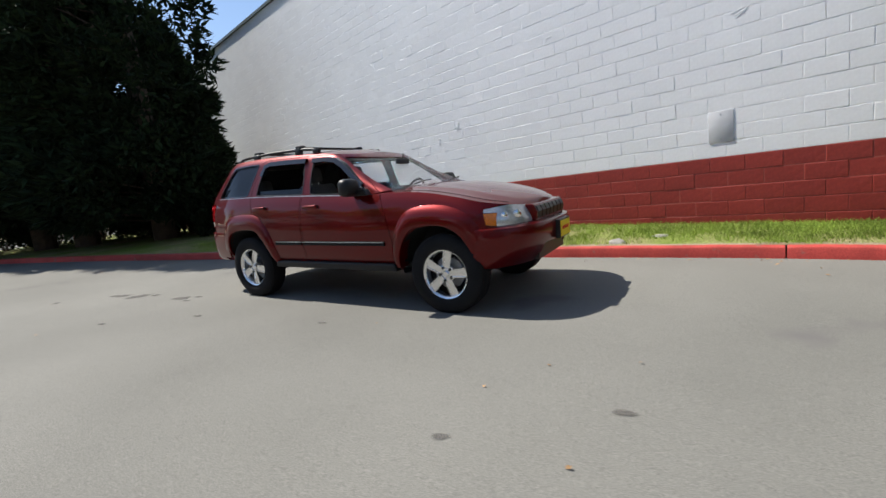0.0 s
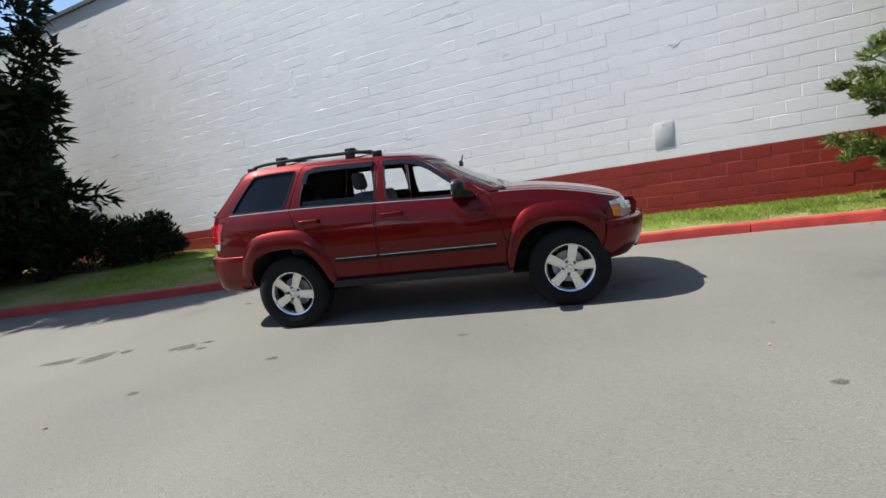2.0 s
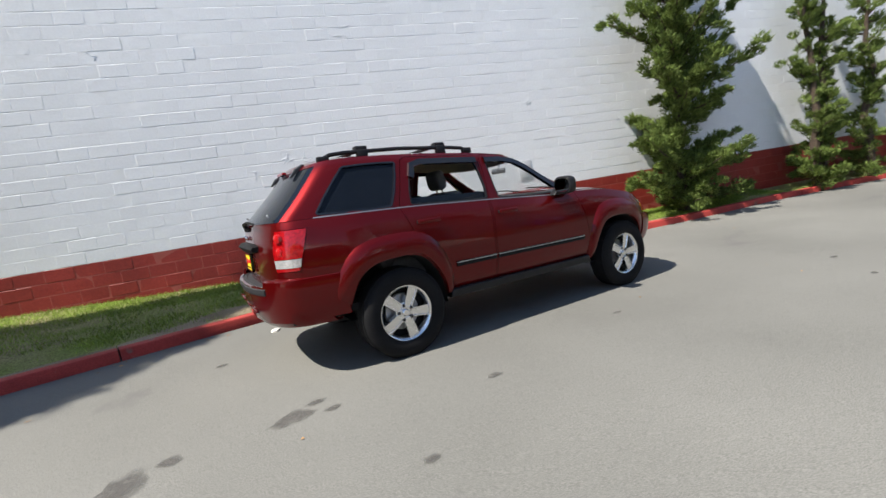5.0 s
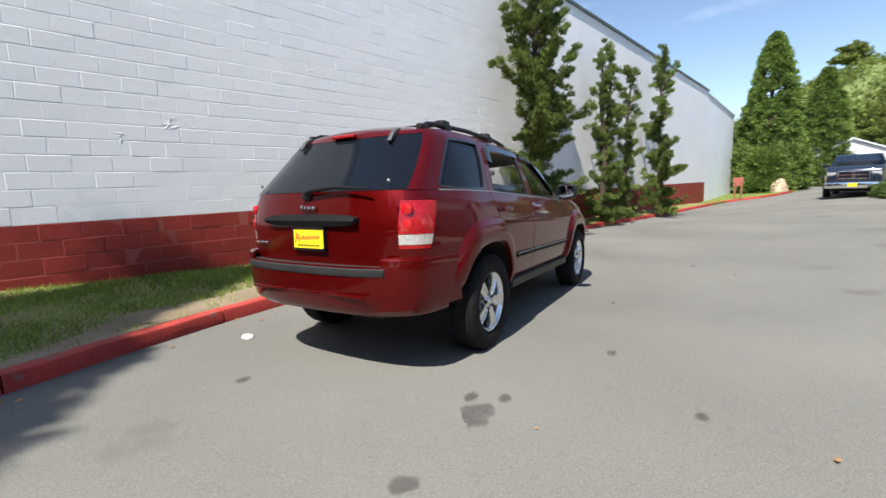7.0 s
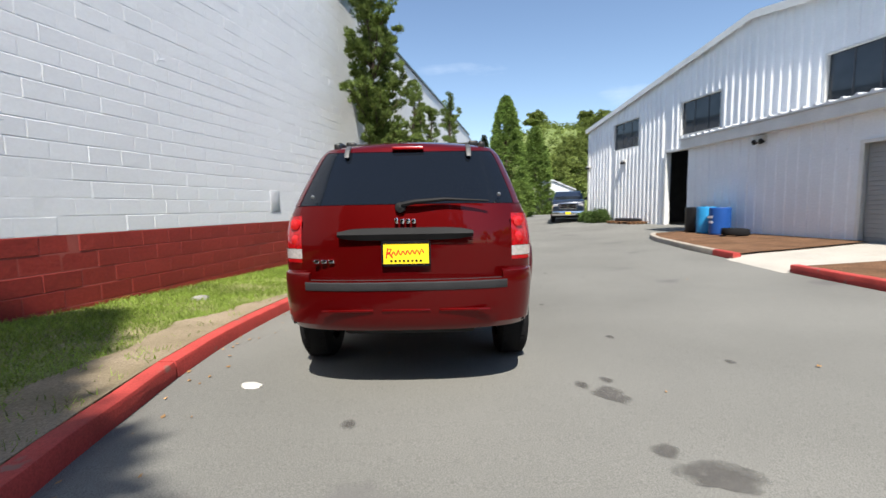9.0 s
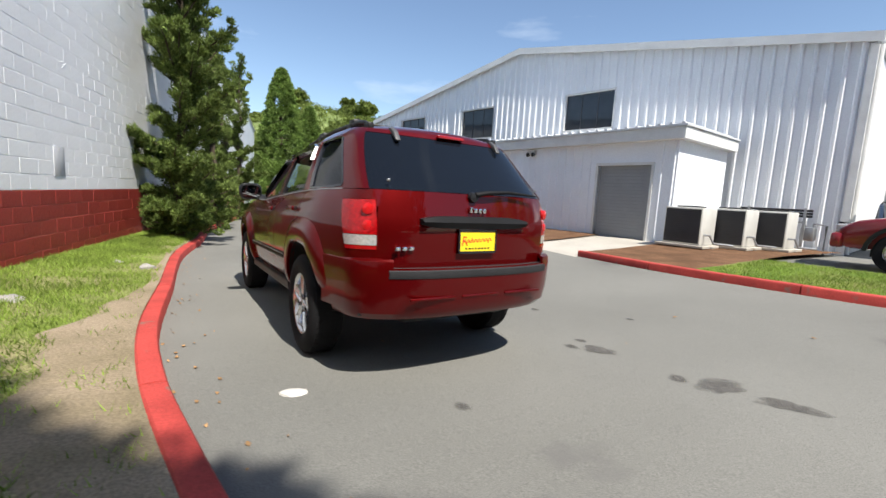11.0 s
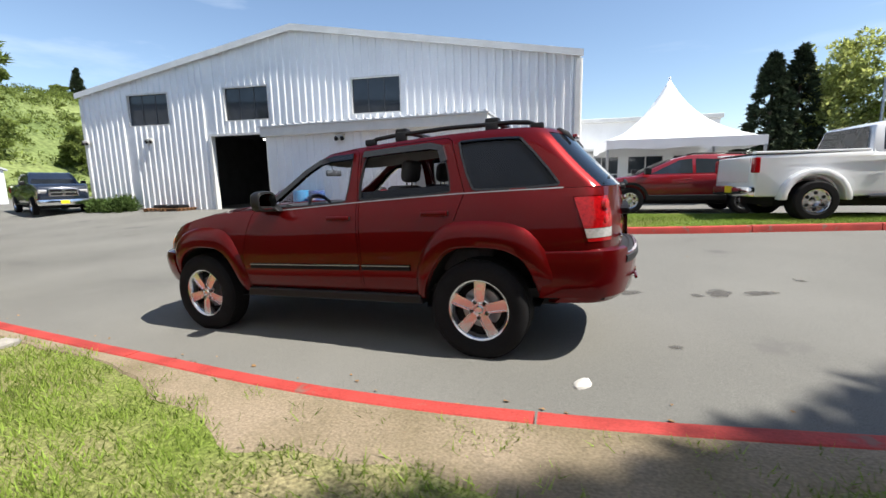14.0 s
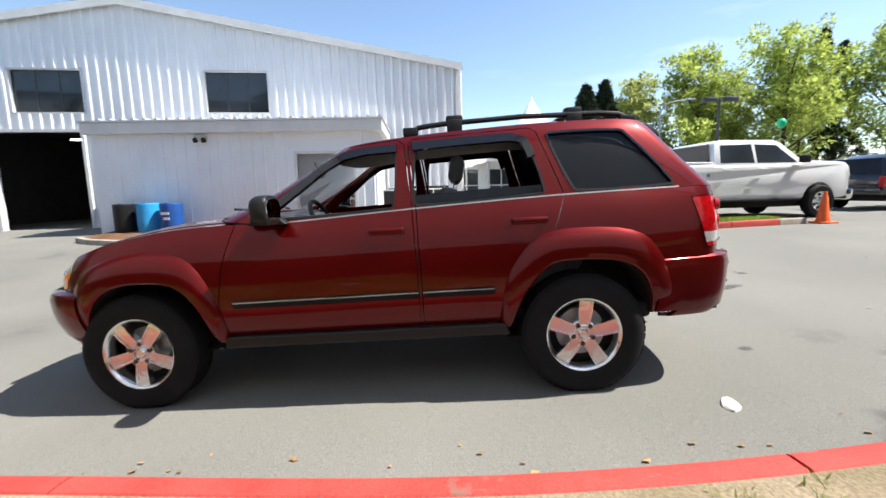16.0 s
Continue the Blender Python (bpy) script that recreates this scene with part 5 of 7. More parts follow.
seat(-0.22, 0.38, 0.52)
seat(-0.22, -0.38, 0.52)
seat(-1.12, 0.0, 1.32, rake=22)
part("console", box_bm(-0.45, 0.45, -0.11, 0.11, 0.50, 0.84, bev=0.03), M["dash"], suv, smooth=True)
part("cargo_cover", box_bm(-2.2, -1.52, -0.70, 0.70, 1.05, 1.07), M["dash"], suv)
part("rear_view_mirror", box_bm(0.40, 0.43, -0.12, 0.12, 1.44, 1.50, bev=0.012), M["dash"], suv, smooth=True)
part("mirror_stalk", tube_bm([(0.42, 0, 1.49), (0.44, 0, 1.56)], 0.008, 6), M["dash"], suv)

# ---- metal workshop with its annex ----
GAB_TURN = math.degrees(math.atan(0.165))
GAB = pose(0, -12.6, 0, 0, 0, GAB_TURN)
GC = math.cos(radians(GAB_TURN))
shop = thing("workshop", "white ribbed metal workshop with dark upper windows and open bay", "building", GAB)
GX0, GX1, GBOT = -0.80 / GC, 20.85 / GC, 0.05
APEX, EAVE_W, EAVE_E = 10.0 / GC, 5.62, 5.50
GABLE_TOP = 7.46


def gable_z(u):
    return EAVE_W + (GABLE_TOP - EAVE_W) * (u - GX0) / (APEX - GX0) if u < APEX else GABLE_TOP + (EAVE_E - GABLE_TOP) * (u - APEX) / (GX1 - APEX)


SHOP_WINDOWS = [(5.63 / GC, 7.68 / GC), (11.28 / GC, 13.42 / GC), (16.15 / GC, 18.35 / GC)]
WZ0, WZ1 = 4.03, 5.44
BAY = (11.5 / GC, 14.12 / GC, 3.46)
# ribbed sheet: narrow standing ribs every 0.305 m, split round the openings
RIB, PITCH = 0.058, 0.305


def rib_line(a, b):
    pts = [(a, 0.0)]
    k = math.ceil((a - 0.06) / PITCH)
    while k * PITCH + 0.064 < b:
        c = k * PITCH
        if c - 0.064 > a:
            pts += [(c - 0.062, 0.0), (c - 0.03, RIB), (c + 0.03, RIB), (c + 0.062, 0.0)]
        k += 1
    return pts + [(b, 0.0)]


def ribbed(bm, a, b, z0, z1, y=0.0):
    """A ribbed sheet from a to b; z0 and z1 are heights or functions of the place."""
    f0, f1 = (z0 if callable(z0) else lambda u: z0), (z1 if callable(z1) else lambda u: z1)
    prev = None
    for u, o in rib_line(a, b):
        pair = (bm.verts.new((u, y + o, f0(u))), bm.verts.new((u, y + o, f1(u))))
        if prev:
            bm.faces.new((prev[0], pair[0], pair[1], prev[1]))
        prev = pair


bm = fresh()
marks = [GX0] + sorted([v for w in SHOP_WINDOWS for v in w] + [BAY[0], BAY[1], APEX]) + [GX1]
for a, b in zip(marks, marks[1:]):
    mid = (a + b) / 2
    holes = [(WZ0, WZ1)] if any(w[0] < mid < w[1] for w in SHOP_WINDOWS) else []
    if BAY[0] < mid < BAY[1]:
        holes = [(GBOT - 0.01, BAY[2])] + holes
    z = GBOT
    for h0, h1 in holes:
        if h0 > z:
            ribbed(bm, a, b, z, h0)
        z = h1
    ribbed(bm, a, b, z, gable_z)
bmesh.ops.recalc_face_normals(bm, faces=bm.faces[:])
part("front_wall", bm, M["siding"], shop)
bm = fresh()
add_prism(bm, [(0.0, GBOT), (-26.0, GBOT), (-26.0, EAVE_W), (0.0, EAVE_W)], "x", GX0 - 0.02, GX0 + 0.1)
part("west_wall", bm, M["siding"], shop)
bm = fresh()
add_prism(bm, [(0.0, GBOT), (-26.0, GBOT), (-26.0, EAVE_E), (0.0, EAVE_E)], "x", GX1 - 0.1, GX1 + 0.02)
part("east_wall", bm, M["siding"], shop)
bm = fresh()
add_prism(bm, [(GX0 - 0.12, EAVE_W + 0.02), (APEX, GABLE_TOP + 0.02), (GX1 + 0.12, EAVE_E + 0.02), (GX1 + 0.12, EAVE_E + 0.12), (APEX, GABLE_TOP + 0.13), (GX0 - 0.12, EAVE_W + 0.12)], "y", -26.1, 0.14)
part("roof", bm, M["roof_metal"], shop)
bm = fresh()
add_prism(bm, [(GX0 - 0.14, EAVE_W - 0.10), (APEX, GABLE_TOP - 0.10), (GX1 + 0.14, EAVE_E - 0.10), (GX1 + 0.14, EAVE_E + 0.13), (APEX, GABLE_TOP + 0.14), (GX0 - 0.14, EAVE_W + 0.13)], "y", 0.145, 0.20)
part("rake_trim", bm, M["trim_white"], shop)
part("corner_trim", box_bm(GX0 - 0.06, GX0 + 0.10, -0.05, 0.075, GBOT, EAVE_W - 0.1), M["trim_white"], shop)
part("corner_trim", box_bm(GX1 - 0.10, GX1 + 0.06, -0.05, 0.075, GBOT, EAVE_E - 0.1), M["trim_white"], shop)
part("downpipe", tube_bm([(GX0 - 0.10, -0.1, 0.4), (GX0 - 0.10, -0.1, EAVE_W - 0.1)], 0.05, 8), M["trim_white"], shop)
for a, b in SHOP_WINDOWS:
    win = new("shop_window")
    win.parent = shop
    tagged(win, "dark upper window in a white frame")
    k = 3 if b - a > 1.9 else 2
    for i in range(k):
        w = (b - a - 0.08) / k
        part("pane", box_bm(a + 0.04 + i * w + 0.012, a + 0.04 + (i + 1) * w - 0.012, -0.10, -0.085, WZ0 + 0.05, WZ1 - 0.05), M["window_dark"], win)
    bm = fresh()
    for q in ((a, a + 0.05, WZ0, WZ1), (b - 0.05, b, WZ0, WZ1), (a, b, WZ0, WZ0 + 0.05), (a, b, WZ1 - 0.05, WZ1)):
        add_box(bm, q[0], q[1], -0.14, 0.03, q[2], q[3])
    for i in range(1, k):
        x = a + 0.04 + i * (b - a - 0.08) / k
        part("mullion", box_bm(x - 0.014, x + 0.014, -0.12, -0.07, WZ0 + 0.05, WZ1 - 0.05), M["grey_plastic"], win)
    part("window_frame", bm, M["trim_white"], win)
    # dark sheet set behind the panes in place of room shade
    part("backing", box_bm(a, b, -0.9, -0.85, WZ0 - 0.2, WZ1 + 0.2), M["shade_and_coil"], win)
bay = new("open_bay")
bay.parent = shop
tagged(bay, "open workshop bay, its interior shade in the wall colour")
bm = fresh()
add_box(bm, BAY[0] - 0.09, BAY[0], -0.15, 0.09, GBOT, BAY[2] + 0.09)
add_box(bm, BAY[1], BAY[1] + 0.09, -0.15, 0.09, GBOT, BAY[2] + 0.09)
add_box(bm, BAY[0], BAY[1], -0.15, 0.09, BAY[2], BAY[2] + 0.09)
part("bay_frame", bm, M["trim_white"], bay)
part("bay_floor", box_bm(9.0, 17.0, -12, 0.0, 0.10, 0.24), M["concrete"], bay)
# walls and ceiling carry the bay's shade in their colour
part("bay_back_wall", box_bm(9.0, 17.0, -12.1, -12.0, 0.2, 4.2), M["shade_and_coil"], bay)
part("bay_side_wall", box_bm(8.9, 9.0, -12, -0.2, 0.2, 4.2), M["shade_and_coil"], bay)
part("bay_side_wall", box_bm(17.0, 17.1, -12, -0.2, 0.2, 4.2), M["shade_and_coil"], bay)
part("bay_ceiling", box_bm(9.0, 17.0, -12, -0.2, 4.0, 4.1), M["shade_and_coil"], bay)
for i, (x, y) in enumerate(((12.2, -3.0), (13.4, -3.0), (12.8, -6.0))):
    part("strip_light", box_bm(x - 0.5, x + 0.5, y - 0.05, y + 0.05, 3.55, 3.60), mat("strip_light_%d" % i, (0.9, 0.9, 0.85), 0.5, emit=((1.0, 0.95, 0.85), 5.0)), bay, "lit fluorescent strip")
part("tool_cabinet", box_bm(11.9, 12.9, -4.4, -3.9, 0.24, 1.4, bev=0.03), M["black_plastic"], bay)
part("lift_post", box_bm(13.6, 13.85, -4.0, -3.7, 0.24, 3.3, bev=0.02), M["steel"], bay)


def flood_lamp(x, z, y, parent_m, label):
    """A twin wall lamp on a small box."""
    lp = thing("wall_lamp", label, "lamp", parent_m)
    part("lamp_box", box_bm(x - 0.16, x + 0.16, y, y + 0.14, z - 0.08, z + 0.08, bev=0.03), M["hvac"], lp, smooth=True)
    for q in (-0.1, 0.12):
        part("lamp_head", lathe_bm([(0.02, 0.0), (0.06, -0.03), (0.07, -0.12), (0.0, -0.12)], 14, "z"), M["black_plastic"], lp, m=pose(x + q, y + 0.17, z - 0.01, -35, 0, 0))


flood_lamp(17.3 / GC, 3.42, 0.0, GAB, "small weathered flood lamp on the ribbed wall")
flood_lamp(20.75 / GC, 3.45, 0.05, GAB, "small white lamp at the corner of the workshop")

# annex
AN_TURN = math.degrees(math.atan(0.08))
AN = pose(0, -9.2, 0, 0, 0, AN_TURN)
annex = thing("annex", "low painted annex with a flat roof and white fascia", "building", AN)
AX0, AX1, ATOP = 1.62, 9.40, 3.02
DOOR = (2.26, 3.85, 2.42)
bm = fresh()
add_box(bm, AX0, DOOR[0], -2.9, 0.0, 0.05, ATOP)
add_box(bm, DOOR[1], AX1, -2.9, 0.0, 0.05, ATOP)
add_box(bm, DOOR[0], DOOR[1], -2.9, 0.0, DOOR[2], ATOP)
part("annex_wall", bm, M["annex"], annex)
# shallow ribs on the annex wall
for k in range(int((AX1 - AX0) / 0.305)):
    u = AX0 + 0.08 + k * 0.305
    if DOOR[0] - 0.08 < u < DOOR[1] + 0.08:
        continue
    part("rib", prism_bm([(u - 0.03, 0.0), (u + 0.03, 0.0), (u + 0.012, 0.022), (u - 0.012, 0.022)], "z", 0.06, ATOP - 0.01), M["annex"], annex)
bm = fresh()
add_box(bm, AX0 - 0.22, AX1 + 0.10, -3.0, 0.22, ATOP, ATOP + 0.30, bev=0.015)
part("fascia", bm, M["trim_white"], annex, "weathered white fascia board")
part("annex_roof", box_bm(AX0 - 0.26, AX1 + 0.14, -3.0, 0.26, ATOP + 0.30, ATOP + 0.35), M["roof_metal"], annex)
for k in range(26):
    u = AX0 - 0.15 + k * 0.30
    part("roof_rib", prism_bm([(u - 0.05, ATOP + 0.35), (u + 0.05, ATOP + 0.35), (u + 0.02, ATOP + 0.40), (u - 0.02, ATOP + 0.40)], "y", -2.6, 0.26), M["roof_metal"], annex)
rd = part("rollup_door", box_bm(DOOR[0], DOOR[1], -0.14, -0.10, 0.30, DOOR[2]), M["shutter"], annex, "closed grey roll-up door")
for k in range(22):
    z = 0.33 + k * 0.095
    if z < DOOR[2] - 0.03:
        part("door_slat", box_bm(DOOR[0] + 0.01, DOOR[1] - 0.01, -0.10, -0.088, z, z + 0.082, bev=0.005), M["shutter"], rd)
bm = fresh()
add_box(bm, DOOR[0] - 0.07, DOOR[0], -0.12, 0.035, 0.2, DOOR[2] + 0.07)
add_box(bm, DOOR[1], DOOR[1] + 0.07, -0.12, 0.035, 0.2, DOOR[2] + 0.07)
add_box(bm, DOOR[0], DOOR[1], -0.12, 0.035, DOOR[2], DOOR[2] + 0.07)
part("door_frame", bm, M["trim_white"], annex)
flood_lamp(6.42, 2.90, 0.0, AN, "twin flood lamp under the annex fascia")

# drums and a tyre by the annex


def drum(x, y, r, h, mt, label):
    d = thing("drum", label, "drum", pose(x, y, ground_z(x, y) + 0.09), "drums by the annex")
    prof = [(0, 0), (r * 0.96, 0), (r, 0.02)]
    for k in range(1, 12):
        z = h * k / 12
        prof.append((r * (1.0 + (0.018 if k in (4, 8) else 0)), z))
    prof += [(r, h - 0.02), (r * 0.97, h), (r * 0.9, h - 0.015), (0, h - 0.015)]
    part("shell", lathe_bm(prof, 28, "z"), mt, d, smooth=True)
    part("bung", lathe_bm([(0, 0.03), (0.03, 0.03), (0.035, 0.0)], 12, "z"), M["black_plastic"], d, m=pose(r * 0.5, 0, h - 0.015))
    return d


drum(7.75, -8.15, 0.28, 0.78, M["blue"], "bright blue plastic drum standing by the annex")
dd = drum(7.08, -8.10, 0.27, 0.76, M["blue_dark"], "dark blue plastic drum with a white label")
bm = fresh()
for k in range(2):
    add_box(bm, -0.10, 0.12 - 0.06 * k, 0.262, 0.276, 0.46 - k * 0.14, 0.53 - k * 0.14)
part("drum_label", bm, M["white_paint"], dd)
drum(8.45, -8.20, 0.27, 0.76, M["black_plastic"], "black plastic drum standing by the annex")


def loose_tyre(x, y, z, m_extra, R=0.33):
    t = thing("old_tyre", "worn black tyre lying flat on the ground", "tyre", pose(x, y, z) @ m_extra)
    part("casing", lathe_bm([(0.19, -0.09), (R - 0.06, -0.10), (R - 0.015, -0.085), (R, -0.05), (R, 0.05), (R - 0.015, 0.085), (R - 0.06, 0.10), (0.19, 0.09), (0.18, 0.0), (0.19, -0.09)], 36, "z", caps=False), M["rubber"], t, smooth=True)


loose_tyre(6.35, -8.05, ground_z(6.35, -8.05) + 0.20, pose(0, 0, 0, 4, 3, 0))

# cooling units and pipework at the annex's end
for i, (x, y) in enumerate(((0.95, -8.75), (0.45, -9.65), (0.0, -10.6))):
    hv = thing("air_conditioner", "beige outdoor cooling unit on a concrete pad", "cooling unit", pose(x, y, ground_z(x, y) + 0.10, 0, 0, AN_TURN), "cooling units")
    part("pad", box_bm(-0.55, 0.55, -0.5, 0.5, 0.0, 0.06, bev=0.01), M["concrete"], hv)
    part("cabinet", box_bm(-0.42, 0.42, -0.38, 0.38, 0.06, 0.92, bev=0.025), M["hvac"], hv, smooth=True)
    part("coil_panel", box_bm(-0.39, 0.39, 0.381, 0.387, 0.10, 0.88), M["shade_and_coil"], hv, "dark condenser coil")
    for k in range(18):
        part("louvre", box_bm(-0.38, 0.38, 0.387, 0.394, 0.12 + k * 0.042, 0.128 + k * 0.042), M["grey_plastic"], hv)
    part("fan_guard", lathe_bm([(0.30, 0.0), (0.31, 0.03), (0.0, 0.045)], 24, "z"), M["black_plastic"], hv, m=pose(0, 0, 0.92))
    part("refrigerant_pipe", tube_bm([(-0.42, 0.2, 0.3), (-0.55, 0.2, 0.3), (-0.60, 0.1, 0.12), (-0.85, -0.3, 0.10)], 0.025, 8), M["steel"], hv, smooth=True)
pr = thing("pipe_rack", "dark pipes on a low rack against the ribbed wall", "pipes", pose(0.35, -11.7, ground_z(0.3, -11.7) + 0.1, 0, 0, GAB_TURN))
for k in range(3):
    part("pipe", tube_bm([(-0.75, 0.0, 0.85 + k * 0.07), (0.8, 0.0, 0.85 + k * 0.07)], 0.03, 8), M["black_plastic"], pr)
for q in (-0.6, 0.6):
    part("rack_post", box_bm(q - 0.03, q + 0.03, -0.03, 0.03, -0.02, 1.05), M["steel"], pr)
gm = thing("gas_meter", "grey gas meter and pipes at the wall's foot", "gas meter", pose(-0.3, -12.0, ground_z(-0.3, -12) + 0.08))
part("meter_body", box_bm(-0.15, 0.15, -0.12, 0.12, 0.25, 0.60, bev=0.05), M["steel"], gm, smooth=True)
part("meter_pipe", tube_bm([(-0.35, 0, -0.05), (-0.35, 0, 0.66), (-0.08, 0, 0.70), (-0.08, 0, 0.58)], 0.03, 8), M["steel"], gm, smooth=True)
part("meter_pipe", tube_bm([(0.08, 0, 0.58), (0.08, 0, 0.72), (0.35, 0, 0.70), (0.35, 0, -0.05)], 0.03, 8), M["steel"], gm, smooth=True)
# pallet and scrap by the bay, shrubs at the far corner
pal = thing("scrap_pallet", "low pallet with black scrap beside the bay", "pallet", pose(16.0, -9.35, ground_z(16, -9.4), 0, 0, GAB_TURN))
for k in range(5):
    part("board", box_bm(-1.0, 1.0, -0.5 + k * 0.22, -0.36 + k * 0.22, 0.10, 0.125), M["wood"], pal)
for q in (-0.85, 0.0, 0.85):
    part("bearer", box_bm(q - 0.05, q + 0.05, -0.5, 0.52, 0.0, 0.10), M["wood"], pal)
part("scrap_sheet", box_bm(-0.75, 0.6, -0.3, 0.3, 0.125, 0.26, bev=0.04), M["black_plastic"], pal, smooth=True)

# low building behind the tent, with bay windows
low = thing("showroom", "low white showroom building with a row of windows", "building", pose(-8.0, -26.0, 0.35, 0, 0, 9.4))
part("showroom_wall", box_bm(0.5, 9.0, -10, 0.0, -0.3, 4.35), M["siding"], low)
part("showroom_fascia", box_bm(0.4, 9.1, -10, 0.25, 4.3, 4.55, bev=0.03), M["trim_white"], low)
part("canopy", box_bm(0.5, 9.0, 0.0, 1.6, 2.55, 2.75, bev=0.03), M["trim_white"], low)
for k in range(3):
    x = 1.9 + k * 2.5
    w = new("bay_window")
    w.parent = low
    part("pane", box_bm(x - 0.95, x + 0.95, -0.02, 0.03, 0.25, 2.25), M["window_dark"], w)
    part("mullion", box_bm(x - 0.03, x + 0.03, 0.0, 0.06, 0.2, 2.3), M["trim_white"], w)
    part("transom", box_bm(x - 0.98, x + 0.98, 0.0, 0.06, 1.2, 1.27), M["trim_white"], w)
# small far shed
shed = thing("far_shed", "small white shed with a pitched roof and brown door", "shed", pose(41, -13.0, -0.1, 0, 0, 8))
part("shed_wall", prism_bm([(-1.6, -0.2), (3.4, -0.2), (3.4, 2.5), (0.9, 3.9), (-1.6, 2.9)], "x", 0, 6), M["siding"], shed)
part("shed_door", box_bm(-0.05, 0.02, -0.6, 0.5, 0.0, 1.95), M["wood"], shed)
part("shed_roof", prism_bm([(-1.75, 2.88), (0.9, 3.92), (3.55, 2.45), (3.55, 2.57), (0.9, 4.05), (-1.75, 3.0)], "x", -0.2, 6.2), M["roof_metal"], shed)

# event tent
tent = thing("event_tent", "white peaked event tent on poles", "tent", pose(-3.9, -15.4, 0.35, 0, 0, 8))
TH, TE, TP = 2.45, 2.28, 4.70
bm = fresh()
n, prev = 14, None
for i in range(n + 1):
    t = i / n
    r = TH * (1 - t)
    z = TE + (TP - TE) * (0.42 * t + 0.58 * t**2.6)
    ring = []
    for k in range(32):
        a = 2 * math.pi * (k + 0.5) / 32
        c, s = math.cos(a), math.sin(a)
        q = max(abs(c), abs(s))
        e = (1 - t) ** 0.5
        k1 = r * ((1 / q) * e + (1 - e))
        ring.append(bm.verts.new((k1 * c, k1 * s, z + 0.10 * (1 - t) * (min(abs(c), abs(s)) / q - 0.5))))
    if prev:
        for k in range(32):
            bm.faces.new((prev[k], prev[(k + 1) % 32], ring[(k + 1) % 32], ring[k]))
    prev = ring
bmesh.ops.remove_doubles(bm, verts=bm.verts[:], dist=1e-3)
part("canopy", bm, M["tent"], tent, smooth=True)
bm = fresh()
for a, b in (((-TH, -TH), (TH, -TH)), ((TH, -TH), (TH, TH)), ((TH, TH), (-TH, TH)), ((-TH, TH), (-TH, -TH))):
    lo = [bm.verts.new((a[0] + (b[0] - a[0]) * k / 8, a[1] + (b[1] - a[1]) * k / 8, TE - 0.30 + 0.03 * math.sin(k * 1.7))) for k in range(9)]
    hi = [bm.verts.new((a[0] + (b[0] - a[0]) * k / 8, a[1] + (b[1] - a[1]) * k / 8, TE + 0.02)) for k in range(9)]
    for k in range(8):
        bm.faces.new((lo[k], lo[k + 1], hi[k + 1], hi[k]))
part("valance", bm, M["tent"], tent)
for a, b in ((-1, -1), (1, -1), (1, 1), (-1, 1)):
    part("pole", tube_bm([(a * (TH - 0.05), b * (TH - 0.05), -0.1), (a * (TH - 0.05), b * (TH - 0.05), TE)], 0.045, 10), M["steel"], tent)
part("finial", lathe_bm([(0.0, 0.09), (0.03, 0.07), (0.05, 0.0)], 10, "z"), M["tent"], tent, m=pose(0, 0, TP - 0.02))

# ---- plants ----


def leaf_mesh(name, clumps, size, per, material, seed, slim=0.45, droop=0.0):
    """Many small pointed leaves: clumps of (centre, radius x, y, z, way); per: leaves for each clump."""
    r = np.random.default_rng(seed)
    verts, faces = [], []
    base = 0
    for c, rx, ry, rz, way in clumps:
        n = per
        p = r.normal(size=(n, 3))
        p /= np.linalg.norm(p, axis=1)[:, None]
        rad = r.uniform(0.25, 1.0, size=(n, 1)) ** 0.55
        out = p * rad
        pos = np.array(c) + out * np.array([rx, ry, rz])
        d = p * 0.8 + np.array(way) * 0.9 + r.normal(size=(n, 3)) * 0.45
        d[:, 2] -= droop
        d /= np.linalg.norm(d, axis=1)[:, None] + 1e-9
        s = np.cross(d, r.normal(size=(n, 3)))
        s /= np.linalg.norm(s, axis=1)[:, None] + 1e-9
        ln = size * r.uniform(0.6, 1.35, size=(n, 1))
        a, b = pos - s * ln * slim * 0.5, pos + s * ln * slim * 0.5
        t = pos + d * ln
        q = pos - d * ln * 0.35
        v = np.stack([q, b, t, a], 1).reshape(-1, 3)
        verts.append(v)
        k = np.arange(n)[:, None] * 4 + base
        faces.append(np.hstack([k, k + 1, k + 2, k + 3]))
        base += 4 * n
    me = bpy.data.meshes.new(name)
    me.from_pydata(np.concatenate(verts).tolist(), [], np.concatenate(faces).tolist())
    me.materials.append(material)
    return me


def wavy(a, b, n, amp, r, sag=0.0):
    pts = []
    for i in range(n + 1):
        t = i / n
        p = a.lerp(b, t)
        w = amp * math.sin(math.pi * t)
        pts.append(p + Vector((r.uniform(-w, w), r.uniform(-w, w), r.uniform(-w, w) * 0.5 - sag * math.sin(math.pi * t))))
    return pts


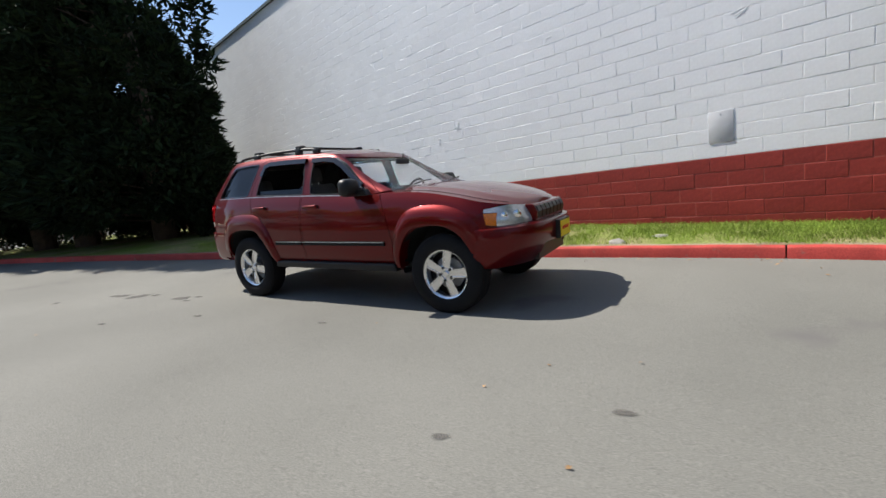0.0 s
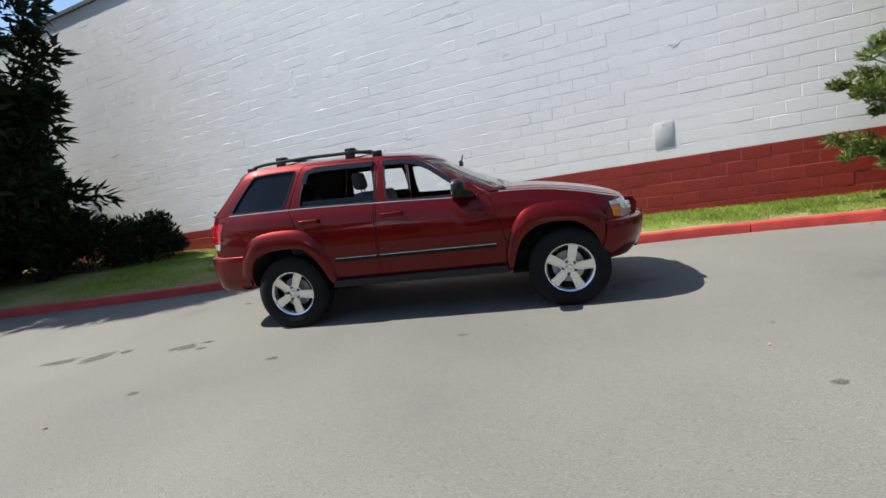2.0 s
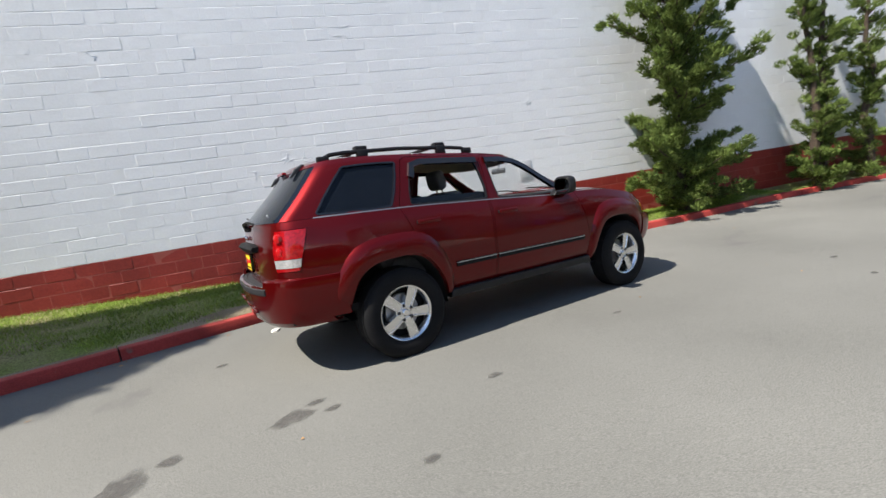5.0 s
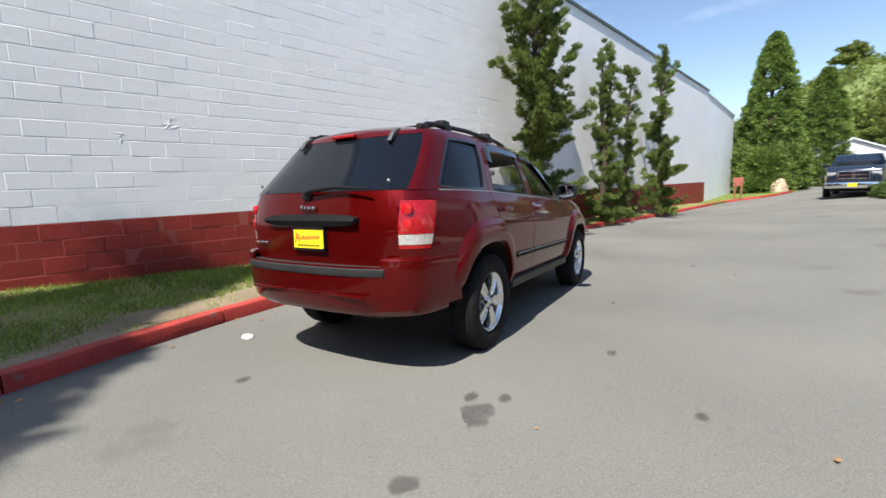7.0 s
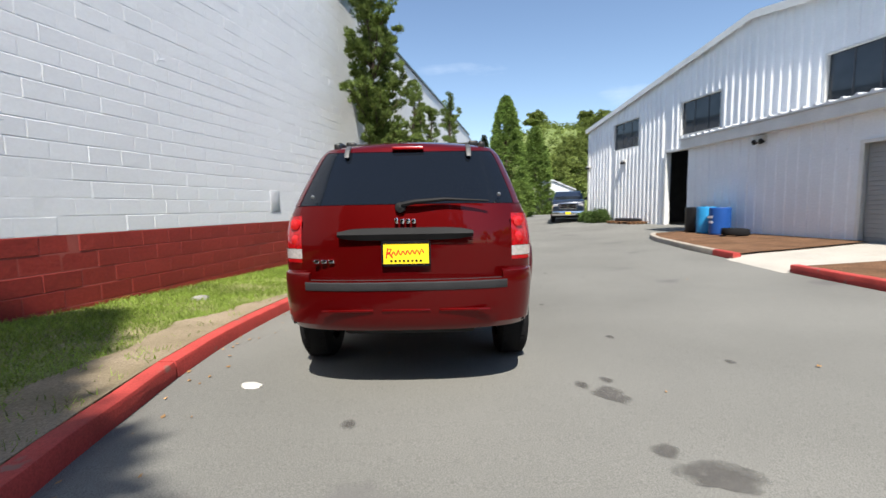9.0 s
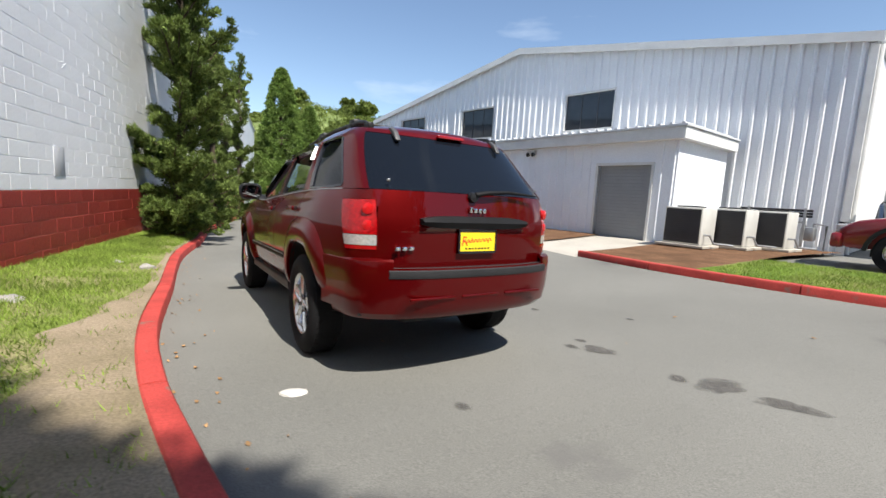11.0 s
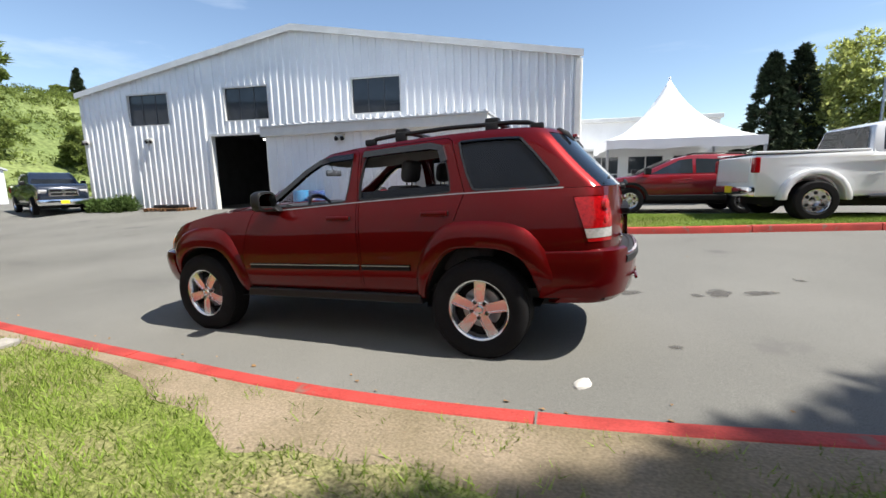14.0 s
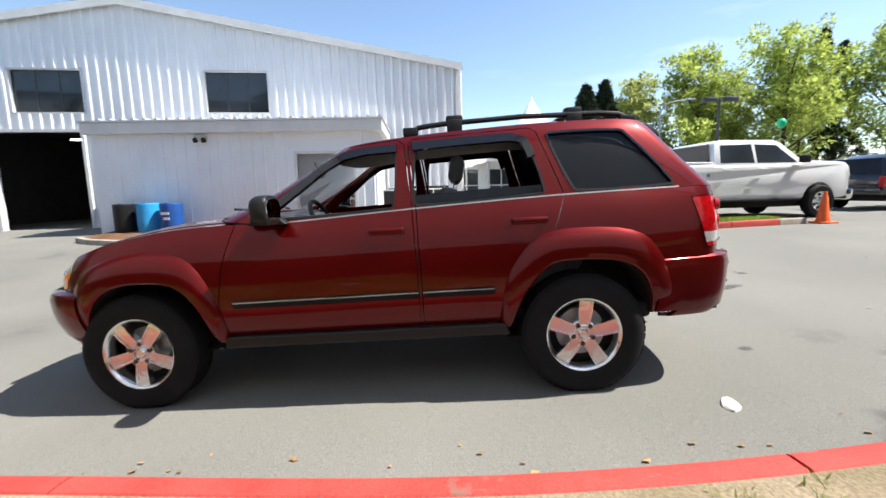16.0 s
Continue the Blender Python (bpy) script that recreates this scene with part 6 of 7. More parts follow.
def juniper(x, y, z, h, width, seed, label, leaders=1, arms=34, light=M["juniper"]):
    """An irregular wall-side juniper: twisted trunk, upswept limbs set with dense tufts."""
    r = random.Random(seed)
    t = thing("juniper_tree", label, "tree", pose(x, y, z), "junipers along the wall")
    bm = fresh()
    clumps = []
    for k in range(leaders):
        lean = 0.0 if leaders == 1 else (k - (leaders - 1) / 2) * width * 0.62
        hk = h * (1 - 0.10 * abs(k - 0.4 * leaders) * (leaders > 1))
        tr = wavy(Vector((lean * 0.25, 0, -0.1)), Vector((lean + r.uniform(-0.15, 0.15), r.uniform(-0.1, 0.1), hk * 0.97)), 9, 0.12, r)
        add_tube(bm, tr, [0.11 * (1 - i / 10) + 0.012 for i in range(10)], 8)
        for i in range(arms // leaders):
            f = (i + r.random()) / (arms // leaders)
            f = f**1.25
            zz = 0.04 + 0.94 * f
            p0 = tr[min(9, int(zz * 9))].lerp(tr[min(9, int(zz * 9) + 1)], (zz * 9) % 1)
            a = r.uniform(0, 2 * math.pi)
            reach = width * (1.12 - 0.70 * f) * r.uniform(0.50, 1.25) / (1 if leaders == 1 else 1.35)
            if f >= 0.22 and r.random() < 0.22:
                reach *= 1.5
            up = reach * r.uniform(0.2, 1.0) * (0.25 + 1.2 * f)
            p1 = p0 + Vector((math.cos(a) * reach, math.sin(a) * reach * 0.60, up))
            limb = wavy(p0, p1, 4, 0.05, r, 0.04)
            add_tube(bm, limb, [0.03, 0.024, 0.017, 0.011, 0.006], 5)
            way = (p1 - p0).normalized()
            nc = max(4, int(reach / 0.105))
            for q in range(nc):
                g = (0.10 if f < 0.6 else 0.30) + (0.90 if f < 0.6 else 0.74) * q / nc
                pc = p0.lerp(p1, g) + Vector((r.gauss(0, 0.07), r.gauss(0, 0.07), r.gauss(0, 0.06)))
                s = r.uniform(0.08, 0.17) * (1.30 - 0.50 * g)
                clumps.append((pc, s, s, s * 0.62, (way.x * 0.7, way.y * 0.7, way.z * 0.7 + 0.5)))
        top = tr[-1]
        for q in range(4):
            clumps.append((top + Vector((r.gauss(0, 0.05), r.gauss(0, 0.05), q * 0.12 - 0.25)), 0.09, 0.09, 0.16, (0, 0, 1)))
    part("trunk", bm, M["bark"], t, smooth=True)
    mesh_part("crown", leaf_mesh("crown", clumps, 0.072, 118, light, seed, 0.30), t)
    return t


juniper(6.80, 1.55, verge_z(6.8, 1.55) - 0.02, 7.6, 1.62, 11, "tall irregular green juniper growing against the block wall", 1, 116)
juniper(11.1, 0.55, verge_z(11.1, 0.55) - 0.02, 6.0, 1.15, 23, "twin-stemmed green juniper growing against the block wall", 2, 56)
juniper(13.0, 0.10, verge_z(13.0, 0.10) - 0.02, 5.4, 0.85, 29, "slim thinly branched juniper growing against the block wall", 1, 34)
juniper(15.7, -0.72, verge_z(15.7, -0.72) - 0.02, 6.5, 1.25, 37, "bushy green juniper growing against the block wall", 1, 54)


def conifer(x, y, z, h, radius, seed, label, material, skirt=0.04, tufts=900, size=0.16, per=46, group="", taper=0.85, name="conifer_tree", ragged=0.22, cap=99.0, trim=99.0):
    """A dense conifer: straight trunk and tiers of drooping sprays with a ragged outline."""
    r = random.Random(seed)
    t = thing(name, label, "tree", pose(x, y, z), group)
    bm = fresh()
    add_tube(bm, [(0, 0, -0.2), (0.05, 0, h * 0.4), (0, 0.04, h * 0.75), (0, 0, h * 0.98)], [h * 0.022 + 0.05, h * 0.016, h * 0.008, 0.01], 10)
    clumps = []
    for i in range(tufts):
        f = (i + r.random()) / tufts
        f = f**1.25
        zz = skirt * h + f * h * (1 - skirt)
        a = r.uniform(0, 2 * math.pi)
        lobes = 1 + ragged * (0.6 * math.sin(3 * a + 9 * f) + 0.4 * math.sin(5 * a - 17 * f + seed)) + ragged * 0.5 * math.sin(23 * f + seed)
        R = min(cap, radius * (1 - f) ** taper) * lobes * min(1.0, 0.72 + f * 3.0)
        q = R * r.uniform(0.45, 1.0) ** 0.45 + 0.05
        p = Vector((math.cos(a) * q, math.sin(a) * q, zz))
        if p.y > trim:
            continue
        s = (0.10 + 0.17 * min(cap, radius) / 2.0 * (1 - 0.55 * f)) * r.uniform(0.7, 1.25)
        clumps.append((p, s, s, s * 0.75, (math.cos(a) * 0.9, math.sin(a) * 0.9, 0.15)))
        if i % 14 == 0:
            add_tube(bm, [(0, 0, zz - q * 0.1), (p.x * 0.5, p.y * 0.5, zz - q * 0.02), (p.x, p.y, zz)], [0.035, 0.022, 0.008], 4)
    part("trunk", bm, M["bark"], t, smooth=True)
    mesh_part("crown", leaf_mesh("crown", clumps, size, per, material, seed, 0.42, 0.15), t)
    return t


# big conifers behind the start of the walk, backlit shade in their leaf colour
conifer(-11.8, 3.30, verge_z(-11.8, 3.3), 15.8, 5.6, 51, "tall dense conifer coloured dark as backlit, shading the verge", M["backlit_conifer"], 0.05, 2600, 0.21, 46, taper=1.0, cap=3.35, trim=0.5)
conifer(-14.8, 2.2, verge_z(-14.8, 2.2), 15.5, 3.2, 55, "tall dense conifer coloured dark as backlit, shading the verge", M["backlit_conifer"], 0.07, 1100, 0.24, 38, taper=0.6)
conifer(-16.6, 1.6, verge_z(-16.6, 1.6), 14.0, 3.2, 53, "tall dense conifer coloured dark as backlit, shading the verge", M["backlit_conifer"], 0.07, 1300, 0.22, 40, taper=0.62)
conifer(-12.3, 4.60, verge_z(-12.3, 4.6), 7.2, 1.8, 57, "tall dense conifer coloured dark as backlit, close to the wall", M["backlit_conifer"], 0.05, 800, 0.22, 40, taper=0.7)
conifer(-20.5, 0.5, road_z(-20.5) + 0.05, 13.0, 3.4, 59, "tall dense conifer coloured dark as backlit, at the lane's end", M["backlit_conifer"], 0.06, 1000, 0.24, 36, taper=0.62)
conifer(-23.5, -4.0, road_z(-23.5), 13.0, 3.2, 61, "tall dense conifer coloured dark as backlit, at the lane's end", M["backlit_conifer"], 0.06, 800, 0.24, 36, taper=0.62)
# cypresses at the bend
conifer(35.1, -6.4, -0.15, 11.2, 2.6, 71, "tall green cypress at the bend of the lane", M["cypress"], 0.0, 1500, 0.15, 64, "cypresses at the bend", 0.62, "cypress_tree", 0.08)
conifer(42.0, -10.6, -0.1, 9.6, 2.5, 73, "green cypress at the bend of the lane", M["cypress"], 0.0, 1200, 0.15, 64, "cypresses at the bend", 0.62, "cypress_tree", 0.08)
conifer(39.0, -3.5, -0.1, 6.0, 2.2, 75, "clipped green cypress beside the extension", M["cypress"], 0.0, 600, 0.22, 30, "cypresses at the bend", 0.5, "cypress_tree", 0.08)


def shrub(x, y, z, sx, sy, sz, seed, label, material, size=0.10, n=60, per=60):
    r = random.Random(seed)
    t = thing("shrub", label, "shrub", pose(x, y, z))
    bm = fresh()
    clumps = []
    for k in range(n):
        a, q, f = r.uniform(0, 6.28), r.uniform(0.2, 1) ** 0.5, r.uniform(0.1, 1.0)
        p = Vector((math.cos(a) * q * sx * (1.1 - 0.5 * f), math.sin(a) * q * sy * (1.1 - 0.5 * f), f * sz))
        s = 0.16 * (sx + sy) * r.uniform(0.7, 1.2)
        clumps.append((p, s, s, s * 0.8, (p.x, p.y, 0.6)))
        if k % 5 == 0:
            add_tube(bm, [(0, 0, -0.05), tuple(p * 0.55), tuple(p)], [0.02, 0.014, 0.006], 4)
    part("stems", bm, M["bark"], t)
    mesh_part("leaves", leaf_mesh("leaves", clumps, size, per, material, seed, 0.5), t)


shrub(18.6, -8.9, ground_z(18.6, -8.9), 1.0, 0.5, 0.55, 81, "low green shrub at the workshop corner", M["shrub"])
shrub(19.9, -8.8, ground_z(19.9, -8.8), 0.7, 0.45, 0.45, 82, "low green shrub at the workshop corner", M["shrub"])
shrub(33.2, -6.0, ground_z(33.2, -6.0) + 0.1, 1.7, 1.5, 3.0, 86, "rounded green bush at the foot of the cypress", M["cypress"], 0.13, 170, 90)
# row of shrubs added to fill the gap, dark in place of tree shade
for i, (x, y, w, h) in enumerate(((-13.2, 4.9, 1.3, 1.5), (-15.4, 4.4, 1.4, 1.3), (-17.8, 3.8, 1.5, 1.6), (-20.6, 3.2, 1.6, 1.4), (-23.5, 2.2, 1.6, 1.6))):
    shrub(x, y, verge_z(x, y), w, 0.9, h, 190 + i, "shrub in backlit-dark colour under the conifers", M["backlit_conifer"], 0.13, 70, 60)
shrub(-8.2, 4.7, verge_z(-8.2, 4.7), 1.0, 0.7, 1.1, 83, "shrub in backlit-dark colour under the conifers", M["backlit_conifer"], 0.10, 70, 60)
shrub(-9.5, 4.2, verge_z(-9.5, 4.2), 1.1, 0.9, 1.2, 84, "shrub in backlit-dark colour under the conifers", M["backlit_conifer"], 0.10, 70, 60)


def broadleaf(x, y, z, h, radius, seed, label, material, trunk=0.2, n=290, per=64, size=0.34):
    """A spring tree: forked trunk and a loose crown of leafy clumps with gaps."""
    r = random.Random(seed)
    t = thing("broadleaf_tree", label, "tree", pose(x, y, z), "trees beyond the lot")
    bm = fresh()
    fork = Vector((r.uniform(-0.2, 0.2), 0, h * trunk))
    add_tube(bm, [(0, 0, -0.3), tuple(fork * 0.5), tuple(fork), (fork.x, 0.1, h * 0.6), (fork.x, 0, h * 0.9)], [h * 0.022, h * 0.018, h * 0.015, h * 0.009, 0.02], 9)
    clumps = []
    limbs = 12
    for k in range(limbs):
        a = 2 * math.pi * (k + r.random()) / limbs
        f = r.uniform(0.0, 1.0)
        tip = Vector((math.cos(a) * radius * (0.95 - 0.5 * f), math.sin(a) * radius * (0.95 - 0.5 * f), h * (trunk + 0.15 + (0.80 - trunk) * f)))
        start = fork.lerp(Vector((fork.x, 0, h * 0.75)), f * 0.8)
        add_tube(bm, wavy(start, tip, 4, 0.15, r), [h * 0.008, h * 0.006, h * 0.005, h * 0.003, 0.01], 5)
        for q in range(n // limbs):
            g = r.uniform(0.3, 1.05)
            p = start.lerp(tip, g) + Vector((r.gauss(0, radius * 0.16), r.gauss(0, radius * 0.16), r.gauss(0, h * 0.055)))
            s = radius * r.uniform(0.10, 0.24)
            clumps.append((p, s, s, s * 0.75, (0, 0, 0.2)))
    for q in range(n // 6):
        s = radius * r.uniform(0.10, 0.18)
        clumps.append((Vector((r.gauss(0, radius * 0.25), r.gauss(0, radius * 0.25), h * r.uniform(0.78, 1.0))), s, s, s, (0, 0, 0.5)))
    part("trunk", bm, M["bark"], t, smooth=True)
    mesh_part("crown", leaf_mesh("crown", clumps, size, per, material, seed, 0.7), t)


for i, (x, y, h, rad, mt) in enumerate(((-24.5, -41, 14.0, 4.2, "leaf"), (-33, -41, 15.5, 5.2, "leaf"), (-46, -44, 17, 5.6, "leaf"), (-19.0, -43, 11.5, 3.8, "leaf_pale"), (-28.5, -45, 12, 4.6, "leaf_pale"), (-40, -48, 14, 5.0, "leaf"), (-52, -40, 15, 5, "leaf"), (-57, -30, 15, 5, "leaf"))):
    broadleaf(x, y, 0.3, h, rad, 100 + i, "tall fresh green spring tree beyond the lot", M[mt], n=230, per=48, size=0.25)
for i, (x, y, h, rad) in enumerate(((-13.4, -40, 10.6, 2.6), (-15.8, -42, 11.4, 2.7), (-45, -52, 19, 3.2), (-49, -54, 18, 3.2), (-62, -52, 20, 4))):
    conifer(x, y, 0.3, h, rad, 120 + i, "tall dark conifer beyond the lot", M["far_conifer"], 0.05, 420, 0.34, 34, "far conifers", 0.8)

# green hillside beyond the bend
def hill_z(x, y):
    f = max(0.0, min(1.0, (x - 58) / 70))
    f = f * f * (3 - 2 * f)
    g = max(0.0, min(1.0, (16 - y) / 46)) * max(0.0, min(1.0, (y + 190) / 60))
    return -1.0 + 24.5 * f * g + 2.2 * noise.noise(Vector((x * 0.03, y * 0.03, 0))) * f


hill = sheet("hillside", M["hill"], steps(50, 330, 7), steps(-190, 80, 7), hill_z)
tagged(hill, "green scrubby hillside beyond the lane", "hillside", kind="structure")
rnd = random.Random(91)
clumps = []
for i in range(2600):
    x, y = rnd.uniform(58, 165), rnd.uniform(-120, 45)
    s = rnd.uniform(0.4, 1.9)
    clumps.append((Vector((x, y, hill_z(x, y) + s * 0.4)), s * 1.3, s * 1.3, s * 0.8, (0, 0, 0.8)))
scrub = mesh_part("hillside_scrub", leaf_mesh("scrub", clumps, 0.42, 60, M["hill_leaf"], 5, 0.6))
tagged(scrub, "dense green scrub covering the hillside", "scrub", kind="stuff")
for i in range(15):
    x, y = rnd.uniform(105, 150), -95 + i * 9 + rnd.uniform(-3, 3)
    if i in (3, 9, 12):
        conifer(x, y, hill_z(x, y) - 0.3, rnd.uniform(7, 9), 1.8, 140 + i, "dark conifer on the hillside ridge", M["far_conifer"], 0.05, 300, 0.45, 34, "hillside trees", 0.8)
    else:
        broadleaf(x, y, hill_z(x, y) - 0.3, rnd.uniform(4.5, 7.5), rnd.uniform(2.4, 3.8), 140 + i, "green broadleaf tree on the hillside", M["hill_leaf"], 0.15, 150, 60, 0.42)
for i, (x, y, h) in enumerate(((66, -19, 9.5), (74, -24, 11.5), (82, -30, 10), (78, -40, 7), (70, -48, 7), (76, -62, 8))):
    broadleaf(x, y, hill_z(x, y) - 0.3, h, h * 0.36, 170 + i, "green broadleaf tree at the foot of the hillside", M["hill_leaf"], 0.12, 170, 70, 0.32)

# grass blades on the verge and the lawn island
r = np.random.default_rng(17)


def blades(name, label, pts, hmin, hmax, material, seed):
    g = np.random.default_rng(seed)
    n = len(pts)
    p = np.array(pts)
    a = g.uniform(0, 2 * np.pi, n)
    w, h = g.uniform(0.0025, 0.006, n), g.uniform(hmin, hmax, n)
    lean = g.normal(0, 0.55, (n, 2)) * h[:, None]
    side = np.stack([np.cos(a) * w, np.sin(a) * w, np.zeros(n)], 1)
    tip = p + np.stack([lean[:, 0], lean[:, 1], h], 1)
    v = np.stack([p - side, p + side, tip], 1).reshape(-1, 3)
    f = np.arange(3 * n).reshape(-1, 3)
    me = bpy.data.meshes.new(name)
    me.from_pydata(v.tolist(), [], f.tolist())
    me.materials.append(material)
    ob = new(name, me)
    return tagged(ob, label, "grass", kind="stuff")


pts = []
for _ in range(130000):
    x = r.uniform(-8, 10)
    a, b = kerb_y(x) + KERB_W + 0.02, wall_y(x) - 0.02
    y = r.uniform(a, b)
    t = (y - a) / (b - a)
    cover = noise.noise(Vector((x * 0.8, y * 1.1, 4.0))) * 0.6 + noise.noise(Vector((x * 3, y * 3, 1.0))) * 0.35 + 0.55 * (t - 0.42)
    if y < soil_edge(x) - 0.10 and noise.noise(Vector((x * 4, y * 4, 2))) < 0.12:
        continue
    if cover > r.uniform(-0.35, 0.20):
        pts.append((x, y, verge_z(x, y) - 0.004))
blades("verge_grass", "short patchy green grass on the verge", pts, 0.02, 0.07, M["grass"], 3)
pts = []
for _ in range(26000):
    x = r.uniform(-8.2, -1.0)
    y = r.uniform(-8.0, smooth_interp(x, KERB_S1) - 0.18)
    pts.append((x, y, ground_z(x, y) + 0.098))
blades("island_grass", "short green grass on the lawn island", pts, 0.025, 0.06, M["grass"], 9)

# ---- other vehicles ----


def road_wheel(parent, x, y, R, rim_mt, face, dual=False):
    w = new("wheel")
    w.parent = parent
    w.matrix_basis = pose(x, y, R, 0, 0, 0 if face < 0 else 180)
    rr = R * 0.60
    part("tyre", lathe_bm([(rr, -0.10), (rr + 0.03, -0.12), (R - 0.03, -0.118), (R, -0.08), (R, 0.08), (R - 0.03, 0.118), (rr, 0.11)], 36, caps=False), M["rubber"], w, smooth=True)
    rim = part("rim", lathe_bm([(0.0, -0.075 if not dual else 0.02), (rr * 0.35, -0.07 if not dual else 0.03), (rr * 0.45, -0.05), (rr * 0.9, -0.055), (rr * 0.95, -0.10), (rr, -0.105), (rr, 0.10)], 30, caps=False), rim_mt, w, smooth=True)
    # dark discs on the closed rim, coloured as the shade inside its holes
    for k in range(6):
        a = 2 * math.pi * k / 6
        part("rim_hole", lathe_bm([(0.0, -0.064), (rr * 0.14, -0.064), (rr * 0.15, -0.05)], 10), M["under"], rim, m=pose(rr * 0.68 * math.sin(a), 0, rr * 0.68 * math.cos(a)))
    return w


def narrowed(bm, z0, z1, k, xk=1.0):
    """Draws the sides in towards the top."""
    for v in bm.verts:
        t = max(0.0, min(1.0, (v.co.z - z0) / (z1 - z0)))
        v.co.y *= 1 - (1 - k) * t
    return bm


def vehicle(name, label, category, paint, m, lower, cabin, hw, axles, R, windows, shield, back, rim_mt, nose, tail, belt, roof, dual=False, grille=None, group=""):
    """A vehicle that faces +x: lower body and cabin in side view (x, z), side windows, screens, wheels and lamps."""
    v = thing(name, label, category, m, group)
    bm = fresh()
    add_prism(bm, lower, "y", -hw, hw, bev=0.07)
    for vert in bm.verts:
        if vert.co.x > nose - 0.7:
            vert.co.y *= 1 - 0.14 * ((vert.co.x - nose + 0.7) / 0.7) ** 2
        if vert.co.x < tail + 0.3:
            vert.co.y *= 1 - 0.06 * ((tail + 0.3 - vert.co.x) / 0.3) ** 2
    wells = []
    for ax in axles:
        for s in (1, -1):
            arc = [(ax + (R + 0.075) * math.cos(q), R + (R + 0.075) * math.sin(q)) for q in [math.pi * k / 14 for k in range(15)]]
            wells.append(prism_bm(arc + [(ax - R - 0.075, 0.0), (ax + R + 0.075, 0.0)], "y", min(s * (hw - 0.26), s * (hw + 0.3)), max(s * (hw - 0.26), s * (hw + 0.3))))
    part("body", carve(bm, wells), paint, v, smooth=True)
    part("underbody", box_bm(tail + 0.5, nose - 0.5, -hw + 0.27, hw - 0.27, R * 0.7, R * 1.6), M["under"], v)
    bm = fresh()
    add_prism(bm, cabin, "y", -hw + 0.05, hw - 0.05, bev=0.04)
    part("cabin", narrowed(bm, belt, roof, 0.80), paint, v, smooth=True)
    for s in (1, -1):
        for w in windows:
            bm = fresh()
            add_prism(bm, w, "y", hw - 0.07, hw - 0.045)
            bmesh.ops.transform(bm, matrix=Matrix.Diagonal((1, s, 1, 1)), verts=bm.verts[:])
            part("side_window", narrowed(bm, belt, roof, 0.80), M["window_dark"], v)
        part("door_mirror", box_bm(shield[0][0] - 0.30, shield[0][0] - 0.14, min(s * hw, s * (hw + 0.2)), max(s * hw, s * (hw + 0.2)), belt + 0.02, belt + 0.2, bev=0.03), M["black_plastic"], v)
        part("head_lamp", box_bm(nose - 0.22, nose + 0.01, min(s * (hw * 0.55), s * (hw * 0.86)), max(s * (hw * 0.55), s * (hw * 0.86)), belt - 0.38, belt - 0.20, bev=0.03), M["lens_clear"], v)
        part("tail_lamp", box_bm(tail - 0.012, tail + 0.10, min(s * (hw * 0.84), s * (hw * 1.0)), max(s * (hw * 0.84), s * (hw * 1.0)), belt - 0.36, belt - 0.05, bev=0.02), M["lens_red"], v)
        for w in windows[:2]:
            cx = min(p[0] for p in w) + 0.12
            part("door_handle", box_bm(cx - 0.10, cx + 0.10, min(s * hw, s * (hw + 0.03)), max(s * hw, s * (hw + 0.03)), belt - 0.14, belt - 0.10, bev=0.01), paint, v)
    for nm, (a, b) in (("windshield", shield), ("rear_screen", back)):
        bm = fresh()
        k0, k1 = hw - 0.16, (hw - 0.16) * 0.80
        dx = 0.02 if nm == "windshield" else -0.02
        q = [bm.verts.new((a[0] + dx, -k0, a[1])), bm.verts.new((a[0] + dx, k0, a[1])), bm.verts.new((b[0] + dx, k1, b[1])), bm.verts.new((b[0] + dx, -k1, b[1]))]
        bm.faces.new(q)
        bmesh.ops.solidify(bm, geom=bm.faces[:], thickness=0.01)
        part(nm, bm, M["window_dark"], v)
    g = part("grille", box_bm(nose - 0.05, nose + 0.03, -hw * 0.52, hw * 0.52, belt - 0.50, belt - 0.16, bev=0.02), M["chrome"] if grille else M["gloss_black"], v)
    if grille:
        for sy in (-1, 1):
            for sz in (-1, 1):
                part("grille_mesh", box_bm(nose + 0.02, nose + 0.04, min(sy * 0.05, sy * hw * 0.46), max(sy * 0.05, sy * hw * 0.46), min(belt - 0.33 + sz * 0.03, belt - 0.33 + sz * 0.13), max(belt - 0.33 + sz * 0.03, belt - 0.33 + sz * 0.13)), M["gloss_black"], g)
    part("front_bumper", box_bm(nose - 0.14, nose + 0.07, -hw * 0.93, hw * 0.93, R + 0.02, R + 0.30, bev=0.06), M["chrome"] if grille else paint, v, smooth=True)
    part("rear_bumper", box_bm(tail - 0.07, tail + 0.10, -hw * 0.95, hw * 0.95, R + 0.08, R + 0.30, bev=0.05), M["chrome"] if grille else paint, v, smooth=True)
    for ax in axles:
        for s in (1, -1):
            road_wheel(v, ax, s * (hw - 0.10), R, rim_mt, s, dual)
    return v


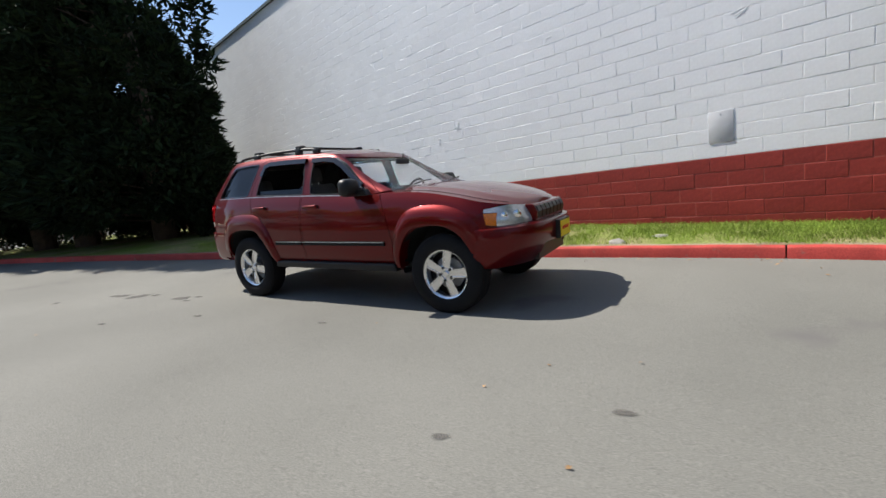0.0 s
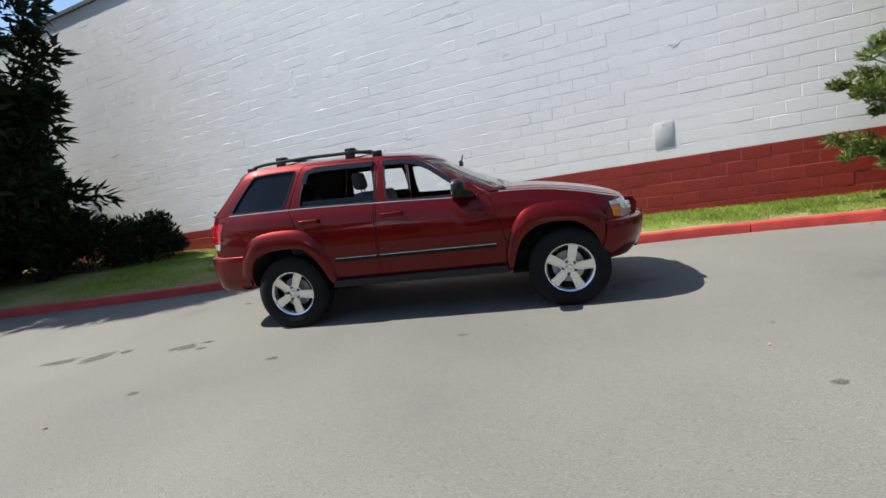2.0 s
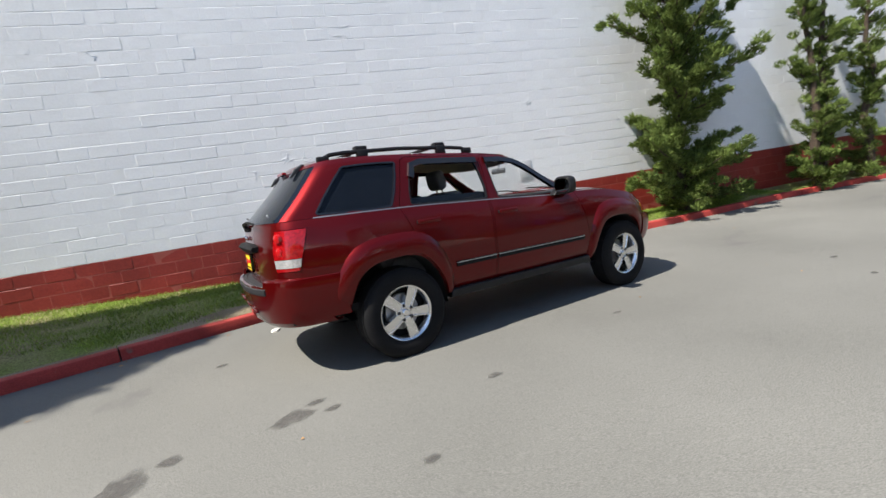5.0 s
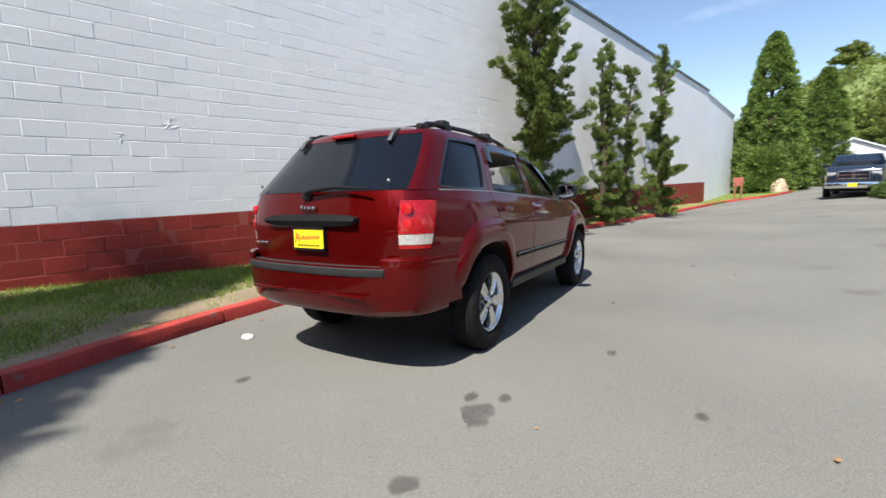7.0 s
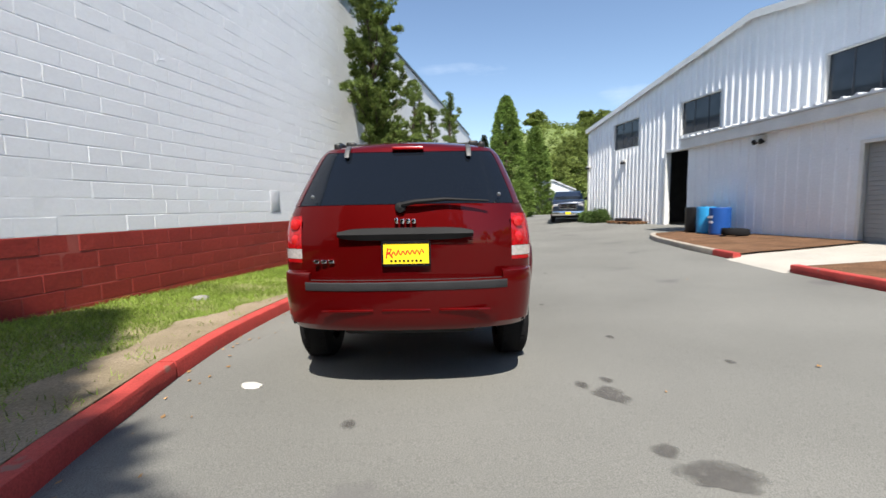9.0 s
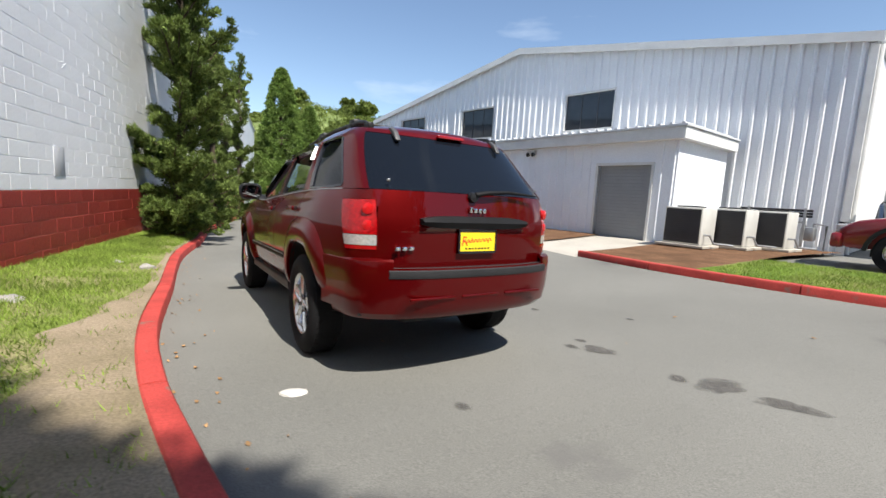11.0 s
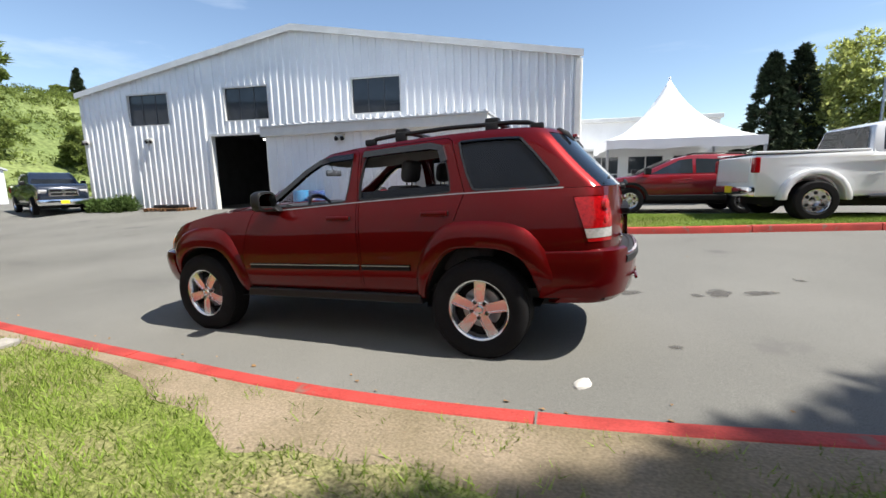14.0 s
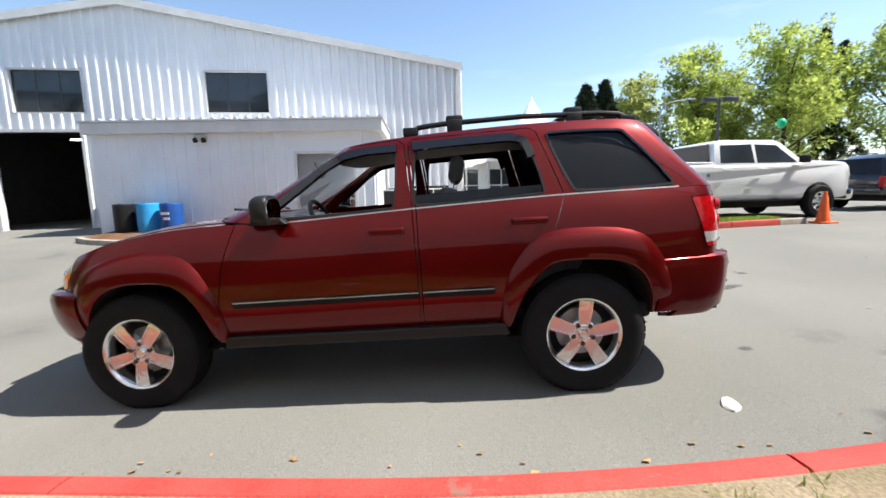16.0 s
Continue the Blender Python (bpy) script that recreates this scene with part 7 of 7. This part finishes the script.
def pickup(label, paint, m, plate, long=0.0, dual=False, group=""):
    lo = [(-3.0 - long, 0.48), (-3.0 - long, 1.10), (-2.98 - long, 1.33), (-0.95, 1.36), (-0.95, 1.33), (1.35, 1.33), (1.5, 1.42), (2.68, 1.37), (2.90, 1.27), (2.97, 1.10), (2.97, 0.62), (2.8, 0.48)]
    cb = [(-1.0, 1.30), (-0.88, 1.86), (-0.70, 1.93), (0.75, 1.93), (0.95, 1.86), (1.58, 1.33)]
    wins = [[(-0.80, 1.37), (-0.74, 1.80), (0.12, 1.82), (0.12, 1.37)], [(0.20, 1.37), (0.20, 1.82), (0.80, 1.80), (1.30, 1.37)]]
    v = vehicle("pickup_truck", label, "truck", paint, m, lo, cb, 1.0, (2.0, -1.95 - long), 0.40, wins, ((1.56, 1.35), (0.88, 1.88)), ((-0.99, 1.36), (-0.90, 1.84)), M["alloy"], 2.96, -3.0 - long, 1.33, 1.93, dual, True, group)
    # flat dark sheet stands in for the shaded hollow of the bed
    part("bed_opening", box_bm(-2.90 - long, -1.08, -0.80, 0.80, 1.352, 1.372), M["under"], v)
    for s in (1, -1):
        part("bed_rail", box_bm(-2.99 - long, -1.02, min(s * 0.80, s * 0.97), max(s * 0.80, s * 0.97), 1.35, 1.40, bev=0.015), paint, v)
        if dual:
            arc = [(-1.95 - long + q * math.cos(a), 0.42 + q * math.sin(a)) for q, rev in ((0.62, 1), (0.50, -1)) for a in [math.pi * k / 12 for k in range(13)][::rev]]
            part("wide_fender", prism_bm(arc, "y", min(s * 0.9, s * 1.16), max(s * 0.9, s * 1.16), bev=0.03), paint, v, smooth=True)
            road_wheel(v, -1.95 - long, s * 1.06, 0.40, M["alloy"], s, True)
    part("tailgate_line", box_bm(-3.012 - long, -2.99 - long, -0.78, 0.78, 0.78, 1.30, bev=0.01), paint, v)
    part("plate", box_bm(2.99 + 0.045, 3.05, -0.15, 0.15, 0.50, 0.65), M["plate_yellow"] if plate else M["white_paint"], v)
    if plate:
        part("rear_plate", box_bm(-3.085 - long, -3.07 - long, -0.15, 0.15, 0.55, 0.70), M["plate_yellow"], v)
    part("running_board", box_bm(-1.0, 1.4, -1.03, 1.03, 0.44, 0.50, bev=0.02), M["black_plastic"], v)
    return v


def crossover(label, paint, m, group="", h=1.0):
    def low(pts):
        return [(*p[:-1], 1.02 + (p[-1] - 1.02) * h if p[-1] > 1.02 else p[-1]) for p in pts]
    lo = [(-2.2, 0.42), (-2.27, 0.75), (-2.22, 1.05), (0.7, 1.02), (1.0, 1.03), (1.55, 0.99), (1.98, 0.90), (2.25, 0.74), (2.28, 0.52), (2.1, 0.38)]
    cb = low([(-2.20, 1.00), (-1.95, 1.50), (-1.6, 1.62), (-0.7, 1.67), (-0.1, 1.66), (0.25, 1.56), (1.25, 1.01)])
    wins = [low(w) for w in ([(-0.95, 1.07), (-0.90, 1.50), (-0.22, 1.54), (-0.22, 1.07)], [(-0.14, 1.07), (-0.14, 1.54), (0.18, 1.50), (0.86, 1.07)], [(-1.80, 1.10), (-1.60, 1.46), (-1.02, 1.50), (-1.05, 1.08)])]
    v = vehicle("parked_suv", label, "car", paint, m, lo, cb, 0.92, (1.38, -1.35), 0.355, wins, low([(1.20, 1.05), (0.30, 1.55)]), low([(-2.17, 1.06), (-1.93, 1.50)]), M["alloy"], 2.27, -2.25, 1.02, 1.02 + 0.64 * h, False, None, group)
    for s in (1, -1):
        for ax in (1.38, -1.35):
            arc = [(ax + q * math.cos(a), 0.355 + q * math.sin(a)) for q, rev in ((0.49, 1), (0.425, -1)) for a in [math.pi * k / 12 for k in range(13)][::rev]]
            part("arch_trim", prism_bm(arc, "y", min(s * 0.86, s * 0.935), max(s * 0.86, s * 0.935)), M["black_plastic"], v)
    for s in (1, -1):
        part("sill_trim", box_bm(-0.95, 0.98, min(s * 0.84, s * 0.93), max(s * 0.84, s * 0.93), 0.36, 0.50, bev=0.02), M["black_plastic"], v)
        part("roof_rail", tube_bm(low([(-1.7, s * 0.62, 1.63), (-1.5, s * 0.62, 1.69), (-0.2, s * 0.62, 1.71), (0.0, s * 0.62, 1.66)]), 0.02, 6), M["black_plastic"], v)
    return v


# dark pickup facing the lane, white dual-wheel pickup on the island, red and black crossovers
pickup("dark navy pickup truck with a chrome grille parked facing the lane", M["navy_paint"], pose(23.6, -8.7, ground_z(23, -8), 0, 0, 164), True)
pickup("white dual-wheel pickup truck parked on the lawn island", M["white_paint"], pose(-7.6, -8.3, ground_z(-7.4, -8.3) + 0.03, 0, 0, 190), True, 0.0, True)
crossover("bright red crossover parked in front of the tent", M["red_paint"], pose(-3.80, -10.1, ground_z(-4, -10), 0, 0, 8), h=0.80)
crossover("black crossover with dark wheels parked beyond the pickup", M["black_paint"], pose(-14.6, -10.6, ground_z(-15, -11), 0, 0, 195))
for i, (x, y, rz, mt, c) in enumerate(((-10, -21.0, 95, "white_paint", "white"), (-6.6, -21.5, 95, "black_paint", "black"), (-24, -26, 100, "red_paint", "red"), (-28, -26.5, 100, "white_paint", "white"), (-32, -26, 100, "black_paint", "black"), (-20, -18, 190, "black_paint", "black"), (1.2, -21.5, 95, "navy_paint", "navy"))):
    crossover(c + " crossover in a row of parked cars", M[mt], pose(x, y, ground_z(x, y), 0, 0, rz), "row of parked cars")


def traffic_cone(x, y, z, label, h=0.70):
    t = thing("traffic_cone", label, "traffic cone", pose(x, y, z))
    part("cone_base", box_bm(-0.19, 0.19, -0.19, 0.19, 0, 0.035, bev=0.012), M["cone"], t, smooth=True)
    part("cone_body", lathe_bm([(0.145, 0.03), (0.13, 0.06), (0.035, h - 0.02), (0.028, h), (0.02, h)], 22, "z", caps=False), M["cone"], t, smooth=True)


traffic_cone(-8.75, -6.35, ground_z(-8.75, -6.35), "orange traffic cone standing at the kerb's end")
pebble("boulder", "tan boulder standing behind the kerb of the bend", 31.8, -6.75, ground_z(31.8, -6.75) + 0.10, 0.55, 0.45, 0.95, M["tan_rock"], 15, "boulder")

sg = thing("small_sign", "small faded red sign on a brown wooden post", "sign", pose(27.2, -4.2, ground_z(27.2, -4.2) + 0.10, 0, 0, 100))
for q in (-0.17, 0.17):
    part("sign_post", box_bm(q - 0.05, q + 0.05, -0.04, 0.04, -0.1, 1.05), M["wood"], sg)
part("sign_board", box_bm(-0.26, 0.26, -0.065, -0.042, 0.78, 1.30, bev=0.01), M["sign_red"], sg)

# lamp posts and a balloon over the lot
lp = thing("street_lamp", "dark lamp post with two shoebox heads", "street lamp", pose(-15.2, -21.5, 0.35))
part("pole", tube_bm([(0, 0, 0), (0, 0, 5.6)], [0.10, 0.07], 10), M["grey_plastic"], lp)
for q in (-0.55, 0.55):
    part("lamp_head", box_bm(q - 0.38, q + 0.38, -0.2, 0.2, 5.45, 5.68, bev=0.05), M["grey_plastic"], lp, smooth=True)
part("cross_arm", box_bm(-0.4, 0.4, -0.04, 0.04, 5.5, 5.58), M["steel"], lp)
lp = thing("street_lamp", "tall pale lamp post with a curved arm", "street lamp", pose(-19.6, -38, 0.35))
part("pole", tube_bm([(0, 0, 0), (0, 0, 7.6), (-0.4, 0, 8.3), (-1.4, 0, 8.6), (-2.4, 0, 8.7)], [0.12, 0.09, 0.06, 0.05, 0.04], 8), M["steel"], lp, smooth=True)
part("lamp_head", box_bm(-3.0, -2.3, -0.12, 0.12, 8.62, 8.76, bev=0.04), M["steel"], lp, smooth=True)
bl = thing("balloon", "green balloon tied to a thin string", "balloon", pose(-15.1, -16.6, 0.36))
bm = fresh()
bmesh.ops.create_icosphere(bm, subdivisions=3, radius=0.19)
for v in bm.verts:
    v.co.z = v.co.z * 1.12 + (0.04 if v.co.z < -0.2 else 0) + 3.55
part("balloon_skin", bm, M["balloon"], bl, smooth=True)
part("string", tube_bm([(0, 0, 0), (0.04, 0, 1.8), (0, 0, 3.27)], 0.006, 5), M["white_paint"], bl)

# ---- wall blocks, laid last ----
COURSE, BLOCK, JOINT = 0.2035, 0.407, 0.008
rnd = random.Random(33)
NEAR0, NEAR1 = 1.0, 6.4


def block_mesh(name, w, h, material, bev=0.005, d=0.005):
    """A block's painted face with softened edges, proud of the joint."""
    a, b = w / 2, h / 2
    i, j = a - bev, b - bev
    v = [(-a, 0.001, -b), (a, 0.001, -b), (a, 0.001, b), (-a, 0.001, b), (-i, -d, -j), (i, -d, -j), (i, -d, j), (-i, -d, j)]
    f = [(4, 5, 6, 7), (0, 1, 5, 4), (1, 2, 6, 5), (2, 3, 7, 6), (3, 0, 4, 7)]
    me = bpy.data.meshes.new(name)
    me.from_pydata(v, [], f)
    me.materials.append(material)
    return me


shared = {}
for key in ("block_white", "block_red"):
    for half in (False, True):
        shared[key, half] = block_mesh("block", (BLOCK / 2 if half else BLOCK) - JOINT * 0.6, COURSE - JOINT, M[key])
rest = {"block_white_rest": ([], []), "block_red_rest": ([], [])}
count = 0
k0 = -8
for row in range(k0, 36):
    z = BAND_TOP + COURSE * (row + 0.5)
    key = "block_white" if row >= 0 else "block_red"
    u = WL0 + (BLOCK / 2 if row % 2 else 0)
    while u + BLOCK < WL1:
        c = u + BLOCK / 2
        u += BLOCK
        top = wall_top(c)
        foot = wall_foot(c * WALL_C)
        if z + COURSE / 2 > top or z + COURSE / 2 < foot - 0.02:
            continue
        fill = rnd.random()
        d = 0.0011 + 0.0016 * rnd.random() + (0.0018 if row < 0 else 0)
        if noise.noise(Vector((c * 0.35, z * 0.6, 7))) > 0.0 and fill < 0.7:
            d = 0.0006
        if NEAR0 < c < NEAR1 and row < 15 and row >= -5 and count < 300:
            ob = new("block", shared[key, False])
            ob.parent = wall
            ob.matrix_basis = pose(c, 0.0045 - d, z, rnd.gauss(0, 0.12), 0, rnd.gauss(0, 0.08))
            count += 1
            continue
        vs, fs = rest[key + "_rest"]
        b = len(vs)
        a, h = (BLOCK - JOINT * 0.6) / 2, (COURSE - JOINT) / 2
        i, j = a - 0.006, h - 0.006
        t1, t2 = rnd.gauss(0, 0.0005), rnd.gauss(0, 0.0005)
        vs += [(c - a, 0.001, z - h), (c + a, 0.001, z - h), (c + a, 0.001, z + h), (c - a, 0.001, z + h), (c - i, -d + t1, z - j), (c + i, -d - t1, z - j), (c + i, -d - t1 + t2, z + j), (c - i, -d + t1 + t2, z + j)]
        fs += [(b + 4, b + 5, b + 6, b + 7), (b, b + 1, b + 5, b + 4), (b + 1, b + 2, b + 6, b + 5), (b + 2, b + 3, b + 7, b + 6), (b + 3, b, b + 4, b + 7)]
for key, (vs, fs) in rest.items():
    me = bpy.data.meshes.new("blocks")
    me.from_pydata(vs, [], fs)
    me.materials.append(M[key])
    ob = new("blocks_rest", me)
    ob.parent = wall
    tagged(ob, kind="stuff")
